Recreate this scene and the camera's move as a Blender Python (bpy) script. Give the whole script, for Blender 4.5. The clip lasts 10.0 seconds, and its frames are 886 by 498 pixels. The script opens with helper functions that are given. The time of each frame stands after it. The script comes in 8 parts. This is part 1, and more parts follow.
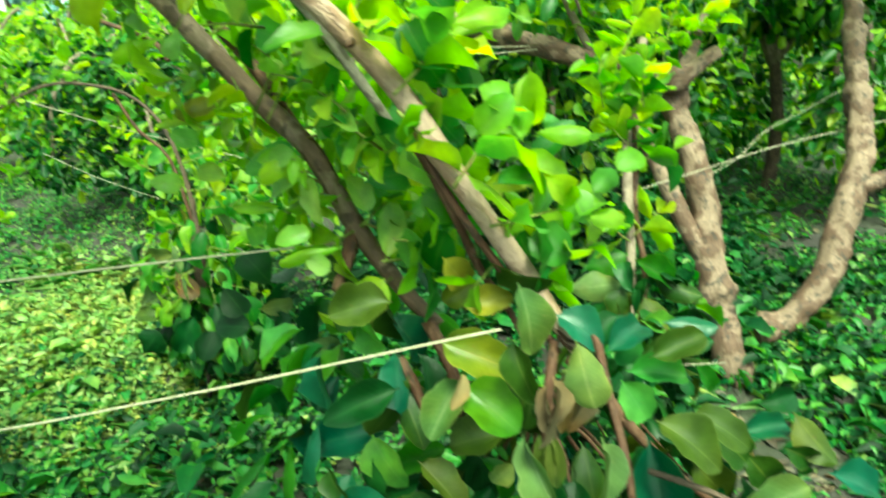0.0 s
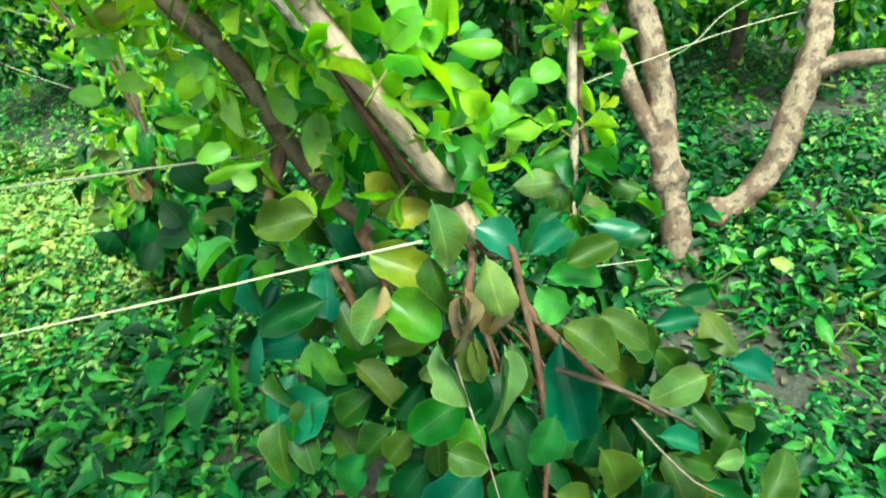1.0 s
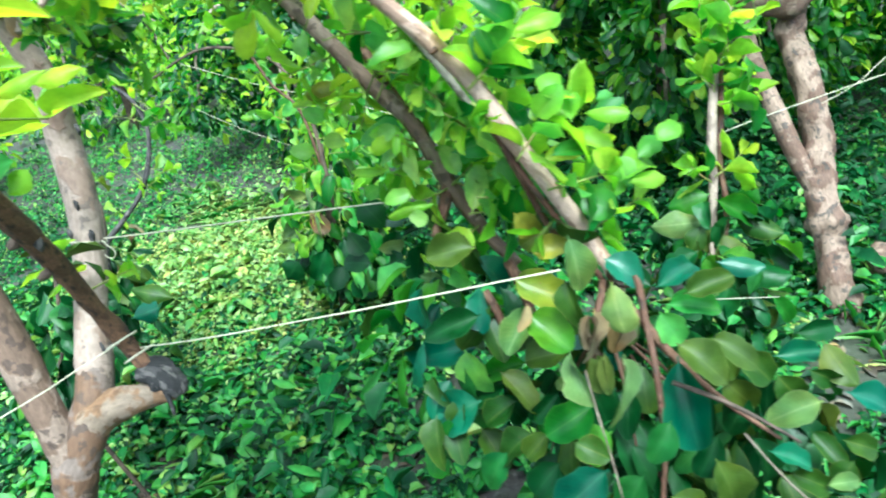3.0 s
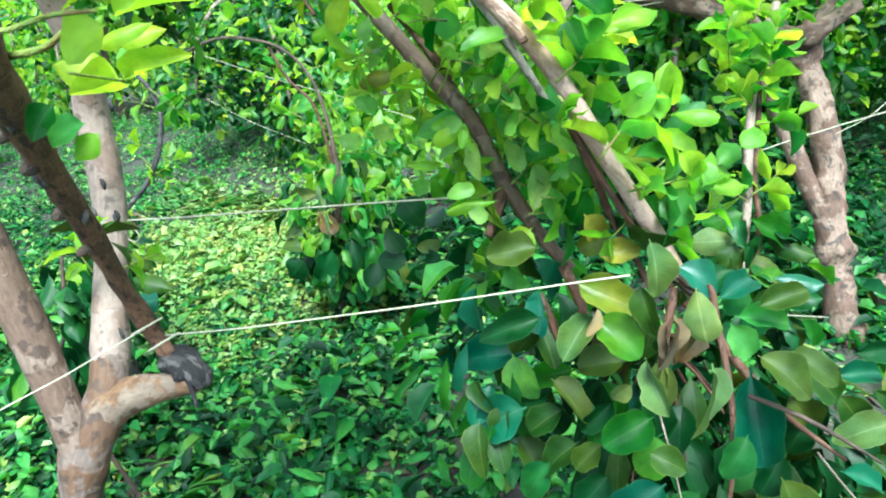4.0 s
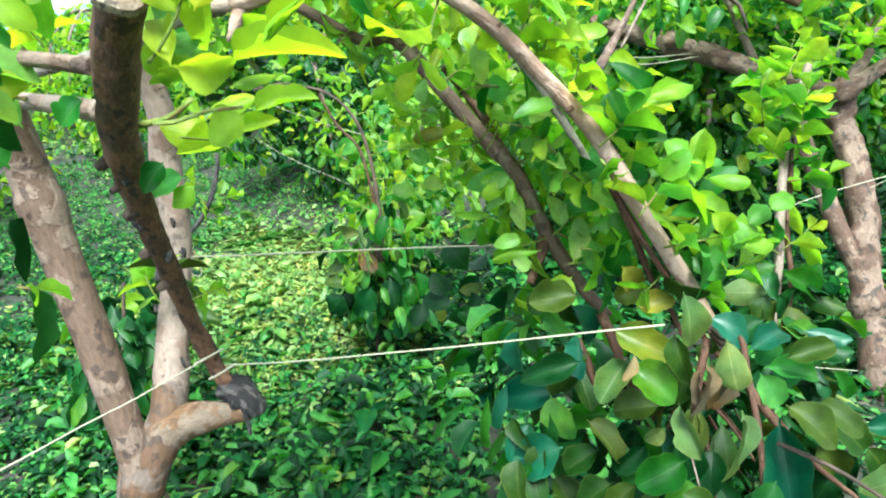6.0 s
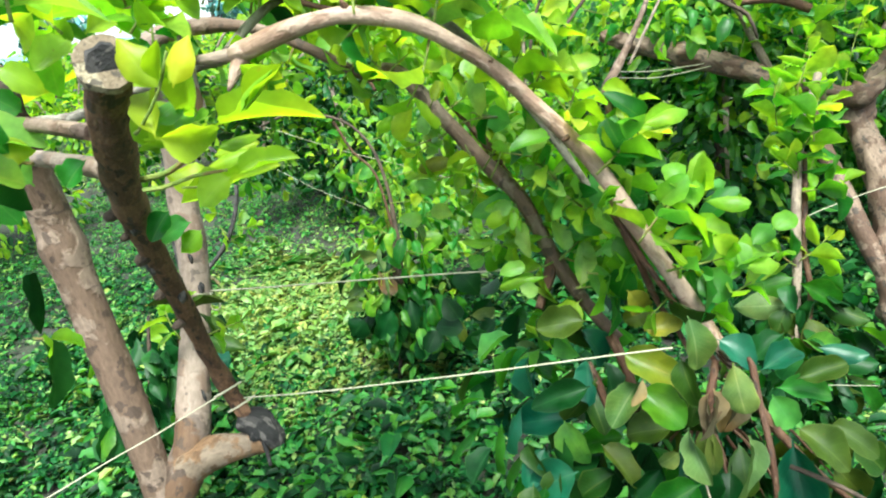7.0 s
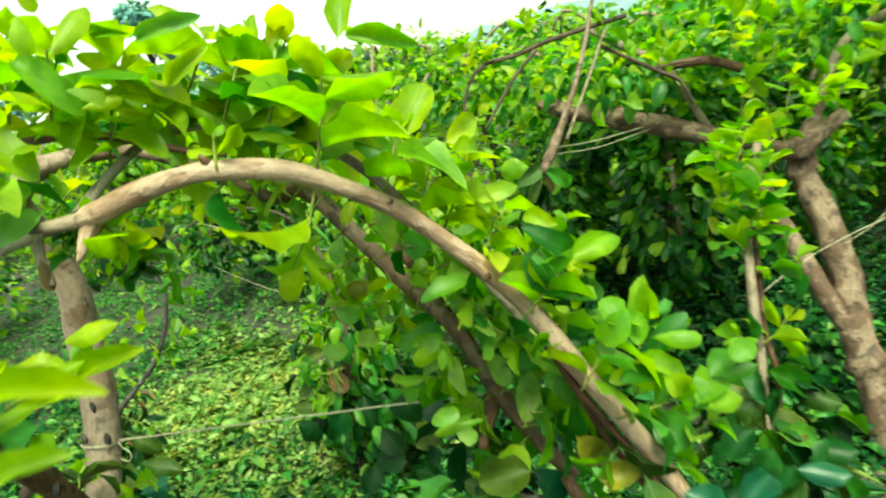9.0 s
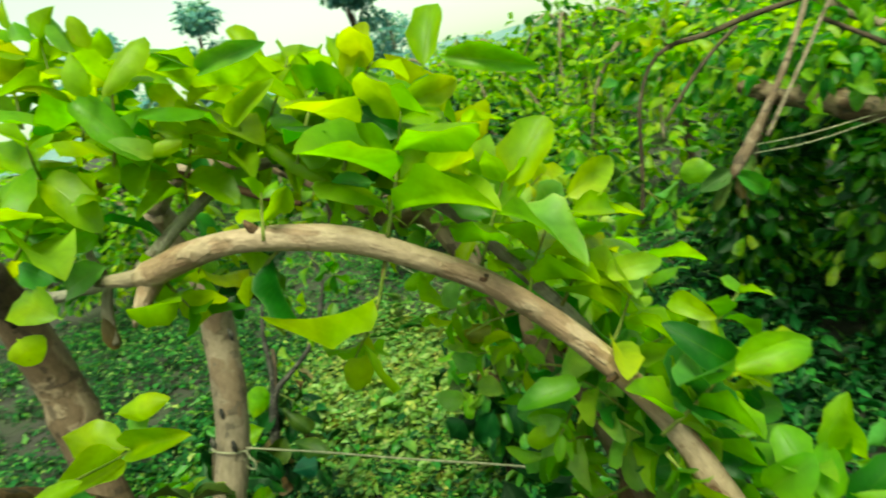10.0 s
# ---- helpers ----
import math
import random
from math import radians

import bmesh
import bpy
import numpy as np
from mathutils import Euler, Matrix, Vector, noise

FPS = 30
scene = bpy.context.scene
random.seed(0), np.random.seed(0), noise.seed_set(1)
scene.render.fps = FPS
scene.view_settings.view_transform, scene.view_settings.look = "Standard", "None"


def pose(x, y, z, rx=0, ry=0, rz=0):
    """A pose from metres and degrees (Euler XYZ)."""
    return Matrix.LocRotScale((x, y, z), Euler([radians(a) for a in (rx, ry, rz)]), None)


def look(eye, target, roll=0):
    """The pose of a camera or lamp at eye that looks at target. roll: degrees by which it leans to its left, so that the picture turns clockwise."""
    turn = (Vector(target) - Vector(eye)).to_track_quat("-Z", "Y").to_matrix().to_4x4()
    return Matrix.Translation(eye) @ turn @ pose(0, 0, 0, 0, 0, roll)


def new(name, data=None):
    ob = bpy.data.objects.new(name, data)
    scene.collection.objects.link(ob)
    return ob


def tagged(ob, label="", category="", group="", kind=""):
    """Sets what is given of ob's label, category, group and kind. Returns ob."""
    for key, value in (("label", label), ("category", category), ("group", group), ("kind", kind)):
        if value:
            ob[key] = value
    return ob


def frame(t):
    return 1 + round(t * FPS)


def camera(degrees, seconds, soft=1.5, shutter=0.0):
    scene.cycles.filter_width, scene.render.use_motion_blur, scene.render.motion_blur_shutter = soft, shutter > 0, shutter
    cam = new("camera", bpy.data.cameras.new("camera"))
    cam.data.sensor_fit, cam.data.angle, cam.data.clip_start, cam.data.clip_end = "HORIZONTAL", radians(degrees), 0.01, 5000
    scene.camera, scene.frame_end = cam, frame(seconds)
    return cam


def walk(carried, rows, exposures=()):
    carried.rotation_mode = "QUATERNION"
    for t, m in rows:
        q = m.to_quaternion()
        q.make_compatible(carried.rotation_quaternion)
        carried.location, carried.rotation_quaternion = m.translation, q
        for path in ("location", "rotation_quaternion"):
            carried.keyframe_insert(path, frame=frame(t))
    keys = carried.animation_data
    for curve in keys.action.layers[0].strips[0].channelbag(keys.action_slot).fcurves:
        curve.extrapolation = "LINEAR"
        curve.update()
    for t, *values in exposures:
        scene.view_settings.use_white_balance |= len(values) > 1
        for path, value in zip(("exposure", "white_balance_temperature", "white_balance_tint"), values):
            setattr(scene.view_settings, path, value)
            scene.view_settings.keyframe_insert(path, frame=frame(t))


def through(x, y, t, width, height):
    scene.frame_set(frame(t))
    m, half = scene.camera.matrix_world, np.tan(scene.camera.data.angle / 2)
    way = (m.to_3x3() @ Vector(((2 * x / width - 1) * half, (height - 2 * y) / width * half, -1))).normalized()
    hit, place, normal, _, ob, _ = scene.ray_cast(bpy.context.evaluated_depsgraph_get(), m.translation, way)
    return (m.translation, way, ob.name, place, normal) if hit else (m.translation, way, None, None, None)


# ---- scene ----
cam = camera(68.2, 10.0, 2.0, 0.5)
PATH = [
    (0, (0.057, 0.034, 1.498), (-0.064, 1.897, 0.781), -5.5),
    (0.5, (0.104, 0.031, 1.501), (0.074, 1.816, 0.599), -6.1),
    (1, (0.123, 0.032, 1.532), (0.056, 1.74, 0.494), -6.3),
    (1.5, (0.19, 0.014, 1.514), (0.048, 1.7, 0.448), -5.0),
    (2, (0.244, -0.063, 1.555), (-0.099, 1.649, 0.579), -7.4),
    (2.5, (0.25, -0.112, 1.57), (-0.159, 1.593, 0.607), -9.0),
    (3, (0.149, -0.134, 1.608), (-0.352, 1.593, 0.734), -11.2),
    (4.5, (-0.004, -0.146, 1.584), (-0.415, 1.615, 0.73), -5.2),
    (5, (-0.012, -0.171, 1.597), (-0.478, 1.567, 0.725), -6.1),
    (5.5, (-0.009, -0.216, 1.622), (-0.489, 1.555, 0.826), -5.3),
    (7, (0.039, -0.21, 1.665), (-0.552, 1.573, 0.979), -9.1),
    (7.5, (0.056, -0.193, 1.68), (-0.435, 1.632, 1.024), -9.5),
    (8, (0.052, -0.186, 1.692), (-0.396, 1.663, 1.076), -9.4),
    (8.5, (0.064, -0.159, 1.711), (-0.3, 1.72, 1.133), -10.1),
    (9, (0.085, -0.026, 1.737), (-0.393, 1.835, 1.181), -12.6),
    (9.5, (0.103, 0.13, 1.764), (-0.628, 1.905, 1.202), -13.5),
    (10, (0.116, 0.198, 1.779), (-0.881, 1.849, 1.249), -13.9),
]
EXPOSURES = [(0, 1.6, 6950, -34), (1.5, 1.82, 5550, -22), (2.5, 1.88, 5150, -9), (5.5, 1.71, 5450, -4), (7, 1.55, 5900, -6), (8.5, 1.19, 7000, -24), (9.2, 1.14, 7900, -31), (10, 0.70, 8300, -37)]
walk(cam, [(t, look(eye, target, roll)) for t, eye, target, roll in PATH], EXPOSURES)

# ---- world, sun, exposure ----
world = bpy.data.worlds.new("sky")
scene.world = world
world.use_nodes = True
wn = world.node_tree
sky_tex = wn.nodes.new("ShaderNodeTexSky")
sky_tex.sky_type = "NISHITA"
sky_tex.sun_disc = False
sky_tex.sun_elevation = radians(63)
sky_tex.sun_rotation = radians(155)
sky_tex.air_density = 1.0
sky_tex.dust_density = 1.5
overcast = wn.nodes.new("ShaderNodeHueSaturation")
overcast.inputs["Saturation"].default_value = 0.3
wn.links.new(sky_tex.outputs[0], overcast.inputs["Color"])
wn.links.new(overcast.outputs[0], wn.nodes["Background"].inputs[0])
wn.nodes["Background"].inputs[1].default_value = 0.148
sun = new("sun", bpy.data.lights.new("sun", "SUN"))
sun.data.energy = 4.8
sun.data.angle = radians(28)
sun.data.color = (1.0, 0.95, 0.86)
sun.matrix_world = look((0.45, -0.95, 2.1), (0, 0, 0))


# ---- materials ----
def node_material(name):
    m = bpy.data.materials.new(name)
    m.use_nodes = True
    nt = m.node_tree
    return m, nt, nt.nodes["Principled BSDF"]


def link(nt, a, b):
    nt.links.new(a, b)


def math_node(nt, op, a, b=None, clamp=False):
    n = nt.nodes.new("ShaderNodeMath")
    n.operation = op
    n.use_clamp = clamp
    for i, v in enumerate((a, b)):
        if v is None:
            continue
        if isinstance(v, (int, float)):
            n.inputs[i].default_value = v
        else:
            link(nt, v, n.inputs[i])
    return n.outputs[0]


def ramp(nt, fac, stops):
    n = nt.nodes.new("ShaderNodeValToRGB")
    e = n.color_ramp.elements
    while len(e) < len(stops):
        e.new(0.5)
    for i, (p, c) in enumerate(stops):
        e[i].position = p
        e[i].color = (*c, 1)
    link(nt, fac, n.inputs[0])
    return n.outputs[0]


def noise_tex(nt, scale, detail=4.0, rough=0.55, coord=None):
    n = nt.nodes.new("ShaderNodeTexNoise")
    n.inputs["Scale"].default_value = scale
    n.inputs["Detail"].default_value = detail
    n.inputs["Roughness"].default_value = rough
    if coord is None:
        coord = nt.nodes.new("ShaderNodeTexCoord").outputs["Object"]
    link(nt, coord, n.inputs["Vector"])
    return n.outputs["Fac"]


def mix_color(nt, fac, a, b, blend="MIX"):
    n = nt.nodes.new("ShaderNodeMix")
    n.data_type = "RGBA"
    n.blend_type = blend
    for i, v in ((0, fac), (6, a), (7, b)):
        if isinstance(v, (int, float)):
            n.inputs[i].default_value = v
        elif isinstance(v, tuple):
            n.inputs[i].default_value = (*v, 1)
        else:
            link(nt, v, n.inputs[i])
    return n.outputs[2]


def piece_random(nt):
    """A random value for each leaf, whether it is an object or an island of a joined mesh."""
    a = nt.nodes.new("ShaderNodeObjectInfo").outputs["Random"]
    b = nt.nodes.new("ShaderNodeNewGeometry").outputs["Random Per Island"]
    return math_node(nt, "FRACT", math_node(nt, "ADD", a, b))


def leaf_material(name, stops, vein, spots, rough=0.42, through=0.35, glow=(1.15, 1.25, 0.5), vein_amount=0.5, gloss=0.45):
    """A guava leaf: midrib and side veins, spots of wear, light that passes through the blade."""
    m, nt, bsdf = node_material(name)
    rnd = piece_random(nt)
    base = ramp(nt, rnd, stops)
    uv = nt.nodes.new("ShaderNodeUVMap").outputs[0]
    sep = nt.nodes.new("ShaderNodeSeparateXYZ")
    link(nt, uv, sep.inputs[0])
    u = math_node(nt, "ABSOLUTE", math_node(nt, "SUBTRACT", sep.outputs[0], 0.5))
    rib = math_node(nt, "SUBTRACT", 1.0, math_node(nt, "MULTIPLY", u, 24.0), True)
    rim = math_node(nt, "MULTIPLY", math_node(nt, "SUBTRACT", u, 0.455, True), 16.0, True)
    slope = math_node(nt, "SUBTRACT", sep.outputs[1], math_node(nt, "MULTIPLY", u, 0.55))
    wave = math_node(nt, "ABSOLUTE", math_node(nt, "SINE", math_node(nt, "MULTIPLY", slope, 36.0)))
    side = math_node(nt, "SUBTRACT", 1.0, math_node(nt, "MULTIPLY", wave, 5.0), True)
    veins = math_node(nt, "MAXIMUM", rib, math_node(nt, "MULTIPLY", side, 0.45))
    world_pos = nt.nodes.new("ShaderNodeNewGeometry").outputs["Position"]
    mottle = noise_tex(nt, 34.0, 3.0, 0.6, world_pos)
    col = mix_color(nt, math_node(nt, "MULTIPLY", veins, vein_amount * 0.55), base, vein)
    # Pale edge tint paints in backlight along the leaf margin.
    col = mix_color(nt, math_node(nt, "MULTIPLY", rim, 0.45), col, vein)
    patch = ramp(nt, mottle, [(0.35, (0.72, 0.74, 0.72)), (0.7, (1.2, 1.16, 1.08))])
    col = mix_color(nt, 1.0, col, patch, "MULTIPLY")
    drift = noise_tex(nt, 11.0, 2.0, 0.5, world_pos)
    tone = ramp(nt, drift, [(0.32, (0.74, 0.88, 1.08)), (0.5, (1.0, 1.0, 1.0)), (0.7, (1.4, 1.1, 0.82))])
    col = mix_color(nt, 1.0, col, tone, "MULTIPLY")
    fine = noise_tex(nt, 150.0, 2.0, 0.5, world_pos)
    dots = math_node(nt, "GREATER_THAN", fine, 0.72)
    col = mix_color(nt, math_node(nt, "MULTIPLY", dots, 0.4), col, spots)
    link(nt, col, bsdf.inputs["Base Color"])
    rr = math_node(nt, "ADD", math_node(nt, "MULTIPLY", mottle, 0.3), rough - 0.15)
    link(nt, rr, bsdf.inputs["Roughness"])
    bsdf.inputs["Specular IOR Level"].default_value = gloss
    height = math_node(nt, "ADD", math_node(nt, "MULTIPLY", veins, -0.6), mottle)
    bump = nt.nodes.new("ShaderNodeBump")
    bump.inputs["Strength"].default_value = 0.25
    bump.inputs["Distance"].default_value = 0.0025
    link(nt, height, bump.inputs["Height"])
    link(nt, bump.outputs[0], bsdf.inputs["Normal"])
    tr = nt.nodes.new("ShaderNodeBsdfTranslucent")
    lit = mix_color(nt, 1.0, col, glow, "MULTIPLY")
    link(nt, lit, tr.inputs["Color"])
    mixer = nt.nodes.new("ShaderNodeMixShader")
    mixer.inputs[0].default_value = through
    link(nt, bsdf.outputs[0], mixer.inputs[1])
    link(nt, tr.outputs[0], mixer.inputs[2])
    link(nt, mixer.outputs[0], nt.nodes["Material Output"].inputs[0])
    return m


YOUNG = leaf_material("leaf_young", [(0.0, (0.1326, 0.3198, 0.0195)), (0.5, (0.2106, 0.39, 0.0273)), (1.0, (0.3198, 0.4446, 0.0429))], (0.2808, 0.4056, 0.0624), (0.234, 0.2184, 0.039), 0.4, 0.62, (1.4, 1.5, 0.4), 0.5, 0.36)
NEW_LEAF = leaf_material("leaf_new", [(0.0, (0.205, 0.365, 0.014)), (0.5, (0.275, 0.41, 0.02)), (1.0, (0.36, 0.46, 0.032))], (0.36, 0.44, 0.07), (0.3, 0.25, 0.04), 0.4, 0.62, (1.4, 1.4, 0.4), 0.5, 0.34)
MID = leaf_material("leaf_green", [(0.0, (0.0128, 0.0959, 0.0077)), (0.5, (0.0320, 0.1471, 0.0103)), (1.0, (0.0768, 0.2111, 0.0128))], (0.1248, 0.2652, 0.0468), (0.0624, 0.0936, 0.0156), 0.4, 0.55, (1.6, 1.5, 0.5), 0.5, 0.36)
BRIGHT = leaf_material("leaf_fresh", [(0.0, (0.0312, 0.175, 0.022)), (0.5, (0.0624, 0.24, 0.036)), (1.0, (0.117, 0.31, 0.058))], (0.195, 0.3744, 0.1248), (0.1092, 0.156, 0.039), 0.4, 0.5, (1.4, 1.35, 0.45), 0.5, 0.34)
# Mature leaf, set darker to paint the shade low inside the foliage.
DARK = leaf_material("leaf_mature_shade", [(0.0, (0.0026, 0.0239, 0.0040)), (0.5, (0.0053, 0.0411, 0.0066)), (1.0, (0.0146, 0.0762, 0.0133))], (0.0468, 0.1326, 0.039), (0.0312, 0.0546, 0.0156), 0.46, 0.14, (1.6, 1.4, 0.4), 0.4, 0.2)
PALE = leaf_material("leaf_underside", [(0.0, (0.0537, 0.1107, 0.0235)), (0.5, (0.0771, 0.1342, 0.0335)), (1.0, (0.1174, 0.1610, 0.0523))], (0.234, 0.2808, 0.1326), (0.156, 0.1404, 0.0468), 0.6, 0.3, (1.1, 1.2, 0.6), 0.7, 0.25)
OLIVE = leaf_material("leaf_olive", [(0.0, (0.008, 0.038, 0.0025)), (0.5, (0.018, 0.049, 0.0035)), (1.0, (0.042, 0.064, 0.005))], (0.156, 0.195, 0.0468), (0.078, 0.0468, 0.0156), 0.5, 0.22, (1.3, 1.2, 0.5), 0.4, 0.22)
YELLOW = leaf_material("leaf_yellow", [(0.0, (0.1082, 0.1602, 0.0104)), (0.5, (0.1568, 0.1878, 0.0138)), (1.0, (0.2162, 0.1989, 0.0173))], (0.312, 0.2964, 0.0936), (0.195, 0.0936, 0.0234), 0.45, 0.3, (1.2, 1.1, 0.5))
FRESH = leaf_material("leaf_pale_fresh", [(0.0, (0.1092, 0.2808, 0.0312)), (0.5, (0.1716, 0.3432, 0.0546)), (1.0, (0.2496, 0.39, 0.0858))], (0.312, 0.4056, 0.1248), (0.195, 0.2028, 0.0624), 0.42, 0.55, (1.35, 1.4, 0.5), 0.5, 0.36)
LITTER = leaf_material("leaf_litter", [(0.0, (0.039, 0.0328, 0.0265)), (0.5, (0.078, 0.0663, 0.0507)), (1.0, (0.1482, 0.1287, 0.0936))], (0.156, 0.1326, 0.0936), (0.039, 0.0312, 0.0234), 0.85, 0.1, (1.0, 1.0, 0.9), 0.4, 0.1)
# Glossy leaf whose teal base colour paints in the sky's sheen.
GLOSSY = leaf_material("leaf_sheen_tint", [(0.0, (0.0040, 0.0431, 0.0213)), (0.5, (0.0066, 0.0630, 0.0318)), (1.0, (0.0133, 0.0928, 0.0431))], (0.0624, 0.1716, 0.0858), (0.0312, 0.0546, 0.0156), 0.38, 0.2, (1.4, 1.3, 0.5), 0.5, 0.42)
DRY = leaf_material("leaf_dry", [(0.0, (0.078, 0.0468, 0.0234)), (0.5, (0.117, 0.078, 0.039)), (1.0, (0.1716, 0.1326, 0.0624))], (0.2028, 0.156, 0.0936), (0.078, 0.0468, 0.0234), 0.75, 0.15, (1.1, 1.0, 0.8), 0.5, 0.15)
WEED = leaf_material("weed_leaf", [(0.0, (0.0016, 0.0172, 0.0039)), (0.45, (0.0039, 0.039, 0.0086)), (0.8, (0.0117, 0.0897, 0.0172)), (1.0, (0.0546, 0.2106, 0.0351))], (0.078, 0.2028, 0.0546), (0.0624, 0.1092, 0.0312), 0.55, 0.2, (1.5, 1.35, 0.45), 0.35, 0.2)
# Lighter and paler weed leaves; partly the open gap's light put into colour.
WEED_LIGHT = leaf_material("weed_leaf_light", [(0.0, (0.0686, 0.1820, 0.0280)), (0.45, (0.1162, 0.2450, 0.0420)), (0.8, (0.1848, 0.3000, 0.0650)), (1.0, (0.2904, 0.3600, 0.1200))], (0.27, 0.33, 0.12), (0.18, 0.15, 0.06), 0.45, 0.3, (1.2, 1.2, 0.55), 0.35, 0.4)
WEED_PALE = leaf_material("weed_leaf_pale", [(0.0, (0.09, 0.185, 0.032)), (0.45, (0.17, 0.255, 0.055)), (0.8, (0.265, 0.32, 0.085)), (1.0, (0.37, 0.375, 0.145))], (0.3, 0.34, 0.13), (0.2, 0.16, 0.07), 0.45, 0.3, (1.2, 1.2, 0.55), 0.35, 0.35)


def bark_material(name, ground, patch, flake, scale=18.0, rough=0.7, cover=0.5, streak=0.28):
    """Guava bark: peeling patches drawn out along the limb, fibre streaks, uneven rings and dark flecks."""
    m, nt, bsdf = node_material(name)
    at = nt.nodes.new("ShaderNodeAttribute")
    at.attribute_name = "grain"
    shift = nt.nodes.new("ShaderNodeVectorMath")
    shift.operation = "ADD"
    link(nt, at.outputs["Vector"], shift.inputs[0])
    link(nt, math_node(nt, "MULTIPLY", nt.nodes.new("ShaderNodeObjectInfo").outputs["Random"], 40.0), shift.inputs[1])

    def stretched(k):
        n = nt.nodes.new("ShaderNodeVectorMath")
        n.operation = "MULTIPLY"
        n.inputs[1].default_value = (1.0, 1.0, k)
        link(nt, shift.outputs[0], n.inputs[0])
        return n.outputs[0]

    pos = nt.nodes.new("ShaderNodeNewGeometry").outputs["Position"]
    big = noise_tex(nt, scale, 4.0, 0.55, pos if scale < 14 else stretched(0.6))
    fine = noise_tex(nt, scale * 9, 5.0, 0.65, stretched(0.5))
    third = noise_tex(nt, scale * 2.6, 3.0, 0.5, pos if scale < 14 else stretched(0.35))
    fibre = noise_tex(nt, scale * 9, 4.0, 0.65, stretched(0.14))
    rings = noise_tex(nt, scale * 2.2, 2.0, 0.6, stretched(3.5))
    mask = ramp(nt, big, [(cover - 0.02, (0, 0, 0)), (cover + 0.02, (1, 1, 1))])
    col = mix_color(nt, mask, ground, patch)
    mask2 = ramp(nt, third, [(0.59, (0, 0, 0)), (0.62, (1, 1, 1))])
    col = mix_color(nt, math_node(nt, "MULTIPLY", mask2, 0.85), col, flake)
    mask3 = ramp(nt, rings, [(0.66, (0, 0, 0)), (0.7, (1, 1, 1))])
    col = mix_color(nt, math_node(nt, "MULTIPLY", mask3, 0.6), col, flake)
    shade = ramp(nt, fibre, [(0.3, (1 - 0.6 * streak,) * 3), (0.68, (1 + 0.45 * streak,) * 3)])
    col = mix_color(nt, 1.0, col, shade, "MULTIPLY")
    grit = ramp(nt, fine, [(0.3, (0.7, 0.68, 0.66)), (0.65, (1.12, 1.12, 1.12))])
    col = mix_color(nt, 1.0, col, grit, "MULTIPLY")
    link(nt, col, bsdf.inputs["Base Color"])
    bsdf.inputs["Roughness"].default_value = rough
    bsdf.inputs["Specular IOR Level"].default_value = 0.3
    bump = nt.nodes.new("ShaderNodeBump")
    bump.inputs["Strength"].default_value = 0.7
    bump.inputs["Distance"].default_value = 0.004
    h = math_node(nt, "ADD", math_node(nt, "MULTIPLY", mask, 0.5), fine)
    h = math_node(nt, "ADD", h, math_node(nt, "MULTIPLY", fibre, 0.8))
    link(nt, h, bump.inputs["Height"])
    link(nt, bump.outputs[0], bsdf.inputs["Normal"])
    return m


BARK_TAN = bark_material("bark_tan", (0.262, 0.166, 0.120), (0.330, 0.232, 0.178), (0.185, 0.106, 0.074), 17.0, 0.5, 0.5, 0.14)
BARK_PALE = bark_material("bark_pale", (0.2392, 0.1763, 0.1419), (0.1816, 0.1204, 0.0903), (0.1152, 0.0843, 0.0688), 11.0, 0.6, 0.55, 0.14)
BARK_ASH = bark_material("bark_ash", (0.2652, 0.234, 0.195), (0.1716, 0.1404, 0.1131), (0.1092, 0.0897, 0.0741), 25.0, 0.75, 0.55)
BARK_FORK = bark_material("bark_fork", (0.1225, 0.0893, 0.0725), (0.0994, 0.0547, 0.0310), (0.0563, 0.0369, 0.0268), 10.0, 0.7, 0.5, 0.3)
BARK_STICK = bark_material("bark_stick", (0.150, 0.078, 0.043), (0.094, 0.048, 0.028), (0.0273, 0.0195, 0.0156), 34.0, 0.8, 0.52, 0.5)
BARK_LIMB = bark_material("bark_limb", (0.1120, 0.0704, 0.0489), (0.1784, 0.1260, 0.0963), (0.0539, 0.0349, 0.0267), 13.0, 0.7, 0.52, 0.3)
BARK_BLOTCH = bark_material("bark_blotch", (0.1763, 0.1204, 0.0886), (0.0946, 0.0550, 0.0378), (0.0470, 0.0369, 0.0302), 13.0, 0.7, 0.5, 0.3)
BARK_RUST = bark_material("bark_rust", (0.1573, 0.0892, 0.0467), (0.1742, 0.1275, 0.0918), (0.1020, 0.0561, 0.0289), 12.0, 0.7, 0.5, 0.25)
BARK_BROWN = bark_material("bark_brown", (0.0722, 0.0328, 0.0180), (0.1025, 0.0541, 0.0312), (0.0320, 0.0192, 0.0141), 28.0, 0.65, 0.52, 0.45)
BARK_DARK = bark_material("bark_dark", (0.0468, 0.0328, 0.0234), (0.078, 0.053, 0.0374), (0.0234, 0.0172, 0.014), 30.0, 0.8)
BARK_GREY = bark_material("bark_grey", (0.156, 0.117, 0.0897), (0.234, 0.1794, 0.1404), (0.078, 0.0585, 0.0452), 22.0)
STEM_GREEN = bark_material("stem_green", (0.117, 0.1716, 0.0234), (0.1716, 0.2106, 0.039), (0.156, 0.1014, 0.0312), 40.0, 0.5)
DEAD_WOOD = bark_material("dead_wood", (0.0234, 0.0211, 0.0211), (0.0546, 0.0484, 0.0468), (0.117, 0.1014, 0.0936), 30.0, 0.85)
CUT_WOOD = bark_material("cut_wood", (0.312, 0.2574, 0.1716), (0.1872, 0.1404, 0.0936), (0.0624, 0.0507, 0.0429), 45.0, 0.8)


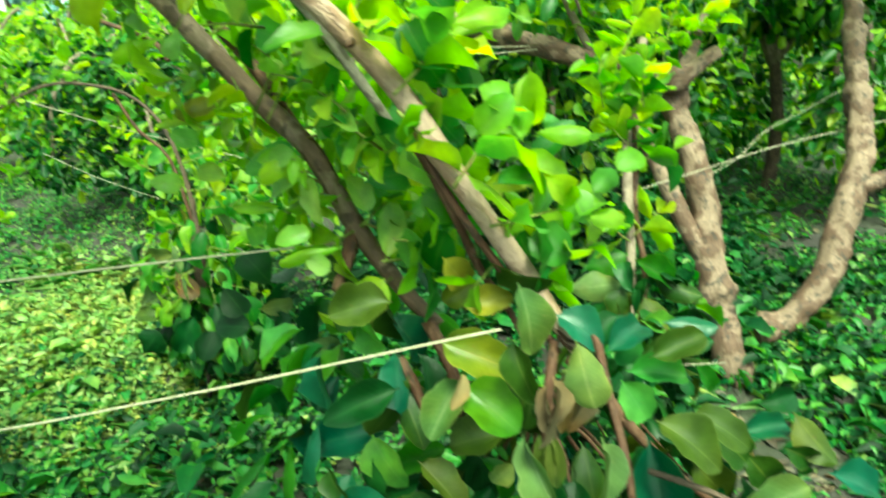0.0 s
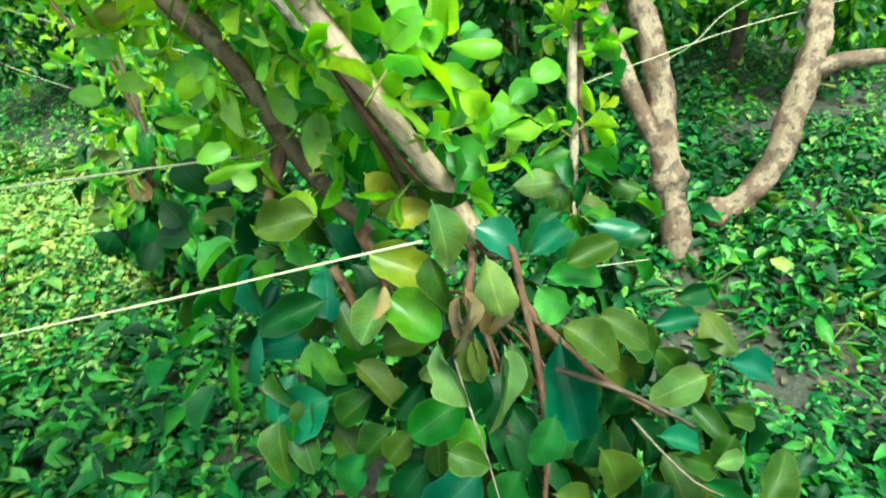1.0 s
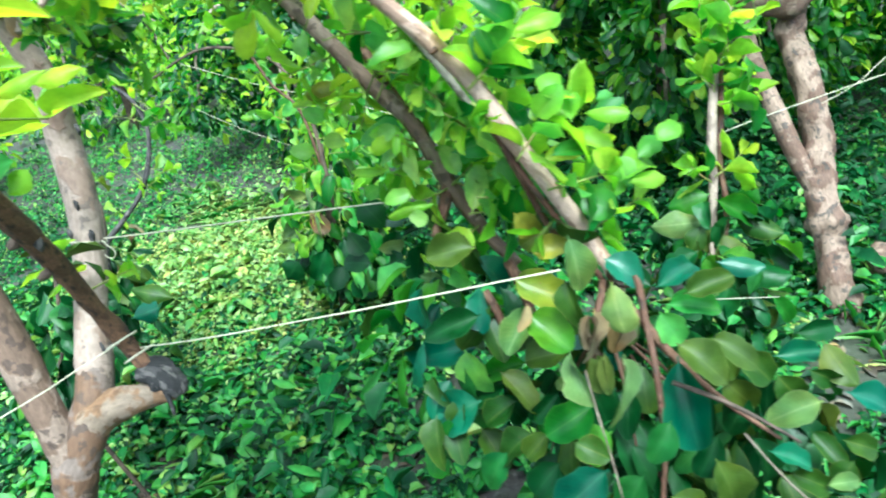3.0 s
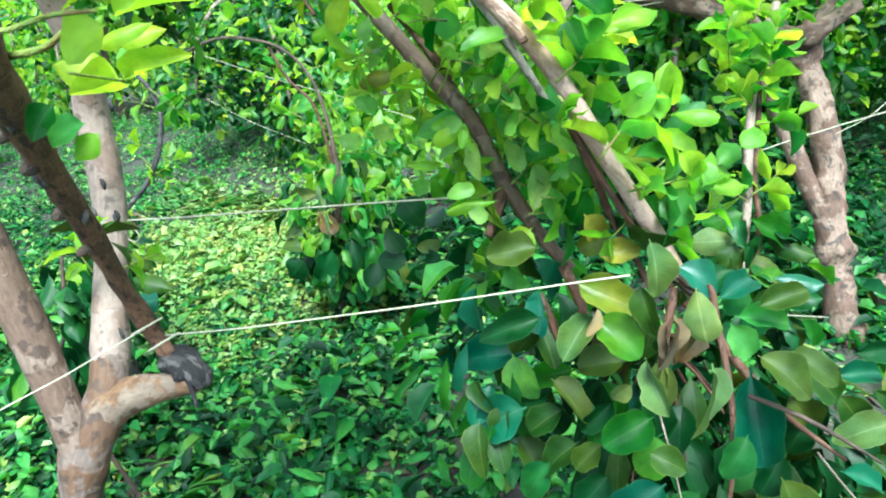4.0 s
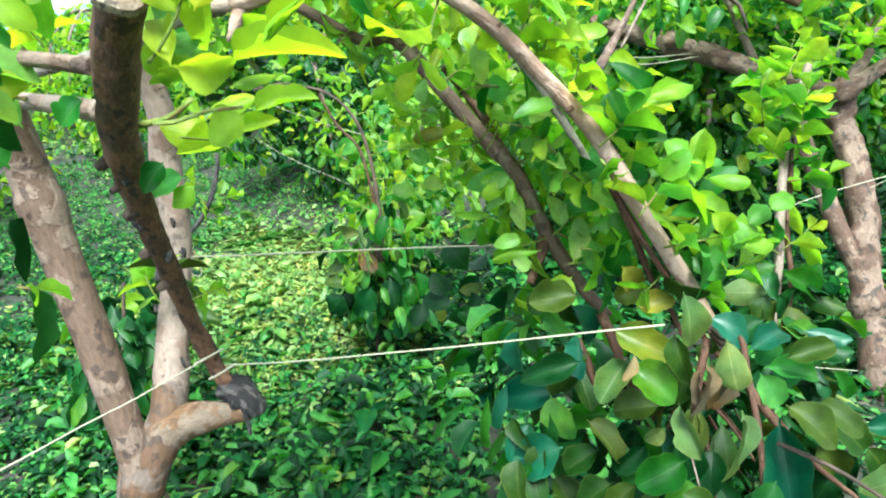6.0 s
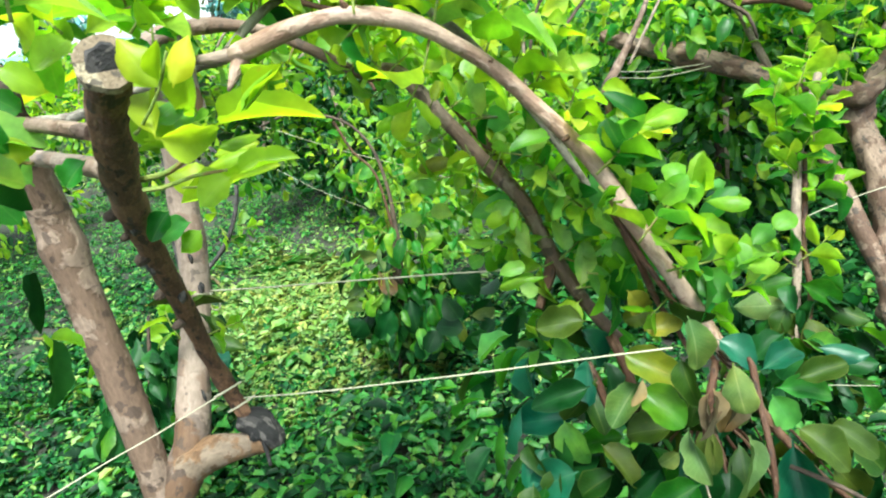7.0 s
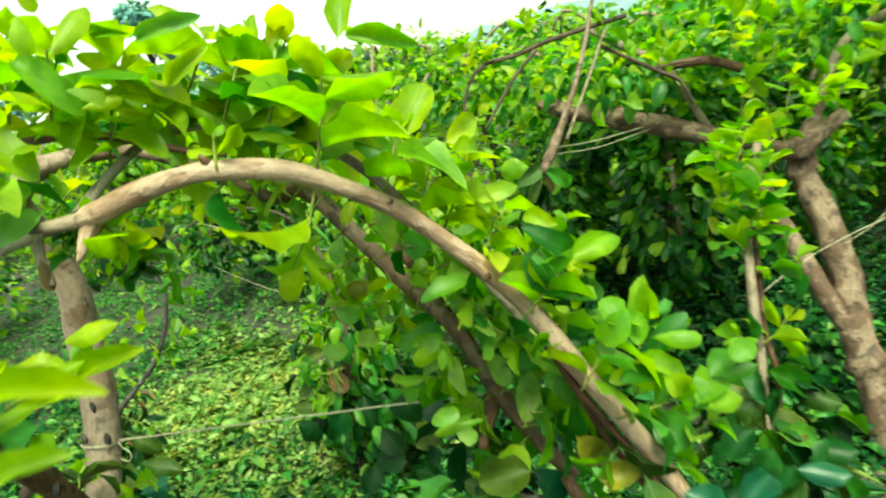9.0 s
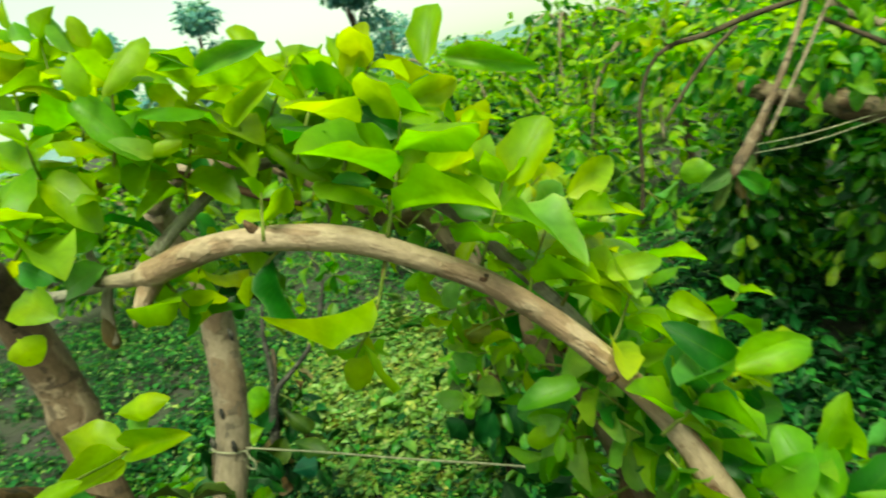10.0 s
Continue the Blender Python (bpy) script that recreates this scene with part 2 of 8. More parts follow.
def twine_material():
    m, nt, bsdf = node_material("twine_fibre")
    pos = nt.nodes.new("ShaderNodeNewGeometry").outputs["Position"]
    f = noise_tex(nt, 260.0, 3.0, 0.6, pos)
    g = noise_tex(nt, 22.0, 2.0, 0.5, pos)
    col = ramp(nt, f, [(0.3, (0.2, 0.175, 0.12)), (0.6, (0.42, 0.385, 0.28))])
    col = mix_color(nt, math_node(nt, "MULTIPLY", g, 0.4), col, (0.36, 0.335, 0.24))
    link(nt, col, bsdf.inputs["Base Color"])
    bsdf.inputs["Roughness"].default_value = 0.8
    return m


TWINE = twine_material()


def soil_material():
    m, nt, bsdf = node_material("soil")
    pos = nt.nodes.new("ShaderNodeNewGeometry").outputs["Position"]
    a = noise_tex(nt, 1.6, 5.0, 0.6, pos)
    b = noise_tex(nt, 45.0, 6.0, 0.7, pos)
    # Soil colours lowered further to paint the shade between weeds.
    col = ramp(nt, b, [(0.3, (0.008, 0.007, 0.006)), (0.55, (0.028, 0.024, 0.022)), (0.75, (0.1, 0.09, 0.085))])
    col = mix_color(nt, ramp(nt, a, [(0.42, (0, 0, 0)), (0.6, (0.6, 0.6, 0.6))]), col, (0.03, 0.042, 0.016))
    link(nt, col, bsdf.inputs["Base Color"])
    bsdf.inputs["Roughness"].default_value = 0.95
    bump = nt.nodes.new("ShaderNodeBump")
    bump.inputs["Strength"].default_value = 0.8
    bump.inputs["Distance"].default_value = 0.02
    link(nt, b, bump.inputs["Height"])
    link(nt, bump.outputs[0], bsdf.inputs["Normal"])
    return m


SOIL = soil_material()


def plain(name, stops, scale, rough):
    m, nt, bsdf = node_material(name)
    pos = nt.nodes.new("ShaderNodeNewGeometry").outputs["Position"]
    link(nt, ramp(nt, noise_tex(nt, scale, 6.0, 0.65, pos), stops), bsdf.inputs["Base Color"])
    bsdf.inputs["Roughness"].default_value = rough
    return m


# Pale blue in both colours paints the haze of distance.
FAR_LEAF = leaf_material("far_tree_leaf_haze", [(0.0, (0.078, 0.234, 0.2808)), (0.6, (0.1014, 0.2808, 0.312)), (1.0, (0.156, 0.3276, 0.156))], (0.0624, 0.1092, 0.0546), (0.0312, 0.0468, 0.0234), 0.6, 0.2)
HILL = plain("hill_woods_haze", [(0.35, (0.1, 0.17, 0.2)), (0.65, (0.15, 0.22, 0.24))], 0.25, 0.95)

LEAF_MATERIALS = {"y": YOUNG, "b": BRIGHT, "m": MID, "d": DARK, "p": PALE, "o": OLIVE, "l": YELLOW, "w": DRY, "g": GLOSSY, "f": FRESH, "n": NEW_LEAF}


# ---- building blocks ----
def part(name, bm, material, parent, label=""):
    me = bpy.data.meshes.new(name)
    bm.to_mesh(me)
    bm.free()
    me.materials.append(material)
    ob = new(name, me)
    ob.parent = parent
    if label:
        ob["label"] = label
    return ob


def thing(name, at, label, category, group="", kind=""):
    ob = new(name)
    ob.empty_display_size = 0.1
    ob.location = at
    return tagged(ob, label, category, group, kind)


def spline(points, step):
    """Smooth points (x, y, z, radius) through the given ones."""
    p = [Vector(q) for q in points]
    p = [p[0] * 2 - p[1], *p, p[-1] * 2 - p[-2]]
    out = []
    for i in range(1, len(p) - 2):
        a, b, c, d = p[i - 1], p[i], p[i + 1], p[i + 2]
        n = max(2, int((Vector(c[:3]) - Vector(b[:3])).length / step))
        for k in range(n):
            t = k / n
            out.append(0.5 * ((2 * b) + (c - a) * t + (2 * a - 5 * b + 4 * c - d) * t * t + (3 * b - a - 3 * c + d) * t ** 3))
    out.append(p[-2])
    return out


def tube(points, sides=10, step=0.03, rough=0.06, seed=0, knots=0.0, cap=True):
    """A branch: a round, slightly uneven tube through points (x, y, z, radius)."""
    pts = spline(points, step)
    bm = bmesh.new()
    grain = bm.verts.layers.float_vector.new("grain")
    along = 0.0
    rings = []
    up = Vector((0.3, 0.2, 1)).normalized()
    side = None
    for i, q in enumerate(pts):
        a, b = pts[max(0, i - 1)], pts[min(len(pts) - 1, i + 1)]
        way = (Vector(b[:3]) - Vector(a[:3]))
        if way.length < 1e-6:
            way = up.copy()
        way.normalize()
        if side is None:
            side = way.cross(up if abs(way.dot(up)) < 0.95 else Vector((1, 0, 0))).normalized()
        side = (side - way * side.dot(way)).normalized()
        other = way.cross(side)
        r = max(q[3], 0.0004)
        if i:
            along += (Vector(q[:3]) - Vector(pts[i - 1][:3])).length
        bulge = 1.0
        if knots:
            bulge += knots * max(0.0, noise.noise(Vector((i * step * 9.0, seed * 3.7, 0.0)))) ** 2 * 3
        ring = []
        for s in range(sides):
            ang = 2 * math.pi * s / sides
            d = side * math.cos(ang) + other * math.sin(ang)
            c = Vector(q[:3])
            wob = 1 + rough * noise.noise(Vector((seed + d.x * 1.3, d.y * 1.3 + i * step * 12, d.z * 1.3)) * 1.5)
            vert = bm.verts.new(c + d * r * wob * bulge)
            vert[grain] = (math.cos(ang) * r, math.sin(ang) * r, along)
            ring.append(vert)
        rings.append(ring)
    for ra, rb in zip(rings, rings[1:]):
        for s in range(sides):
            f = bm.faces.new((ra[s], ra[(s + 1) % sides], rb[(s + 1) % sides], rb[s]))
            f.smooth = True
    if cap:
        bm.faces.new(list(reversed(rings[0])))
        bm.faces.new(rings[-1])
    return bm


def branch(owner, name, points, material, label="", sides=10, step=0.03, rough=0.08, seed=0, knots=0.0):
    o = owner.parent.location if owner.parent else owner.location
    local = [(x - o.x, y - o.y, z - o.z, r) for x, y, z, r in points]
    return part(name, tube(local, sides, step, rough, seed, knots), material, owner, label)


# Leaf blades of unit length along +y: a short stalk, then an oblong blade with a rounded or pointed tip.
def blade_arrays(rows, cols, bend, fold, twist, ripple, blunt, seed, stalk=0.07):
    vs, uvs, faces = [], [], []
    lead = 1 if stalk > 0 else 0
    for i in range(rows + 1 + lead):
        if i < lead:
            t, v, half = 0.0, 0.0, 0.022
        else:
            t = (1 - math.cos(math.pi * (i - lead) / rows)) / 2
            v = stalk + (1 - stalk) * t
            if blunt:
                skew = t ** (1.12 + 0.14 * math.sin(seed * 1.9))
                half = 0.5 * max(0.0, 1 - abs(2 * skew - 1) ** (2.25 + 0.3 * math.sin(seed * 2.7))) ** 0.56
            else:
                half = 0.5 * math.sin(math.pi * t ** 0.82) ** 0.85
            half = max(half, 0.03)
        for j in range(cols + 1):
            s = 2 * j / cols - 1
            edge = 1.7 if s > 0 else 0.0
            wob = 0.09 * math.sin(v * 6.3 + seed * 2.3 + edge) + 0.055 * math.sin(v * 17 + seed + edge * 2)
            x = s * half * (1 + wob * min(1, v * 4)) + 0.06 * math.sin(seed * 3.1) * v * v
            z = -bend * v * v + fold * abs(x) * (1 - 0.35 * v) + twist * x * (v - 0.4)
            z += ripple * (math.sin(v * 10 + seed + edge) + 0.6 * math.sin(v * 17 + seed * 2 - edge)) * s * s * min(1, half * 3)
            z += 0.55 * math.sin(seed * 4.1 + 0.6) * s * s * half
            vs.append((x, v - 0.12 * abs(bend) * v * v, z))
            uvs.append((0.5 + 0.5 * s, v))
    for i in range(rows + lead):
        for j in range(cols):
            a = i * (cols + 1) + j
            faces.append((a, a + 1, a + cols + 2, a + cols + 1))
    return np.array(vs), np.array(uvs), np.array(faces)


def mesh_from(name, vs, faces, uvs, materials, slots=None):
    me = bpy.data.meshes.new(name)
    nf = len(faces)
    me.vertices.add(len(vs))
    me.vertices.foreach_set("co", np.ascontiguousarray(vs, dtype=np.float32).ravel())
    me.loops.add(nf * 4)
    me.loops.foreach_set("vertex_index", np.ascontiguousarray(faces, dtype=np.int32).ravel())
    me.polygons.add(nf)
    me.polygons.foreach_set("loop_start", np.arange(0, nf * 4, 4, dtype=np.int32))
    me.polygons.foreach_set("loop_total", np.full(nf, 4, dtype=np.int32))
    uvl = me.uv_layers.new(name="UVMap")
    uvl.data.foreach_set("uv", np.ascontiguousarray(uvs[faces.ravel()], dtype=np.float32).ravel())
    for m in materials:
        me.materials.append(m)
    if slots is not None:
        me.polygons.foreach_set("material_index", np.ascontiguousarray(slots, dtype=np.int32))
    me.polygons.foreach_set("use_smooth", np.ones(nf, dtype=bool))
    me.update(calc_edges=True)
    return me


BLADES = [blade_arrays(12, 4, 0.28, 0.26, 0.3, 0.04, True, 0), blade_arrays(12, 4, 0.48, 0.16, -0.5, 0.05, True, 2),
          blade_arrays(12, 4, -0.2, 0.34, 0.45, 0.04, True, 4), blade_arrays(12, 4, 0.36, 0.3, 0.3, 0.045, True, 1),
          blade_arrays(12, 4, 0.7, 0.34, 0.8, 0.055, True, 3), blade_arrays(12, 4, 0.3, 0.12, 0.7, 0.06, True, 5),
          blade_arrays(12, 4, 0.5, 0.36, -0.3, 0.04, True, 6), blade_arrays(12, 4, 0.25, 0.32, 0.25, 0.03, False, 7),
          blade_arrays(12, 4, -0.15, 0.4, -0.3, 0.03, False, 8)]
MEDIUM = [blade_arrays(7, 2, 0.28, 0.26, 0.3, 0.04, True, 0), blade_arrays(7, 2, 0.48, 0.16, -0.5, 0.05, True, 2), blade_arrays(7, 2, 0.36, 0.3, 0.3, 0.045, True, 1), blade_arrays(7, 2, 0.5, 0.36, -0.3, 0.04, True, 6)]
LEAF_MESHES = {(k, s): mesh_from("leaf", b[0], b[2], b[1], [m]) for k, m in LEAF_MATERIALS.items() for s, b in enumerate(BLADES)}
LEAF_COUNT, LOOSE = {}, {}
KIND_SLOT = {k: i for i, k in enumerate(LEAF_MATERIALS)}


def pick(kinds):
    return kinds[random.randrange(len(kinds))]


def frame_of(way, normal):
    y = way.normalized()
    x = y.cross(normal)
    if x.length < 1e-4:
        x = y.orthogonal()
    x.normalize()
    return x, y, x.cross(y)


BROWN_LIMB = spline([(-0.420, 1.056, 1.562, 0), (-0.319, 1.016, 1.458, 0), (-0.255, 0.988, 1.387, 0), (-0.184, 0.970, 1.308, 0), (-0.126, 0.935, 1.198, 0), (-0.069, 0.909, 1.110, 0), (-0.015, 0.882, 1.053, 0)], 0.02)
# Direction from the limb towards the camera; leaves there are dropped to fit its view.
CAMERA_SIDE = Vector((0.23, -0.94, 0.25))


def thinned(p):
    """Whether a leaf at p would hide the brown limb from the camera's side."""
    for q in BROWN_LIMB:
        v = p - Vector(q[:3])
        t = v.dot(CAMERA_SIDE)
        if 0.0 < t < 0.4 and (v - CAMERA_SIDE * t).length < 0.026:
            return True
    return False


def leaf(owner, base, tip, wide, normal, kind, shape=None):
    """One leaf as a part of its plant, from its base to its tip, wide metres across."""
    base, tip, normal = Vector(base), Vector(tip), Vector(normal)
    way = tip - base
    x, y, z = frame_of(way, normal)
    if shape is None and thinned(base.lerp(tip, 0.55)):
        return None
    if shape is None:
        shape = pick((0, 2, 3, 7, 8)) if kind == "y" else pick((0, 1, 2, 3, 5, 6, 7))
    # High leaves take lighter kinds, painting canopy light into their colour.
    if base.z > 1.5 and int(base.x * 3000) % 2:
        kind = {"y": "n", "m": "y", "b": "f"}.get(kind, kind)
    LEAF_COUNT[owner] = LEAF_COUNT.get(owner, 0) + 1
    if LEAF_COUNT[owner] > 300:
        LOOSE.setdefault(owner, []).append((*(base - owner.location), *way, *normal, way.length, wide, KIND_SLOT[kind]))
        return None
    ob = new("leaf", LEAF_MESHES[(kind, shape)])
    ob.parent = owner
    m = Matrix((x * wide, y * way.length, z * way.length)).transposed().to_4x4()
    m.translation = base - owner.location
    ob.matrix_basis = m
    return ob


def shoot(owner, base, tip, pairs, size, kinds, stem=STEM_GREEN, thick=0.0017, spread=1.0, tip_kinds="y"):
    """A leafy shoot: a thin stem with opposite pairs of leaves, each pair turned from the last."""
    base, tip = Vector(base), Vector(tip)
    way = tip - base
    n = way.normalized()
    side = n.orthogonal().normalized()
    mid = (base + tip) / 2 + Vector((random.uniform(-1, 1), random.uniform(-1, 1), random.uniform(-0.4, 0.8))) * way.length * 0.06
    branch(owner, "shoot", [(*base, thick * 1.3), (*mid, thick), (*tip, thick * 0.6)], stem, "", 5, 0.03)
    turn = random.uniform(0, math.pi)
    for i in range(pairs):
        t = (i + 0.8) / (pairs + 0.2)
        at = base.lerp(mid, t * 2) if t < 0.5 else mid.lerp(tip, t * 2 - 1)
        long = size * (0.75 + 0.35 * math.sin(math.pi * min(1.0, t * 1.1))) * random.uniform(0.8, 1.15)
        if i == pairs - 1:
            long *= 0.7
        turn += math.pi / 2 + random.uniform(-0.4, 0.4)
        for k in range(2):
            a = turn + math.pi * k
            out = side * math.cos(a) + n.cross(side) * math.sin(a)
            lift = random.uniform(0.25, 0.75) + (0.7 if i == pairs - 1 else 0.0)
            d = (out * spread + n * lift + Vector((0, 0, random.uniform(-0.35, 0.1)))).normalized()
            up = (n - d * n.dot(d)) + Vector((random.uniform(-0.3, 0.3), random.uniform(-0.3, 0.3), 0.35))
            kk = pick(tip_kinds) if i >= pairs - 1 else pick(kinds)
            leaf(owner, at, at + d * long, long * random.uniform(0.46, 0.6), up, kk)


def dress(owner, points, count, size, kinds, pairs=3, reach=0.13, up=0.5):
    """Shoots along a limb given by points (x, y, z, radius), pointing outwards and up."""
    pts = spline(points, 0.02)
    for i in range(count):
        q = pts[random.randrange(len(pts))]
        a = random.uniform(0, 2 * math.pi)
        d = Vector((math.cos(a), math.sin(a), random.uniform(-0.4, 0.8) + up)).normalized()
        b = Vector(q[:3])
        shoot(owner, b, b + d * reach * random.uniform(0.5, 1.2), pairs + random.randrange(-1, 2), size * random.uniform(0.85, 1.1), kinds)


def hanging(owner, top, foot, radius, count, size, kinds, droop=0.6, inner=0.3):
    """Leaves round a hanging stretch of branch, turned outwards and drooping."""
    top, foot = Vector(top), Vector(foot)
    for i in range(count):
        t = random.random()
        c = top.lerp(foot, t)
        a = random.uniform(0, 2 * math.pi)
        r = radius * (0.35 + 0.65 * math.sin(math.pi * min(1, 0.15 + t * 0.85)))
        q = r * random.uniform(inner, 1.0)
        out = Vector((math.cos(a), math.sin(a), 0))
        at = c + out * q + Vector((0, 0, random.uniform(-0.04, 0.04)))
        d = (out * random.uniform(0.3, 1.0) + Vector((random.uniform(-0.5, 0.5), random.uniform(-0.5, 0.5), -droop * random.uniform(0.2, 1.6)))).normalized()
        up = out * random.uniform(0.1, 0.9) + Vector((random.uniform(-0.5, 0.5), random.uniform(-0.5, 0.5), 0.8))
        long = size * random.uniform(0.7, 1.2)
        leaf(owner, at, at + d * long, long * random.uniform(0.45, 0.62), up, pick(kinds))


def join_loose_leaves():
    """The leaves past the first 300 of a plant, as one mesh of its own."""
    for k, (owner, rows) in enumerate(LOOSE.items()):
        r = np.array(rows)
        me = scatter_mesh("foliage", MEDIUM, r[:, 0:3], r[:, 3:6], r[:, 6:9], r[:, 9], r[:, 10], r[:, 11].astype(int), list(LEAF_MATERIALS.values()), np.random.default_rng(k))
        ob = new("foliage", me)
        ob.parent = owner
        ob["kind"] = "stuff"


LOW = [blade_arrays(4, 2, 0.15, 0.3, 0.1, 0.0, True, 0, 0), blade_arrays(4, 2, 0.35, 0.2, -0.2, 0.0, True, 1, 0)]
LEAN = [blade_arrays(2, 1, 0.2, 0.0, 0.5, 0.0, False, 0, 0), blade_arrays(2, 1, 0.5, 0.0, -0.5, 0.0, False, 1, 0)]
SPARE = [blade_arrays(3, 1, 0.2, 0.0, 0.4, 0.0, True, 0, 0), blade_arrays(3, 1, 0.4, 0.0, -0.4, 0.0, True, 1, 0)]
SMALL = [blade_arrays(4, 2, 0.25, 0.3, 0.1, 0.0, False, 0, 0), blade_arrays(4, 2, 0.55, 0.22, -0.15, 0.0, False, 1, 0), blade_arrays(3, 2, 0.1, 0.4, 0.15, 0.0, True, 2, 0)]


def scatter_mesh(name, blades, at, way, normal, long, wide, slot, materials, rng):
    """Many leaves in one mesh, from arrays of places, directions, normals and sizes."""
    y = way / np.linalg.norm(way, axis=1, keepdims=True)
    x = np.cross(y, normal)
    x /= np.maximum(np.linalg.norm(x, axis=1, keepdims=True), 1e-6)
    z = np.cross(x, y)
    which = rng.integers(0, len(blades), len(at))
    V, U, Fs, S, off = [], [], [], [], 0
    for k, (bv, bu, bf) in enumerate(blades):
        idx = np.nonzero(which == k)[0]
        if not len(idx):
            continue
        L, W = long[idx][:, None, None], wide[idx][:, None, None]
        co = at[idx][:, None, :] + bv[None, :, 0:1] * W * x[idx][:, None, :] + bv[None, :, 1:2] * L * y[idx][:, None, :] + bv[None, :, 2:3] * L * z[idx][:, None, :]
        V.append(co.reshape(-1, 3))
        U.append(np.tile(bu, (len(idx), 1)))
        Fs.append((bf[None] + (off + np.arange(len(idx)) * len(bv))[:, None, None]).reshape(-1, 4))
        S.append(np.repeat(slot[idx], len(bf)))
        off += len(idx) * len(bv)
    return mesh_from(name, np.concatenate(V), np.concatenate(Fs), np.concatenate(U), materials, np.concatenate(S))


def unit_random(rng, n):
    v = rng.normal(size=(n, 3))
    return v / np.linalg.norm(v, axis=1, keepdims=True)


def crown(owner, name, blobs, count, size, materials, weights, seed, blades=LOW, droop=0.4, label=""):
    """Foliage of a far plant: leaves through uneven clumps (x, y, z, rx, ry, rz), denser at their skins, joined."""
    rng = np.random.default_rng(seed)
    b = np.array(blobs, dtype=float)
    vol = (b[:, 3] * b[:, 4] * b[:, 5]) ** 0.67
    k = rng.choice(len(b), count, p=vol / vol.sum())
    d = unit_random(rng, count)
    r = rng.uniform(0.25, 1.0, count) ** 0.45 * (1 + 0.25 * np.sin(d[:, 0] * 7 + k) * np.cos(d[:, 2] * 6 + k))
    at = b[k, :3] + d * b[k, 3:] * r[:, None]
    at[:, 2] = np.maximum(at[:, 2], 0.04)
    way = d * [1, 1, 0.5] + rng.normal(size=(count, 3)) * 0.5 + np.array([0, 0, -droop])
    normal = d * 0.6 + rng.normal(size=(count, 3)) * 0.4 + np.array([0, 0, 0.8])
    long = size * rng.uniform(0.65, 1.25, count)
    slot = rng.choice(len(materials), count, p=np.array(weights) / sum(weights))
    o = np.array(owner.location)
    me = scatter_mesh(name, blades, at - o, way, normal, long, long * rng.uniform(0.45, 0.62, count), slot, materials, rng)
    ob = new(name, me)
    ob.parent = owner
    ob["kind"] = "stuff"
    if label:
        ob["label"] = label
    return ob


# ---- ground ----
def ground_height(x, y):
    near = math.exp(-((x * x + (y - 3) ** 2) / 140))
    return near * (0.035 * noise.noise(Vector((x * 0.7, y * 0.7, 0))) + 0.02 * noise.noise(Vector((x * 2.6, y * 2.6, 4))))


def grid_axis(lo, hi, fine_lo, fine_hi, step):
    fine = list(np.arange(fine_lo, fine_hi + 1e-6, step))
    far = [fine_lo - 0.5 * 1.6 ** k for k in range(13) if fine_lo - 0.5 * 1.6 ** k > lo]
    beyond = [fine_hi + 0.5 * 1.6 ** k for k in range(13) if fine_hi + 0.5 * 1.6 ** k < hi]
    return [lo, *reversed(far), *fine, *beyond, hi]


def make_ground():
    xs, ys = grid_axis(-400, 400, -5, 4, 0.1), grid_axis(-400, 400, -1.5, 7, 0.1)
    bm = bmesh.new()
    rows = [[bm.verts.new((x, y, ground_height(x, y))) for x in xs] for y in ys]
    for a, b in zip(rows, rows[1:]):
        for i in range(len(xs) - 1):
            bm.faces.new((a[i], a[i + 1], b[i + 1], b[i])).smooth = True
    me = bpy.data.meshes.new("ground")
    bm.to_mesh(me)
    bm.free()
    me.materials.append(SOIL)
    return tagged(new("ground", me), "dark orchard soil with litter, deepened for shade between weeds", "ground", "", "structure")


ground = make_ground()


def heights(x, y):
    return np.array([ground_height(a, b) for a, b in zip(x, y)])


def patchy(x, y, scale, seed):
    return np.array([noise.noise(Vector((a * scale, b * scale, seed))) for a, b in zip(x, y)])


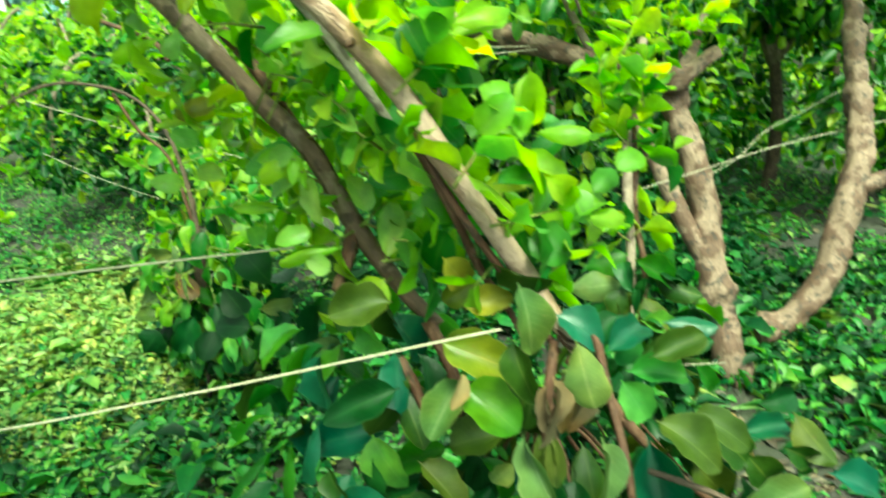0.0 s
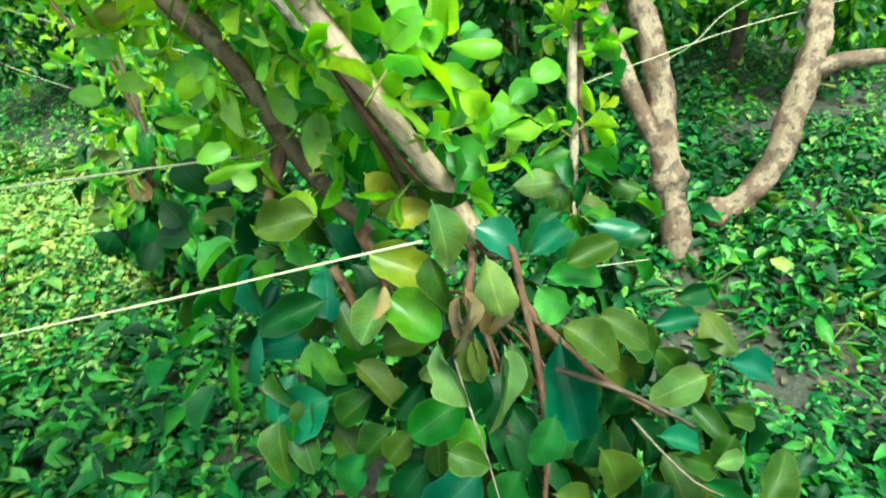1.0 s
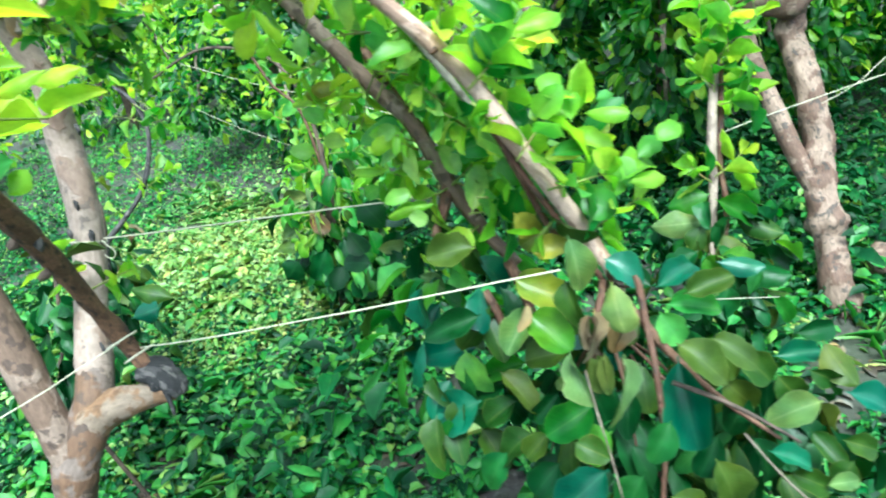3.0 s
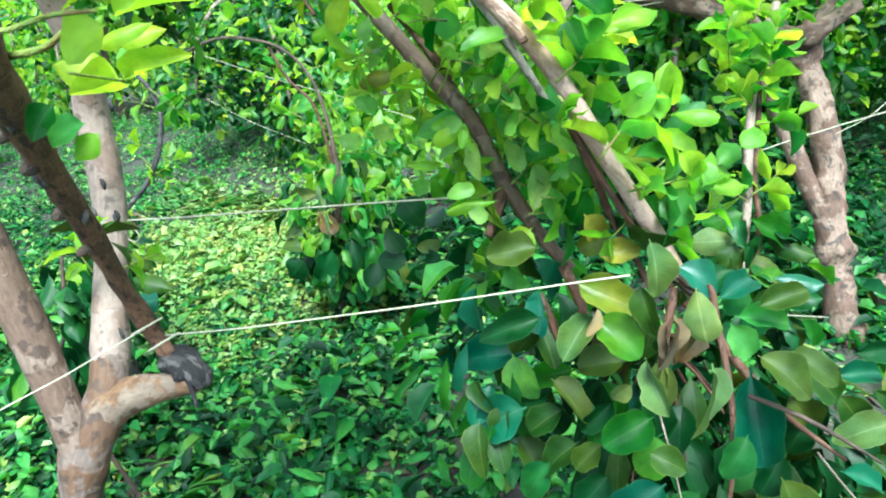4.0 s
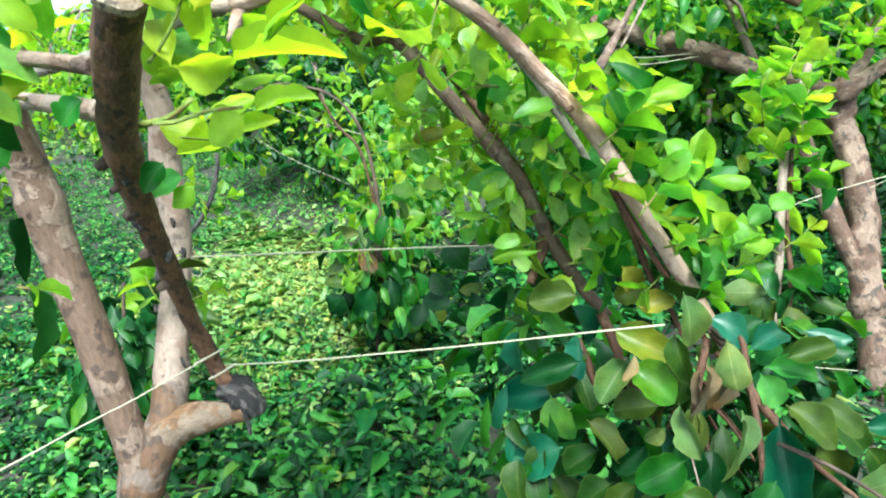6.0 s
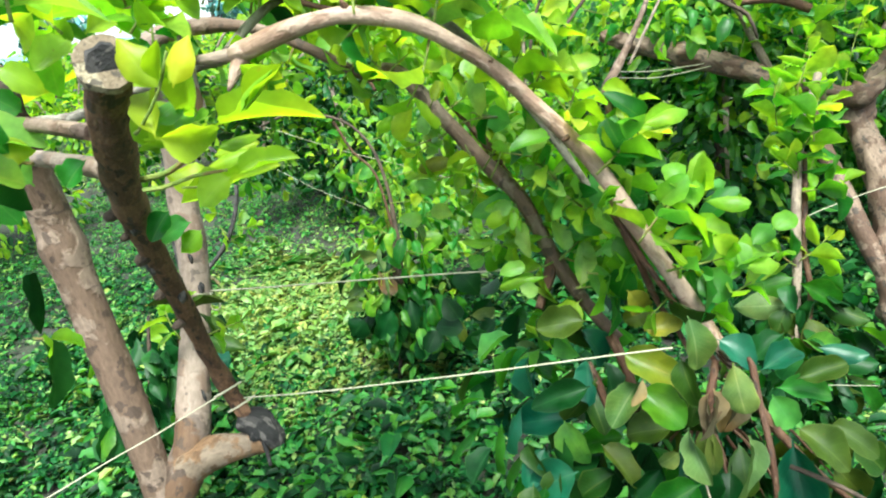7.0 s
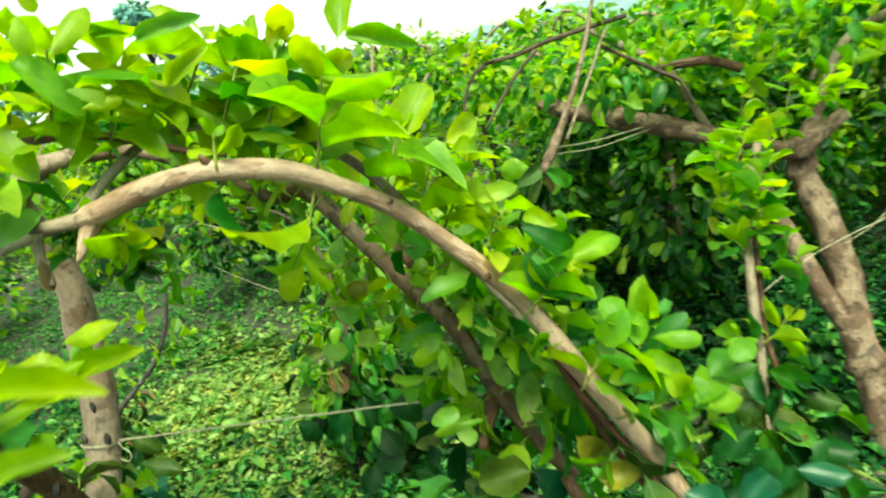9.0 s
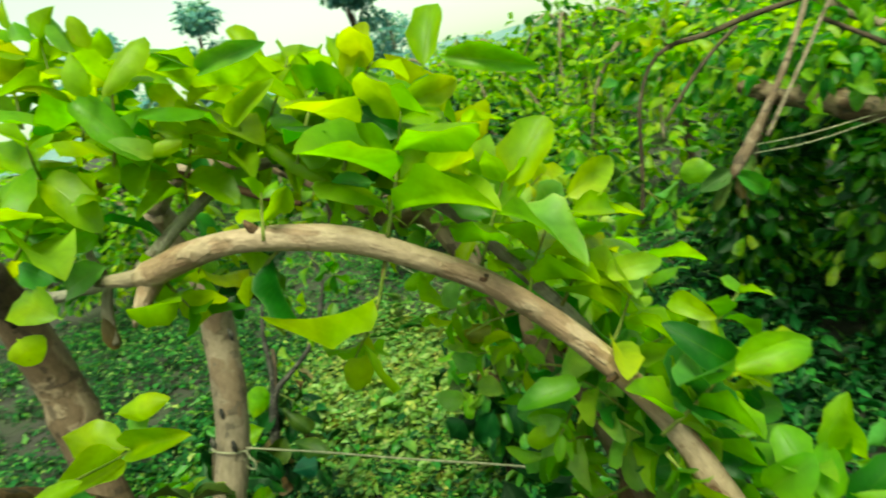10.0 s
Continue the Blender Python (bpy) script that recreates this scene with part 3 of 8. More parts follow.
def weeds(name, count, box, size, tall, materials, weights, seed, label, keep=-0.18, light=None, blades=SMALL, patch=False):
    """Low broad-leaved weeds: small plants with a whorl of leaves each, thinned over bare patches."""
    rng = np.random.default_rng(seed)
    soft = 0.35
    x, y = rng.uniform(box[0] - soft, box[1] + soft, count), rng.uniform(box[2] - soft, box[3] + soft, count)
    inside = np.minimum(np.minimum(x - box[0], box[1] - x), np.minimum(y - box[2], box[3] - y)) + soft
    if patch:
        far = np.hypot((x * 2 - box[0] - box[1]) / (box[1] - box[0]), (y * 2 - box[2] - box[3]) / (box[3] - box[2]))
        inside = (1.15 - far) * 1.2 + 0.5 * patchy(x, y, 1.7, 5.0)
    stay = inside > rng.uniform(0, 2 * soft, count)
    x, y = x[stay], y[stay]
    count = len(x)
    dens = patchy(x, y, 1.5, 1.0) + 0.5 * patchy(x, y, 4.5, 2.0)
    for cx, cy, rx, ry in ((1.0, 2.0, 0.12, 0.13), (-0.62, 1.32, 0.1, 0.07), (-0.2, 1.3, 0.08, 0.06), (-1.0, 2.3, 0.2, 0.1), (-0.67, 1.40, 0.12, 0.07), (-0.93, 2.03, 0.12, 0.07), (-1.49, 1.36, 0.09, 0.06), (-1.5, 1.36, 0.12, 0.08)):
        dens = dens - 0.9 * np.exp(-(((x - cx) / rx) ** 2 + ((y - cy) / ry) ** 2))
    ok = dens + rng.normal(0, 0.12, count) > keep
    x, y, dens = x[ok], y[ok], dens[ok]
    n = len(x)
    z = heights(x, y)
    clump = patchy(x, y, 7.0, 9.0)
    h = tall * rng.uniform(0.25, 1.0, n) * (0.6 + 0.6 * np.clip(dens + 0.3, 0, 1)) * np.clip(1.0 + 1.5 * clump, 0.25, 1.7)
    per = 6
    turn = rng.uniform(0, 6.28, n)
    A, W, N, Ls, K = [], [], [], [], []
    for i in range(per):
        level = 1 - (i // 2) * 0.3
        ang = turn + math.pi * (i % 2) + (i // 2) * 1.57 + rng.uniform(-0.5, 0.5, n)
        lift = rng.uniform(-0.4, 0.45, n)
        d = np.stack([np.cos(ang), np.sin(ang), lift], 1)
        A.append(np.stack([x, y, z + h * level], 1) + d * 0.006)
        W.append(d)
        N.append(np.stack([rng.normal(0, 0.28, n), rng.normal(0, 0.28, n), np.ones(n)], 1) - d * lift[:, None] * 0.5)
        Ls.append(size * np.clip(1 + 0.7 * clump, 0.6, 1.4) * rng.uniform(0.55, 1.35, n) * (0.62 if i < 2 else 1.1))
        base = rng.choice(len(materials), n, p=np.array(weights) / sum(weights))
        # Lighter leaves round this spot paint in the light of the open gap.
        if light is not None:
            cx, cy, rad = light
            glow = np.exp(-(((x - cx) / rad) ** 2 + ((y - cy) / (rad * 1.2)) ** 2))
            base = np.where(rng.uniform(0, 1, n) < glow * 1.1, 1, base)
        K.append(base)
    A, W, N = np.concatenate(A), np.concatenate(W), np.concatenate(N)
    Ls, K = np.concatenate(Ls), np.concatenate(K)
    me = scatter_mesh(name, blades, A, W, N, Ls, Ls * rng.uniform(0.45, 0.7, len(Ls)), K, materials, rng)
    return tagged(new(name, me), label, "weeds", "", "stuff")


def grass(name, count, box, long, materials, seed, label):
    rng = np.random.default_rng(seed)
    x, y = rng.uniform(box[0], box[1], count), rng.uniform(box[2], box[3], count)
    tuft = patchy(x, y, 1.1, 7.0) > 0.12
    x, y = x[tuft], y[tuft]
    n = len(x)
    at = np.stack([x, y, heights(x, y)], 1)
    ang = rng.uniform(0, 6.28, n)
    d = np.stack([np.cos(ang) * 0.6, np.sin(ang) * 0.6, rng.uniform(0.5, 1.3, n)], 1)
    nn = np.stack([-np.cos(ang), -np.sin(ang), np.full(n, 0.6)], 1)
    Ls = long * rng.uniform(0.5, 1.3, n)
    me = scatter_mesh(name, [blade_arrays(5, 2, 0.6, 0.4, 0.2, 0.0, False, 0), blade_arrays(5, 2, 0.9, 0.3, -0.2, 0.0, False, 1)], at, d, nn, Ls, np.full(n, 0.004), rng.integers(0, len(materials), n), materials, rng)
    return tagged(new(name, me), label, "grass", "", "stuff")


weeds("weeds", 7700, (-3.4, 2.6, 0.7, 3.4), 0.04, 0.13, [WEED, WEED_LIGHT, BRIGHT], [0.72, 0.05, 0.23], 11, "dense low small-leaved weeds, open light painted as lighter leaves", -0.55, (-1.95, 3.0, 0.95))
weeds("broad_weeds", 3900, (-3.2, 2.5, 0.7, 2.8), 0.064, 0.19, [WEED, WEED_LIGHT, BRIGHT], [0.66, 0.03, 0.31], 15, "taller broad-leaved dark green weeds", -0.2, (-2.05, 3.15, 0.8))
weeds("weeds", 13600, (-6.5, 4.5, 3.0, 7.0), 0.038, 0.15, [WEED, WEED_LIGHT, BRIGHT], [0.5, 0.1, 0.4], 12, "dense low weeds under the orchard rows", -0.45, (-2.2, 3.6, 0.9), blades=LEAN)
# Mostly light leaves, so pale colour stands in for haze farther off.
weeds("weeds", 6500, (-14, 8, 6.8, 16), 0.07, 0.17, [WEED, WEED_LIGHT], [0.2, 0.8], 13, "weedy orchard floor farther off", -0.6, blades=LEAN)
weeds("weeds", 5200, (-7, -3.2, 0.5, 4.0), 0.045, 0.15, [WEED, WEED_LIGHT], [0.85, 0.15], 14, "low weeds beyond the forked tree", -0.4, blades=LEAN)
weeds("weeds", 2600, (-26, -6.4, 3.0, 22), 0.1, 0.2, [WEED, WEED_LIGHT], [0.7, 0.3], 16, "weedy orchard floor at the side", -0.6, blades=LEAN)
weeds("weeds", 5200, (2.4, 8, -4, 7.2), 0.06, 0.16, [WEED, WEED_LIGHT], [0.7, 0.3], 17, "low weeds past the blotched tree", -0.5, blades=LEAN)
weeds("weeds", 5600, (-7, 3.2, -4.5, 0.8), 0.05, 0.15, [WEED, WEED_LIGHT], [0.8, 0.2], 18, "low weeds along the path", -0.4, blades=LEAN)
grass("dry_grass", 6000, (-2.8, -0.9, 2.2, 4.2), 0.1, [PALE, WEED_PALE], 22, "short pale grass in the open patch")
weeds("ground_weeds", 10000, (-3.25, -0.8, 2.1, 3.7), 0.03, 0.1, [WEED_PALE, WEED_LIGHT], [0.75, 0.25], 24, "fine pale green ground weeds, tinted for light in the open", -1.5, blades=SPARE, patch=True)
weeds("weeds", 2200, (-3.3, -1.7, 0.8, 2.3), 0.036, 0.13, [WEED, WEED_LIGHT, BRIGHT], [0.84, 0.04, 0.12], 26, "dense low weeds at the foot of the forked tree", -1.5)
grass("grass", 5000, (-3.2, 2.6, 0.8, 4.5), 0.13, [BRIGHT, WEED_LIGHT], 21, "thin tufts of grass among the weeds")


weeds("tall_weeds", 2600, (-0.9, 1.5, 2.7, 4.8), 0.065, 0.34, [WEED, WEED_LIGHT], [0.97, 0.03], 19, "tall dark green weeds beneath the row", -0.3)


def litter(count, seed, box):
    rng = np.random.default_rng(seed)
    x, y = rng.uniform(box[0], box[1], count), rng.uniform(box[2], box[3], count)
    at = np.stack([x, y, heights(x, y) + 0.006], 1)
    ang = rng.uniform(0, 6.28, count)
    d = np.stack([np.cos(ang), np.sin(ang), rng.uniform(-0.1, 0.15, count)], 1)
    nn = np.stack([rng.normal(0, 0.25, count), rng.normal(0, 0.25, count), np.ones(count)], 1)
    Ls = rng.uniform(0.02, 0.06, count)
    me = scatter_mesh("leaf_litter", LOW, at, d, nn, Ls, Ls * 0.5, rng.choice(3, count, p=[0.7, 0.15, 0.15]), [LITTER, DRY, PALE], rng)
    return tagged(new("leaf_litter", me), "fallen dry brown and grey leaves on soil", "leaf litter", "", "stuff")


litter(1100, 31, (-3, 2.6, 0.8, 4.5))
litter(220, 32, (0.75, 1.3, 1.55, 2.4))
litter(160, 35, (-1.45, -0.75, 2.0, 2.5))
litter(90, 34, (-0.9, 0.1, 1.15, 1.5))
litter(60, 36, (-1.08, -0.78, 1.93, 2.13))
litter(60, 37, (-1.68, -1.3, 1.24, 1.48))


def pebbles(count, seed):
    """Clods and small stones on the bare soil."""
    rng = random.Random(seed)
    bm = bmesh.new()
    for k in range(count):
        x, y = rng.uniform(-2.6, 2.2), rng.uniform(0.9, 3.6)
        r = rng.uniform(0.004, 0.014)
        m = Matrix.LocRotScale((x, y, ground_height(x, y) + r * 0.3), Euler((rng.uniform(0, 3), rng.uniform(0, 3), 0)), (r, r * rng.uniform(0.6, 1), r * rng.uniform(0.5, 0.9)))
        bmesh.ops.create_icosphere(bm, subdivisions=1, radius=1.0, matrix=m)
    me = bpy.data.meshes.new("soil_clods")
    bm.to_mesh(me)
    bm.free()
    me.materials.append(SOIL)
    return tagged(new("soil_clods", me), "small dark clods on bare soil", "clods", "", "stuff")


pebbles(700, 33)

# ---- background orchard ----
def orchard_tree(x, y, height, width, leaves, size, seed, label, weights=(0.3, 0.4, 0.3), low=0.25, blades=LOW):
    """A bent guava tree of the rows behind: short trunk, arched limbs, foliage hanging to the ground."""
    rng = random.Random(seed)
    t = thing("guava_tree", (x, y, 0.0), label, "tree", "guava trees")
    branch(t, "trunk", [(x, y, -0.03, 0.05), (x + 0.03, y, height * 0.3, 0.042), (x - 0.02, y + 0.03, height * 0.6, 0.036)], BARK_DARK, "", 9, 0.06, 0.12, seed)
    blobs = []
    arms = 5
    for k in range(arms):
        a = 2 * math.pi * k / arms + rng.uniform(-0.4, 0.4)
        r = width * rng.uniform(0.7, 1.0)
        dx, dy = math.cos(a), math.sin(a)
        peak = height * rng.uniform(0.8, 1.0)
        branch(t, "limb", [(x - 0.02, y + 0.03, height * 0.55, 0.035), (x + dx * r * 0.35, y + dy * r * 0.35, peak, 0.025), (x + dx * r * 0.8, y + dy * r * 0.8, peak * 0.8, 0.018), (x + dx * r, y + dy * r, peak * 0.45, 0.01)], BARK_GREY, "", 7, 0.08, 0.1, seed + k)
        blobs.append((x + dx * r * 0.9, y + dy * r * 0.9, height * rng.uniform(0.35, 0.5), width * 0.36, width * 0.36, height * rng.uniform(0.26, 0.36)))
        blobs.append((x + dx * r * 0.5, y + dy * r * 0.5, peak * 0.9, width * 0.42, width * 0.42, height * 0.16))
    blobs.append((x, y, height * 0.85, width * 0.4, width * 0.4, height * 0.18))
    crown(t, "foliage", blobs, leaves, size, [YOUNG, MID, DARK], weights, seed, blades)
    return t


# Extra DARK or YOUNG weight also paints row shade and open light into trees.
orchard_tree(0.5, 4.2, 1.6, 0.85, 5200, 0.09, 41, "bent guava tree with dense hanging leaves darkened for shade", (0.14, 0.58, 0.28))
orchard_tree(-2.7, 5.4, 1.45, 0.9, 3400, 0.09, 42, "bent guava tree with dark lower leaves in the row behind", (0.12, 0.33, 0.55))
orchard_tree(2.1, 4.6, 1.6, 0.9, 4200, 0.095, 43, "bushy guava tree with leaves darkened for shade", (0.22, 0.53, 0.25))
orchard_tree(-0.9, 6.6, 1.7, 1.2, 2200, 0.11, 44, "guava tree with a leafy top brightened for open light", (0.7, 0.25, 0.05))
orchard_tree(1.2, 6.9, 1.8, 1.3, 2400, 0.11, 45, "guava tree with a leafy top", (0.4, 0.4, 0.2))
orchard_tree(3.4, 6.4, 1.8, 1.2, 2000, 0.11, 46, "guava tree with a leafy top", (0.45, 0.4, 0.15))
orchard_tree(-3.6, 8.0, 1.7, 1.2, 1800, 0.12, 47, "guava tree farther along the row", (0.7, 0.25, 0.05))
orchard_tree(-5.6, 7.0, 1.6, 1.1, 1600, 0.12, 48, "guava tree farther along the row", (0.6, 0.3, 0.1))
orchard_tree(-6.2, 4.4, 1.5, 1.0, 1500, 0.11, 49, "guava tree of the next row", (0.6, 0.3, 0.1))
for k in range(14):
    rr = random.Random(900 + k)
    orchard_tree(-10 - (k % 7) * 2.6 + rr.uniform(-0.6, 0.6), 5.5 + (k // 7) * 3.4 + rr.uniform(-0.5, 0.5), rr.uniform(1.5, 1.8), rr.uniform(1.1, 1.5), 700, 0.16, 160 + k, "guava tree in a far orchard row", (0.7, 0.25, 0.05), blades=SPARE)
for k in range(26):
    rr = random.Random(500 + k)
    orchard_tree(-13 + (k % 9) * 2.6 + rr.uniform(-0.6, 0.6), 9.6 + (k // 9) * 3.2 + rr.uniform(-0.5, 0.5), rr.uniform(1.9, 2.3), rr.uniform(1.1, 1.5), 800, 0.17, 60 + k, "guava tree in a far orchard row", (0.7, 0.25, 0.05), blades=SPARE)


def tall_tree(x, y, height, spread, seed, leaves=2200):
    rng = random.Random(seed)
    t = thing("shade_tree", (x, y, 0.0), "tall tree beyond the orchard, haze painted into its leaves", "tree", "distant trees")
    branch(t, "trunk", [(x, y, -0.1, height * 0.022), (x + 0.2, y, height * 0.4, height * 0.017), (x, y + 0.2, height * 0.85, height * 0.006)], BARK_DARK, "", 8, 0.8)
    blobs = []
    for k in range(9):
        a, u = rng.uniform(0, 6.28), rng.uniform(0.4, 1.0)
        r = spread * (1.1 - 0.6 * u) * rng.uniform(0.4, 1.0)
        c = (x + math.cos(a) * r, y + math.sin(a) * r, height * u * 0.92)
        branch(t, "limb", [(x + 0.1, y, height * u * 0.6, height * 0.008), (*c, height * 0.002)], BARK_DARK, "", 5, 1.0)
        s = spread * rng.uniform(0.22, 0.42)
        blobs.append((*c, s, s, s * 0.7))
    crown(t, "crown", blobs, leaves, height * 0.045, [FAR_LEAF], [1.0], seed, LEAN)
    return t


for x, y, h, s, k in ((-31, 30, 8.5, 3.2, 1), (-36, 26, 8.0, 3.4, 3), (-46, 33, 10, 4, 5), (-50, 24, 8, 4, 7), (-24, 36, 9, 2.6, 2), (-30, 50, 8, 4, 12)):
    tall_tree(x, y, h, s, 700 + k)


def make_hills():
    bm = bmesh.new()
    n = 90
    low, high = [], []
    for i in range(n + 1):
        a = radians(-80 + 160 * i / n)
        r = 260
        h = 9 + 6 * noise.noise(Vector((i * 0.12, 0, 3))) + 4 * noise.noise(Vector((i * 0.7, 2, 3)))
        low.append(bm.verts.new((r * math.sin(a), r * math.cos(a), -1)))
        high.append(bm.verts.new((r * 1.15 * math.sin(a), r * 1.15 * math.cos(a), h)))
    for i in range(n):
        bm.faces.new((low[i], low[i + 1], high[i + 1], high[i])).smooth = True
    me = bpy.data.meshes.new("backdrop")
    bm.to_mesh(me)
    bm.free()
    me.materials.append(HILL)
    return tagged(new("backdrop", me), "wooded hills on the horizon, haze painted into their colour", "hills", "", "structure")


make_hills()


# ---- things ----


# The guava tree beside the camera: forked trunk, a limb that arches over and hangs to the ground.
tree = thing("guava_tree", (-1.074, 0.603, 0.0), "forked guava tree with peeling bark and a bent limb", "tree", "guava trees")
branch(tree, "trunk", [(-1.084, 0.603, -0.030, 0.0620), (-1.074, 0.603, 0.200, 0.0500), (-1.073, 0.596, 0.345, 0.0420), (-1.047, 0.664, 0.536, 0.0385), (-1.032, 0.721, 0.663, 0.0455), (-1.029, 0.752, 0.723, 0.0475), (-1.027, 0.771, 0.761, 0.0400), (-1.026, 0.785, 0.788, 0.0195)], BARK_FORK, "pale trunk with grey and tan patches", 18, 0.02, 0.1, 2, 0.1)
branch(tree, "limb", [(-0.973, 0.675, 0.667, 0.0210), (-0.992, 0.706, 0.762, 0.0335), (-1.022, 0.734, 0.888, 0.0360), (-1.060, 0.763, 1.054, 0.0375), (-1.091, 0.782, 1.220, 0.0385), (-1.105, 0.789, 1.370, 0.0400), (-1.097, 0.774, 1.469, 0.0378), (-1.080, 0.754, 1.550, 0.0354), (-1.052, 0.731, 1.610, 0.0293)], BARK_LIMB, "tan limb with flaking bark", 18, 0.02, 0.12, 5, 0.15)
# Darker bark on this top piece paints the shadow over it.
branch(tree, "limb_top", [(-1.080, 0.754, 1.550, 0.0354), (-1.054, 0.733, 1.605, 0.0332), (-1.032, 0.715, 1.640, 0.0268), (-1.029, 0.714, 1.665, 0.0106)], BARK_DARK, "knotted top of the limb, painted dark for shade", 14, 0.015, 0.3, 9, 0.2)
branch(tree, "limb", [(-1.072, 0.784, 1.573, 0.0123), (-0.882, 0.721, 1.585, 0.0084), (-0.704, 0.668, 1.615, 0.0072), (-0.575, 0.631, 1.635, 0.0069), (-0.505, 0.616, 1.645, 0.0080)], BARK_ASH, "broken pale link to the arch", 12, 0.012, 0.45, 3, 0.4)
branch(tree, "spur", [(-0.559, 0.610, 1.649, 0.0054), (-0.560, 0.605, 1.670, 0.0048), (-0.554, 0.603, 1.694, 0.0026)], BARK_ASH, "white splintered spur", 7, 0.01, 0.4)
branch(tree, "spur", [(-0.554, 0.609, 1.642, 0.0044), (-0.546, 0.591, 1.610, 0.0054), (-0.531, 0.578, 1.582, 0.0032)], BARK_ASH, "hanging strip of dry bark", 6, 0.01, 0.5)
branch(tree, "arched_limb", [(-0.481, 0.595, 1.646, 0.0091), (-0.467, 0.598, 1.650, 0.0133), (-0.446, 0.599, 1.654, 0.0140), (-0.399, 0.598, 1.665, 0.0137), (-0.347, 0.596, 1.673, 0.0113), (-0.301, 0.600, 1.673, 0.0107), (-0.241, 0.635, 1.655, 0.0109), (-0.195, 0.671, 1.620, 0.0110), (-0.153, 0.711, 1.577, 0.0113), (-0.107, 0.745, 1.517, 0.0116), (-0.060, 0.758, 1.458, 0.0119), (-0.016, 0.761, 1.397, 0.0126), (0.014, 0.756, 1.341, 0.0141), (0.057, 0.753, 1.266, 0.0122), (0.099, 0.751, 1.195, 0.0115), (0.138, 0.735, 1.128, 0.0108), (0.152, 0.724, 1.103, 0.0080), (0.160, 0.716, 1.085, 0.0035)], BARK_TAN, "smooth tan limb bent into an arch", 14, 0.015, 0.07, 8, 0.12)
branch(tree, "spur", [(-0.447, 0.619, 1.658, 0.0083), (-0.462, 0.604, 1.648, 0.0118), (-0.474, 0.594, 1.632, 0.0103), (-0.478, 0.582, 1.617, 0.0066), (-0.485, 0.575, 1.603, 0.0020)], BARK_TAN, "broken grey spur", 8, 0.01)
branch(tree, "spur", [(-0.473, 0.600, 1.648, 0.0103), (-0.512, 0.594, 1.647, 0.0078), (-0.546, 0.592, 1.648, 0.0058)], BARK_PALE, "short pale cut spur", 8, 0.01)
branch(tree, "branch", [(-0.490, 0.606, 1.652, 0.0078), (-0.496, 0.654, 1.671, 0.0072), (-0.491, 0.696, 1.690, 0.0069), (-0.483, 0.739, 1.708, 0.0066), (-0.452, 0.766, 1.718, 0.0067), (-0.395, 0.767, 1.717, 0.0065), (-0.334, 0.765, 1.705, 0.0063), (-0.283, 0.768, 1.682, 0.0068), (-0.239, 0.777, 1.653, 0.0068), (-0.200, 0.791, 1.611, 0.0069), (-0.161, 0.800, 1.555, 0.0070), (-0.121, 0.811, 1.500, 0.0071), (-0.081, 0.817, 1.432, 0.0066), (-0.035, 0.820, 1.348, 0.0055)], BARK_ASH, "thin grey branch beside the arch", 9, 0.02, 0.1, 4, 0.1)
branch(tree, "branch", [(-0.012, 0.790, 1.335, 0.0048), (0.012, 0.780, 1.290, 0.0058), (0.030, 0.775, 1.244, 0.0056), (0.053, 0.785, 1.175, 0.0050), (0.083, 0.775, 1.127, 0.0044), (0.105, 0.745, 1.085, 0.0040)], BARK_BROWN, "", 9, 0.012, 0.2, 6, 0.3)
branch(tree, "branch", [(-0.004, 0.768, 1.335, 0.0033), (0.034, 0.757, 1.262, 0.0049), (0.077, 0.752, 1.190, 0.0049), (0.118, 0.737, 1.124, 0.0046), (0.140, 0.728, 1.086, 0.0033)], BARK_BROWN, "brown strand grown along the arch", 10, 0.012, 0.18, 16, 0.3)
for x, y, z, dx, dz in ((-0.303, 0.598, 1.679, -0.004, 0.014), (-0.152, 0.703, 1.584, -0.008, 0.008), (-0.062, 0.747, 1.463, -0.008, -0.004), (0.012, 0.742, 1.345, 0.008, 0.004)):
    branch(tree, "bud_scar", [(x, y, z, 0.0052), (x + dx * 0.5, y - 0.005, z + dz * 0.5, 0.0042), (x + dx, y - 0.008, z + dz, 0.0016)], BARK_BROWN, "dark nub on the arched limb", 7, 0.004, 0.3)
branch(tree, "hanging_stem", [(0.131, 0.708, 1.100, 0.0050), (0.122, 0.685, 1.071, 0.0062), (0.116, 0.675, 1.040, 0.0058), (0.112, 0.668, 1.005, 0.0040)], BARK_BROWN, "", 7, 0.012, 0.2, 5)
branch(tree, "hanging_stem", [(0.176, 0.706, 1.120, 0.0024), (0.181, 0.700, 1.108, 0.0051), (0.185, 0.683, 1.079, 0.0046), (0.191, 0.652, 1.044, 0.0046), (0.196, 0.620, 1.008, 0.0048), (0.200, 0.597, 0.955, 0.0040), (0.200, 0.580, 0.892, 0.0037), (0.194, 0.560, 0.833, 0.0034), (0.190, 0.530, 0.770, 0.0030)], BARK_BROWN, "dark red-brown hanging stem", 10, 0.012, 0.2, 3, 0.35)
branch(tree, "hanging_stem", [(0.146, 0.708, 1.090, 0.0060), (0.180, 0.687, 1.060, 0.0062), (0.213, 0.676, 1.013, 0.0058), (0.287, 0.671, 0.925, 0.0045), (0.367, 0.654, 0.862, 0.0030)], BARK_BROWN, "", 8, 0.015, 0.15, 2, 0.2)
branch(tree, "hanging_stem", [(0.214, 0.598, 1.014, 0.0034), (0.272, 0.580, 0.999, 0.0033), (0.318, 0.567, 0.977, 0.0026), (0.362, 0.552, 0.953, 0.0020)], BARK_DARK, "thin dark twig", 6, 0.02)
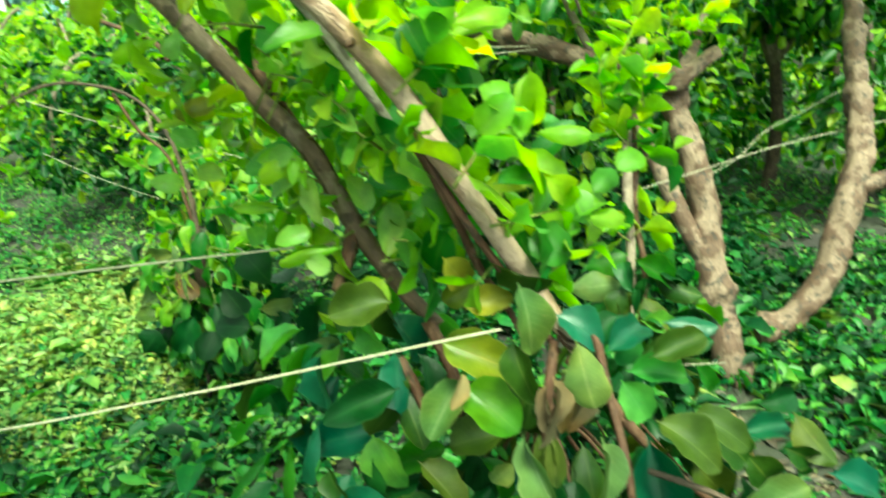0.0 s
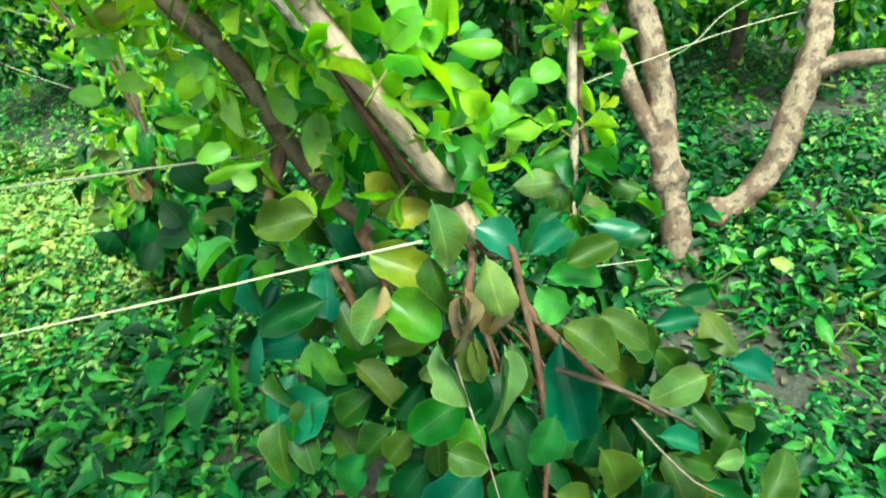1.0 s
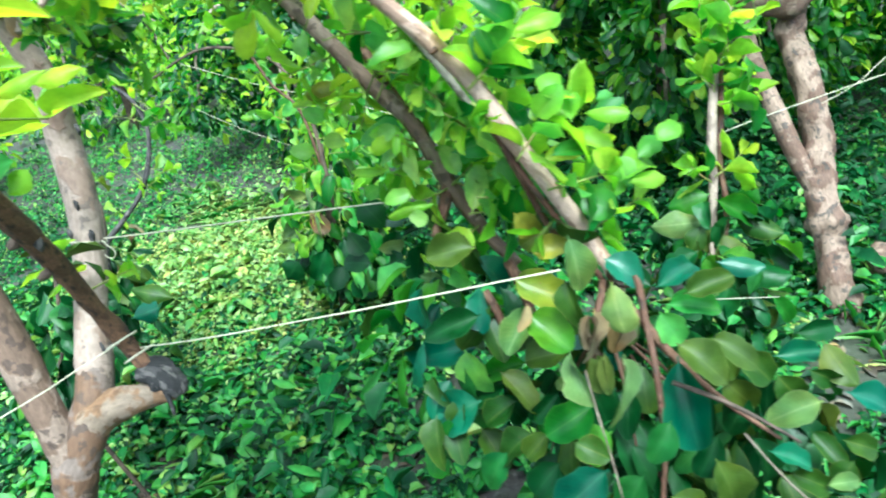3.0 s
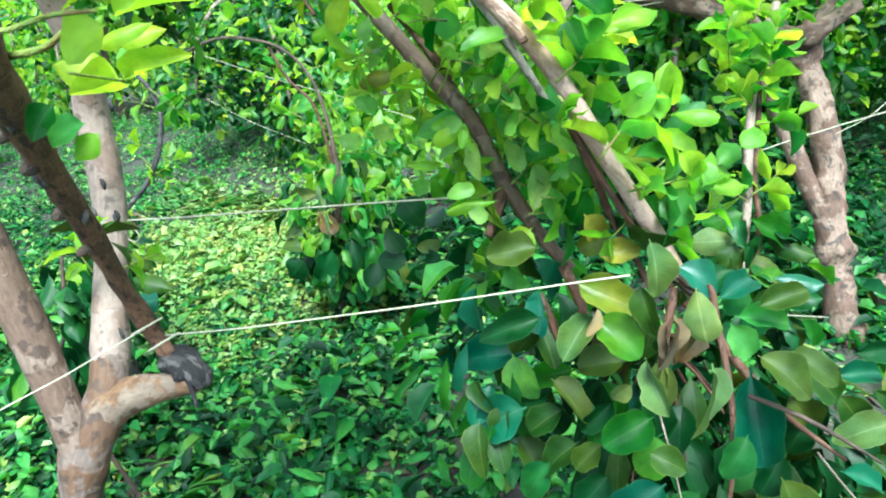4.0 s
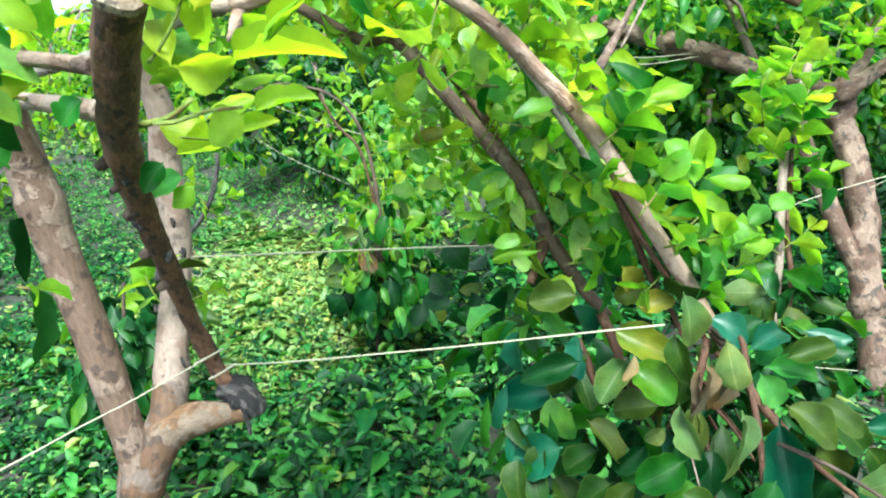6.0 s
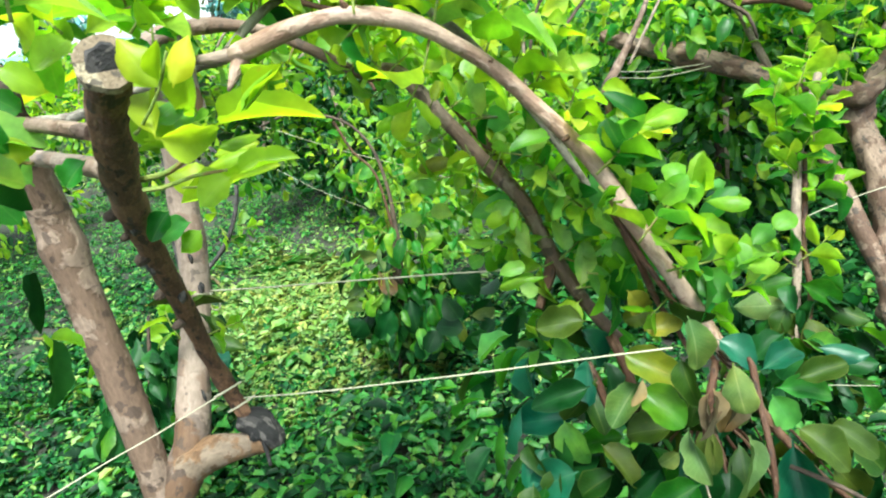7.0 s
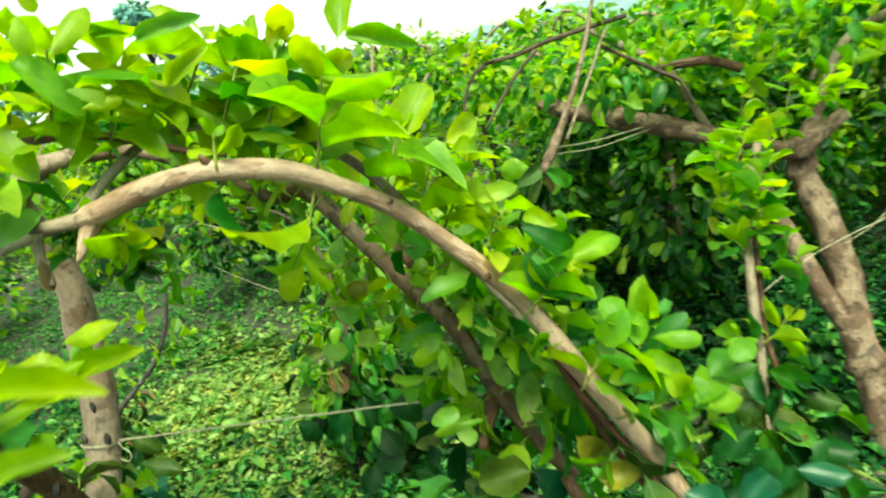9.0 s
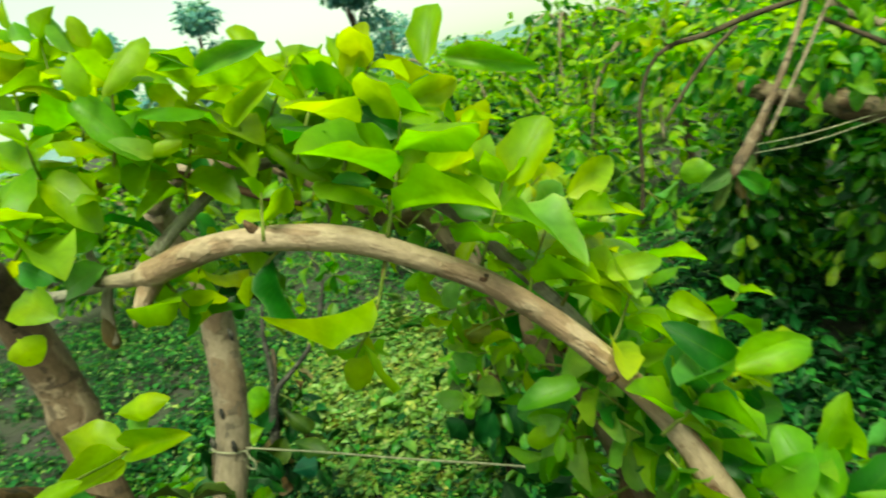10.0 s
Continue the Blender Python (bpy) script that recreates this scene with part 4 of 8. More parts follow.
branch(tree, "hanging_stem", [(0.133, 0.715, 1.110, 0.0059), (0.125, 0.693, 1.075, 0.0052), (0.117, 0.664, 1.026, 0.0037)], BARK_BROWN, "", 6, 0.02)
branch(tree, "hanging_stem", [(0.098, 0.653, 0.994, 0.0015), (0.111, 0.618, 0.948, 0.0015), (0.127, 0.588, 0.889, 0.0013), (0.140, 0.558, 0.830, 0.0011)], BARK_GREY, "", 5, 0.02)
branch(tree, "hanging_stem", [(0.305, 0.594, 0.928, 0.0017), (0.342, 0.577, 0.882, 0.0017), (0.378, 0.564, 0.843, 0.0014), (0.415, 0.559, 0.818, 0.0010)], BARK_GREY, "", 5, 0.02)
branch(tree, "limb", [(-1.000, 0.669, 0.640, 0.0330), (-0.985, 0.702, 0.720, 0.0430), (-0.962, 0.744, 0.785, 0.0450), (-0.955, 0.787, 0.828, 0.0420), (-0.967, 0.833, 0.870, 0.0400), (-0.976, 0.869, 0.914, 0.0370)], BARK_FORK, "pale lower limb with rust patches at the fork", 16, 0.015, 0.12, 7, 0.1)
pale_limb = branch(tree, "limb", [(-0.960, 0.815, 0.850, 0.0352), (-0.987, 0.913, 0.978, 0.0357), (-1.003, 0.994, 1.086, 0.0361), (-1.019, 1.058, 1.209, 0.0357), (-1.038, 1.098, 1.328, 0.0352), (-1.014, 1.094, 1.420, 0.0321), (-1.013, 1.085, 1.500, 0.0300), (-1.010, 1.057, 1.583, 0.0269), (-0.989, 1.018, 1.648, 0.0256)], BARK_PALE, "pale smooth limb with dark scars", 14, 0.025, 0.1, 7, 0.12)
branch(pale_limb, "scar", [(-0.983, 0.997, 1.216, 0.0024), (-0.977, 0.993, 1.211, 0.0048), (-0.975, 0.991, 1.202, 0.0048), (-0.977, 0.992, 1.194, 0.0019)], DEAD_WOOD, "dark bark scar", 6, 0.01, 0.4)
branch(pale_limb, "scar", [(-1.005, 0.970, 1.162, 0.0028), (-1.000, 0.966, 1.156, 0.0055), (-0.998, 0.964, 1.147, 0.0055), (-0.999, 0.966, 1.140, 0.0022)], DEAD_WOOD, "dark bark scar", 6, 0.01, 0.4)
branch(pale_limb, "scar", [(-0.964, 0.984, 1.149, 0.0024), (-0.958, 0.980, 1.144, 0.0048), (-0.956, 0.978, 1.135, 0.0048), (-0.958, 0.979, 1.127, 0.0019)], DEAD_WOOD, "dark bark scar", 6, 0.01, 0.4)
branch(pale_limb, "scar", [(-0.960, 1.065, 1.365, 0.0024), (-0.954, 1.061, 1.359, 0.0048), (-0.952, 1.059, 1.349, 0.0048), (-0.954, 1.060, 1.342, 0.0019)], DEAD_WOOD, "dark bark scar", 6, 0.01, 0.4)
branch(pale_limb, "scar", [(-0.977, 1.076, 1.422, 0.0014), (-0.971, 1.072, 1.416, 0.0028), (-0.969, 1.070, 1.406, 0.0028), (-0.971, 1.071, 1.399, 0.0011)], DEAD_WOOD, "dark bark scar", 6, 0.01, 0.4)
branch(pale_limb, "scar", [(-0.980, 0.995, 1.137, 0.0022), (-0.974, 0.990, 1.131, 0.0044), (-0.970, 0.986, 1.122, 0.0044), (-0.970, 0.987, 1.115, 0.0018)], DEAD_WOOD, "dark bark scar", 6, 0.01, 0.4)
branch(pale_limb, "scar", [(-0.933, 0.850, 0.942, 0.0019), (-0.927, 0.845, 0.936, 0.0038), (-0.924, 0.842, 0.926, 0.0038), (-0.924, 0.843, 0.918, 0.0016)], DEAD_WOOD, "dark bark scar", 6, 0.01, 0.4)
branch(tree, "arched_limb", [(-0.989, 1.018, 1.648, 0.0228), (-0.938, 1.031, 1.693, 0.0168), (-0.825, 1.047, 1.703, 0.0127), (-0.701, 1.057, 1.680, 0.0115), (-0.587, 1.052, 1.623, 0.0112), (-0.478, 1.043, 1.560, 0.0118), (-0.420, 1.056, 1.562, 0.0152), (-0.319, 1.016, 1.458, 0.0148), (-0.255, 0.988, 1.387, 0.0146), (-0.184, 0.970, 1.308, 0.0145), (-0.126, 0.935, 1.198, 0.0143), (-0.069, 0.909, 1.110, 0.0123), (-0.015, 0.882, 1.053, 0.0103)], BARK_LIMB, "brown bent limb tied down with twine", 14, 0.015, 0.18, 9, 0.3)
branch(tree, "limb", [(-0.989, 1.018, 1.648, 0.0266), (-0.938, 1.030, 1.691, 0.0215), (-0.872, 1.039, 1.702, 0.0165), (-0.814, 1.048, 1.700, 0.0136)], BARK_PALE, "pale start of the second arch", 12, 0.015, 0.12, 3, 0.1)
branch(tree, "branch", [(-0.328, 1.074, 1.495, 0.0093), (-0.267, 1.044, 1.426, 0.0102), (-0.215, 1.008, 1.349, 0.0092), (-0.168, 0.974, 1.279, 0.0082), (-0.133, 0.948, 1.208, 0.0082)], BARK_BROWN, "", 8, 0.02, 0.1, 2)
branch(tree, "stub", [(-0.127, 0.940, 1.202, 0.0136), (-0.136, 0.915, 1.167, 0.0117), (-0.154, 0.875, 1.121, 0.0080)], BARK_BROWN, "short broken stub", 8, 0.01)
branch(tree, "hanging_stem", [(-0.028, 0.861, 1.072, 0.0097), (0.001, 0.828, 1.013, 0.0096), (0.011, 0.800, 0.952, 0.0070)], BARK_BROWN, "", 8, 0.02)
branch(tree, "hanging_stem", [(-0.069, 0.821, 1.038, 0.0078), (-0.050, 0.808, 1.001, 0.0070), (-0.036, 0.790, 0.956, 0.0052)], BARK_BROWN, "", 7, 0.02)
cut_arm = branch(tree, "arm", [(-0.985, 0.725, 0.755, 0.0300), (-0.952, 0.757, 0.800, 0.0400), (-0.900, 0.770, 0.829, 0.0370), (-0.840, 0.775, 0.849, 0.0300), (-0.783, 0.783, 0.859, 0.0262), (-0.743, 0.784, 0.862, 0.0230)], BARK_RUST, "tan stub of a cut limb with rust patches", 16, 0.012, 0.3, 4, 0.2)
branch(cut_arm, "dead_end", [(-0.805, 0.789, 0.908, 0.0193), (-0.768, 0.794, 0.902, 0.0289), (-0.739, 0.790, 0.882, 0.0264), (-0.727, 0.782, 0.852, 0.0120)], DEAD_WOOD, "blackened dead end of the stub", 10, 0.008, 0.7, 6)
branch(cut_arm, "dead_end", [(-0.759, 0.780, 0.903, 0.0083), (-0.741, 0.765, 0.864, 0.0071), (-0.729, 0.750, 0.827, 0.0035)], DEAD_WOOD, "", 6, 0.01, 0.5, 8)
dark_branch = branch(tree, "dark_branch", [(-0.780, 0.793, 0.897, 0.0160), (-0.814, 0.800, 0.972, 0.0163), (-0.790, 0.738, 1.111, 0.0166), (-0.726, 0.640, 1.268, 0.0182), (-0.639, 0.520, 1.406, 0.0183), (-0.533, 0.395, 1.514, 0.0189), (-0.429, 0.290, 1.590, 0.0186), (-0.348, 0.213, 1.640, 0.0172), (-0.310, 0.178, 1.661, 0.0166)], BARK_STICK, "dark brown upright branch with a sawn end", 18, 0.01, 0.22, 12, 0.35)
branch(dark_branch, "scar", [(-0.676, 0.548, 1.380, 0.0061), (-0.665, 0.538, 1.372, 0.0101), (-0.669, 0.542, 1.358, 0.0051)], DEAD_WOOD, "black knot", 6, 0.01, 0.4)
branch(dark_branch, "scar", [(-0.584, 0.441, 1.475, 0.0043), (-0.572, 0.431, 1.468, 0.0071), (-0.578, 0.436, 1.456, 0.0036)], DEAD_WOOD, "black knot", 6, 0.01, 0.4)
branch(dark_branch, "scar", [(-0.708, 0.624, 1.298, 0.0051), (-0.696, 0.613, 1.290, 0.0084), (-0.700, 0.617, 1.274, 0.0042)], DEAD_WOOD, "black knot", 6, 0.01, 0.4)
branch(dark_branch, "scar", [(-0.502, 0.350, 1.546, 0.0036), (-0.491, 0.340, 1.541, 0.0060), (-0.497, 0.346, 1.531, 0.0030)], DEAD_WOOD, "black knot", 6, 0.01, 0.4)
branch(dark_branch, "knot", [(-0.639, 0.508, 1.399, 0.0090), (-0.645, 0.501, 1.395, 0.0100), (-0.650, 0.495, 1.392, 0.0050)], BARK_DARK, "dark broken spur", 8, 0.01, 0.2, 3)
branch(dark_branch, "knot", [(-0.716, 0.605, 1.301, 0.0090), (-0.723, 0.597, 1.296, 0.0100), (-0.729, 0.590, 1.293, 0.0050)], BARK_DARK, "dark broken spur", 8, 0.01, 0.2, 3)
branch(dark_branch, "knot", [(-0.577, 0.417, 1.492, 0.0072), (-0.583, 0.411, 1.488, 0.0080), (-0.587, 0.406, 1.486, 0.0040)], BARK_DARK, "dark broken spur", 8, 0.01, 0.2, 3)
branch(dark_branch, "knot", [(-0.739, 0.648, 1.222, 0.0072), (-0.747, 0.639, 1.218, 0.0080), (-0.753, 0.633, 1.215, 0.0040)], BARK_DARK, "dark broken spur", 8, 0.01, 0.2, 3)
branch(dark_branch, "knot", [(-0.607, 0.461, 1.450, 0.0054), (-0.613, 0.455, 1.446, 0.0060), (-0.618, 0.450, 1.443, 0.0030)], BARK_DARK, "dark broken spur", 8, 0.01, 0.2, 3)
branch(dark_branch, "sawn_end", [(-0.311, 0.179, 1.661, 0.0204), (-0.305, 0.173, 1.665, 0.0198)], CUT_WOOD, "weathered sawn face", 18, 0.002, 0.12, 12)
branch(dark_branch, "sawn_end", [(-0.309, 0.176, 1.664, 0.0150), (-0.303, 0.170, 1.663, 0.0138)], DEAD_WOOD, "black rotten heart of the cut", 14, 0.002, 0.5, 3)
branch(tree, "spur", [(-0.424, 0.265, 1.608, 0.0081), (-0.494, 0.289, 1.615, 0.0077), (-0.596, 0.326, 1.622, 0.0074), (-0.700, 0.362, 1.630, 0.0063)], BARK_LIMB, "brown side branch", 10, 0.015)
branch(tree, "spur", [(-0.491, 0.337, 1.560, 0.0116), (-0.568, 0.378, 1.561, 0.0115), (-0.688, 0.431, 1.566, 0.0102), (-0.832, 0.476, 1.575, 0.0091)], BARK_PALE, "pale side branch", 10, 0.015)
branch(tree, "branch", [(-0.790, 0.744, 1.725, 0.0078), (-0.680, 0.716, 1.737, 0.0074), (-0.612, 0.699, 1.744, 0.0064), (-0.517, 0.694, 1.737, 0.0056), (-0.442, 0.701, 1.712, 0.0049), (-0.398, 0.704, 1.694, 0.0042), (-0.346, 0.709, 1.677, 0.0028)], BARK_BROWN, "", 8, 0.02)
# Sprigs on the dark branch.
branch(tree, "twig", [(-0.303, 0.178, 1.614, 0.0014), (-0.291, 0.173, 1.620, 0.0013), (-0.275, 0.180, 1.641, 0.0012), (-0.264, 0.185, 1.665, 0.0011)], STEM_GREEN, "", 7, 0.01)
leaf(tree, (-0.260, 0.181, 1.668), (-0.276, 0.239, 1.606), 0.034, (0.60, -0.60, 0.50), "n", 7)
leaf(tree, (-0.284, 0.245, 1.604), (-0.193, 0.236, 1.620), 0.023, (0.10, -0.60, 0.80), "n", 0)
leaf(tree, (-0.286, 0.240, 1.586), (-0.257, 0.264, 1.598), 0.015, (0.20, -0.60, 0.80), "n", 7)
leaf(tree, (-0.274, 0.180, 1.641), (-0.289, 0.169, 1.679), 0.025, (0.50, -0.80, 0.20), "n", 7)
leaf(tree, (-0.274, 0.181, 1.646), (-0.262, 0.180, 1.674), 0.013, (0.30, -0.90, 0.10), "n", 8)
leaf(tree, (-0.272, 0.183, 1.647), (-0.258, 0.196, 1.671), 0.015, (0.10, -0.90, 0.20), "n", 7)
leaf(tree, (-0.295, 0.186, 1.618), (-0.282, 0.213, 1.635), 0.020, (0.20, -0.80, 0.40), "f", 7)
leaf(tree, (-0.289, 0.202, 1.605), (-0.289, 0.244, 1.622), 0.019, (0.30, -0.50, 0.80), "b", 0)
branch(tree, "twig", [(-0.475, 0.421, 1.514, 0.0016), (-0.487, 0.473, 1.500, 0.0015), (-0.503, 0.535, 1.484, 0.0013)], STEM_GREEN, "", 7, 0.01)
leaf(tree, (-0.504, 0.534, 1.486), (-0.557, 0.496, 1.518), 0.046, (0.30, -0.80, 0.50), "n", 7)
leaf(tree, (-0.504, 0.534, 1.486), (-0.419, 0.522, 1.515), 0.031, (0.20, -0.80, 0.50), "n", 0)
leaf(tree, (-0.506, 0.531, 1.477), (-0.516, 0.447, 1.480), 0.041, (0.20, -0.85, 0.30), "n", 8)
leaf(tree, (-0.501, 0.538, 1.496), (-0.499, 0.555, 1.527), 0.027, (0.20, -0.80, 0.40), "f", 7)
leaf(tree, (-0.547, 0.506, 1.445), (-0.589, 0.481, 1.436), 0.040, (0.30, -0.70, 0.60), "b", 0)
leaf(tree, (-0.538, 0.511, 1.432), (-0.563, 0.484, 1.411), 0.031, (0.40, -0.70, 0.50), "n", 7)
leaf(tree, (-0.508, 0.536, 1.525), (-0.445, 0.544, 1.542), 0.026, (0.20, -0.80, 0.50), "n", 7)
leaf(tree, (-0.515, 0.434, 1.483), (-0.531, 0.402, 1.460), 0.029, (0.40, -0.70, 0.40), "m", 1)
leaf(tree, (-0.299, 0.180, 1.608), (-0.287, 0.253, 1.589), 0.041, (-0.30, -0.80, 0.30), "n", 8)
leaf(tree, (-0.313, 0.191, 1.628), (-0.311, 0.201, 1.589), 0.018, (0.30, -0.80, 0.30), "n", 7)
leaf(tree, (-0.552, 0.253, 1.616), (-0.511, 0.299, 1.608), 0.052, (0.20, -0.60, 0.80), "b", 0)
leaf(tree, (-0.535, 0.241, 1.607), (-0.504, 0.277, 1.601), 0.031, (0.20, -0.80, 0.40), "n", 7)
leaf(tree, (-0.525, 0.220, 1.591), (-0.498, 0.250, 1.578), 0.043, (0.20, -0.60, 0.80), "f", 0)
leaf(tree, (-0.474, 0.297, 1.579), (-0.491, 0.275, 1.562), 0.025, (0.30, -0.70, 0.50), "b", 5)
branch(tree, "twig", [(-0.485, 0.370, 1.539, 0.0036), (-0.459, 0.379, 1.541, 0.0033), (-0.439, 0.382, 1.549, 0.0031), (-0.422, 0.383, 1.560, 0.0028)], STEM_GREEN, "pale green side twig", 8, 0.01, 0.2, 3)
leaf(tree, (-0.420, 0.393, 1.536), (-0.366, 0.406, 1.561), 0.020, (0.20, -0.70, 0.60), "n", 7)
leaf(tree, (-0.222, 0.194, 1.618), (-0.193, 0.212, 1.642), 0.012, (0.10, -0.80, 0.50), "n", 8)
leaf(tree, (-0.228, 0.196, 1.617), (-0.199, 0.208, 1.643), 0.007, (0.50, -0.80, 0.20), "f", 8)
leaf(tree, (-0.253, 0.167, 1.642), (-0.238, 0.171, 1.674), 0.019, (0.30, -0.90, 0.20), "n", 7)
leaf(tree, (-0.258, 0.171, 1.645), (-0.252, 0.178, 1.674), 0.015, (-0.20, -0.90, 0.20), "n", 7)
leaf(tree, (-0.284, 0.174, 1.610), (-0.299, 0.194, 1.648), 0.022, (0.30, -0.80, 0.50), "n", 0)
leaf(tree, (-0.277, 0.166, 1.611), (-0.246, 0.203, 1.596), 0.028, (-0.20, -0.85, 0.10), "y", 1)
leaf(tree, (-0.255, 0.214, 1.570), (-0.210, 0.225, 1.584), 0.019, (0.10, -0.60, 0.70), "n", 0)
leaf(tree, (-0.270, 0.227, 1.566), (-0.292, 0.205, 1.556), 0.031, (0.20, -0.80, 0.50), "n", 1)
branch(tree, "twig", [(-0.312, 0.178, 1.573, 0.0018), (-0.302, 0.188, 1.571, 0.0018), (-0.279, 0.196, 1.576, 0.0016), (-0.260, 0.211, 1.575, 0.0013)], STEM_GREEN, "", 7, 0.01)
# Tuft of small leaves at the top of the pale limb.
shoot(tree, (-0.761, 0.876, 1.570), (-0.767, 0.859, 1.584), 3, 0.042, "mmb", tip_kinds="b")
shoot(tree, (-0.769, 0.957, 1.529), (-0.780, 0.941, 1.561), 3, 0.042, "mmb", tip_kinds="b")
shoot(tree, (-0.733, 0.853, 1.568), (-0.732, 0.847, 1.606), 3, 0.042, "dmo", tip_kinds="b")
shoot(tree, (-0.678, 0.899, 1.496), (-0.677, 0.894, 1.525), 3, 0.042, "dmo", tip_kinds="b")
shoot(tree, (-0.670, 0.930, 1.479), (-0.644, 0.939, 1.490), 3, 0.042, "mmb", tip_kinds="b")
shoot(tree, (-0.734, 0.909, 1.549), (-0.739, 0.898, 1.592), 3, 0.042, "dmo", tip_kinds="b")
shoot(tree, (-0.673, 0.930, 1.546), (-0.654, 0.934, 1.558), 3, 0.042, "dmo", tip_kinds="b")
shoot(tree, (-0.760, 0.855, 1.553), (-0.753, 0.850, 1.567), 3, 0.042, "mmb", tip_kinds="b")
shoot(tree, (-0.659, 0.904, 1.549), (-0.644, 0.905, 1.562), 3, 0.042, "dmo", tip_kinds="b")
shoot(tree, (-0.695, 0.882, 1.513), (-0.679, 0.882, 1.518), 3, 0.042, "mbd", tip_kinds="b")
shoot(tree, (-0.697, 0.890, 1.530), (-0.690, 0.888, 1.555), 3, 0.042, "dmo", tip_kinds="b")
shoot(tree, (-0.704, 0.864, 1.505), (-0.715, 0.846, 1.527), 3, 0.042, "dmo", tip_kinds="b")
shoot(tree, (-0.709, 0.906, 1.542), (-0.714, 0.894, 1.568), 3, 0.042, "mbd", tip_kinds="b")
shoot(tree, (-0.791, 0.939, 1.555), (-0.789, 0.932, 1.587), 3, 0.042, "mmb", tip_kinds="b")
shoot(tree, (-0.836, 0.897, 1.560), (-0.815, 0.906, 1.574), 3, 0.042, "dmo", tip_kinds="b")
shoot(tree, (-0.720, 0.942, 1.544), (-0.693, 0.953, 1.552), 3, 0.042, "mmb", tip_kinds="b")
# Leaves of the hanging foot of the bent limb.
leaf(tree, (0.091, 0.667, 1.210), (0.115, 0.629, 1.143), 0.040, (0.35, -0.80, 0.35), "p", 1)
leaf(tree, (0.144, 0.618, 1.164), (0.151, 0.571, 1.116), 0.041, (-0.20, -0.90, 0.40), "p", 3)
leaf(tree, (0.153, 0.535, 1.109), (0.162, 0.470, 1.053), 0.023, (0.50, -0.70, 0.40), "p", 4)
leaf(tree, (0.084, 0.592, 1.076), (0.101, 0.536, 1.022), 0.028, (-0.40, -0.70, 0.40), "p", 5)
leaf(tree, (0.081, 0.668, 1.142), (0.093, 0.620, 1.083), 0.035, (-0.30, -0.80, 0.40), "o", 1)
leaf(tree, (0.119, 0.613, 1.127), (0.132, 0.569, 1.072), 0.020, (0.60, -0.60, 0.30), "w", 4)
leaf(tree, (0.114, 0.616, 1.121), (0.099, 0.584, 1.068), 0.014, (-0.50, -0.70, 0.30), "w", 4)
leaf(tree, (0.130, 0.611, 1.116), (0.118, 0.584, 1.090), 0.012, (0.20, -0.90, 0.30), "w", 6)
leaf(tree, (0.084, 0.518, 0.983), (0.125, 0.495, 0.980), 0.036, (-0.10, -0.70, 0.80), "o", 1)
leaf(tree, (0.242, 0.708, 1.083), (0.310, 0.713, 1.111), 0.039, (-0.10, -0.80, 0.70), "o", 0)
leaf(tree, (0.135, 0.718, 1.143), (0.189, 0.688, 1.128), 0.044, (0.00, -0.60, 0.90), "g", 1)
leaf(tree, (0.220, 0.600, 1.076), (0.279, 0.556, 1.061), 0.045, (0.10, -0.60, 0.90), "o", 1)
leaf(tree, (0.267, 0.635, 1.058), (0.320, 0.597, 1.051), 0.037, (0.00, -0.60, 0.90), "o", 6)
leaf(tree, (0.023, 0.681, 1.078), (0.083, 0.635, 1.050), 0.059, (0.10, -0.70, 0.70), "m", 0)
leaf(tree, (0.031, 0.750, 1.142), (0.086, 0.745, 1.163), 0.036, (0.00, -0.80, 0.60), "l", 1)
leaf(tree, (-0.061, 0.774, 1.148), (-0.138, 0.747, 1.155), 0.053, (0.20, -0.70, 0.70), "o", 5)
leaf(tree, (-0.055, 0.707, 1.064), (-0.148, 0.666, 1.054), 0.045, (0.30, -0.70, 0.70), "d", 1)
leaf(tree, (0.208, 0.559, 0.983), (0.180, 0.517, 0.944), 0.038, (0.00, -0.70, 0.60), "d", 1)
leaf(tree, (0.227, 0.652, 1.017), (0.242, 0.576, 0.895), 0.066, (-0.24, -0.70, 0.80), "g", 0)
leaf(tree, (-0.006, 0.754, 1.098), (0.086, 0.722, 1.071), 0.058, (-0.17, -0.61, 0.56), "l", 0)
leaf(tree, (0.018, 0.765, 1.036), (-0.028, 0.701, 0.998), 0.050, (0.03, -0.46, 0.74), "p", 0)
leaf(tree, (-0.096, 0.831, 0.912), (-0.225, 0.836, 0.899), 0.068, (0.56, -0.78, 0.85), "g", 0)
leaf(tree, (0.071, 0.753, 0.954), (-0.008, 0.745, 0.953), 0.055, (-0.08, -0.69, 1.02), "o", 0)
leaf(tree, (0.218, 0.724, 1.057), (0.302, 0.726, 1.050), 0.041, (-0.39, -0.66, 0.80), "b", 0)
leaf(tree, (0.208, 0.701, 1.060), (0.237, 0.676, 1.017), 0.044, (-0.18, -1.14, 1.00), "b", 0)
leaf(tree, (0.206, 0.806, 1.038), (0.154, 0.820, 1.068), 0.043, (-0.01, -0.71, 0.93), "d", 0)
leaf(tree, (0.211, 0.814, 1.031), (0.285, 0.869, 1.053), 0.047, (0.09, -0.57, 0.63), "g", 0)
leaf(tree, (0.319, 0.919, 1.014), (0.395, 0.914, 0.997), 0.038, (0.05, -0.90, 0.95), "g", 2)
leaf(tree, (0.265, 0.853, 0.992), (0.340, 0.874, 1.015), 0.040, (0.15, -1.13, 0.49), "o", 1)
leaf(tree, (0.104, 0.663, 0.919), (0.033, 0.619, 0.898), 0.061, (0.23, -0.85, 0.89), "m", 0)
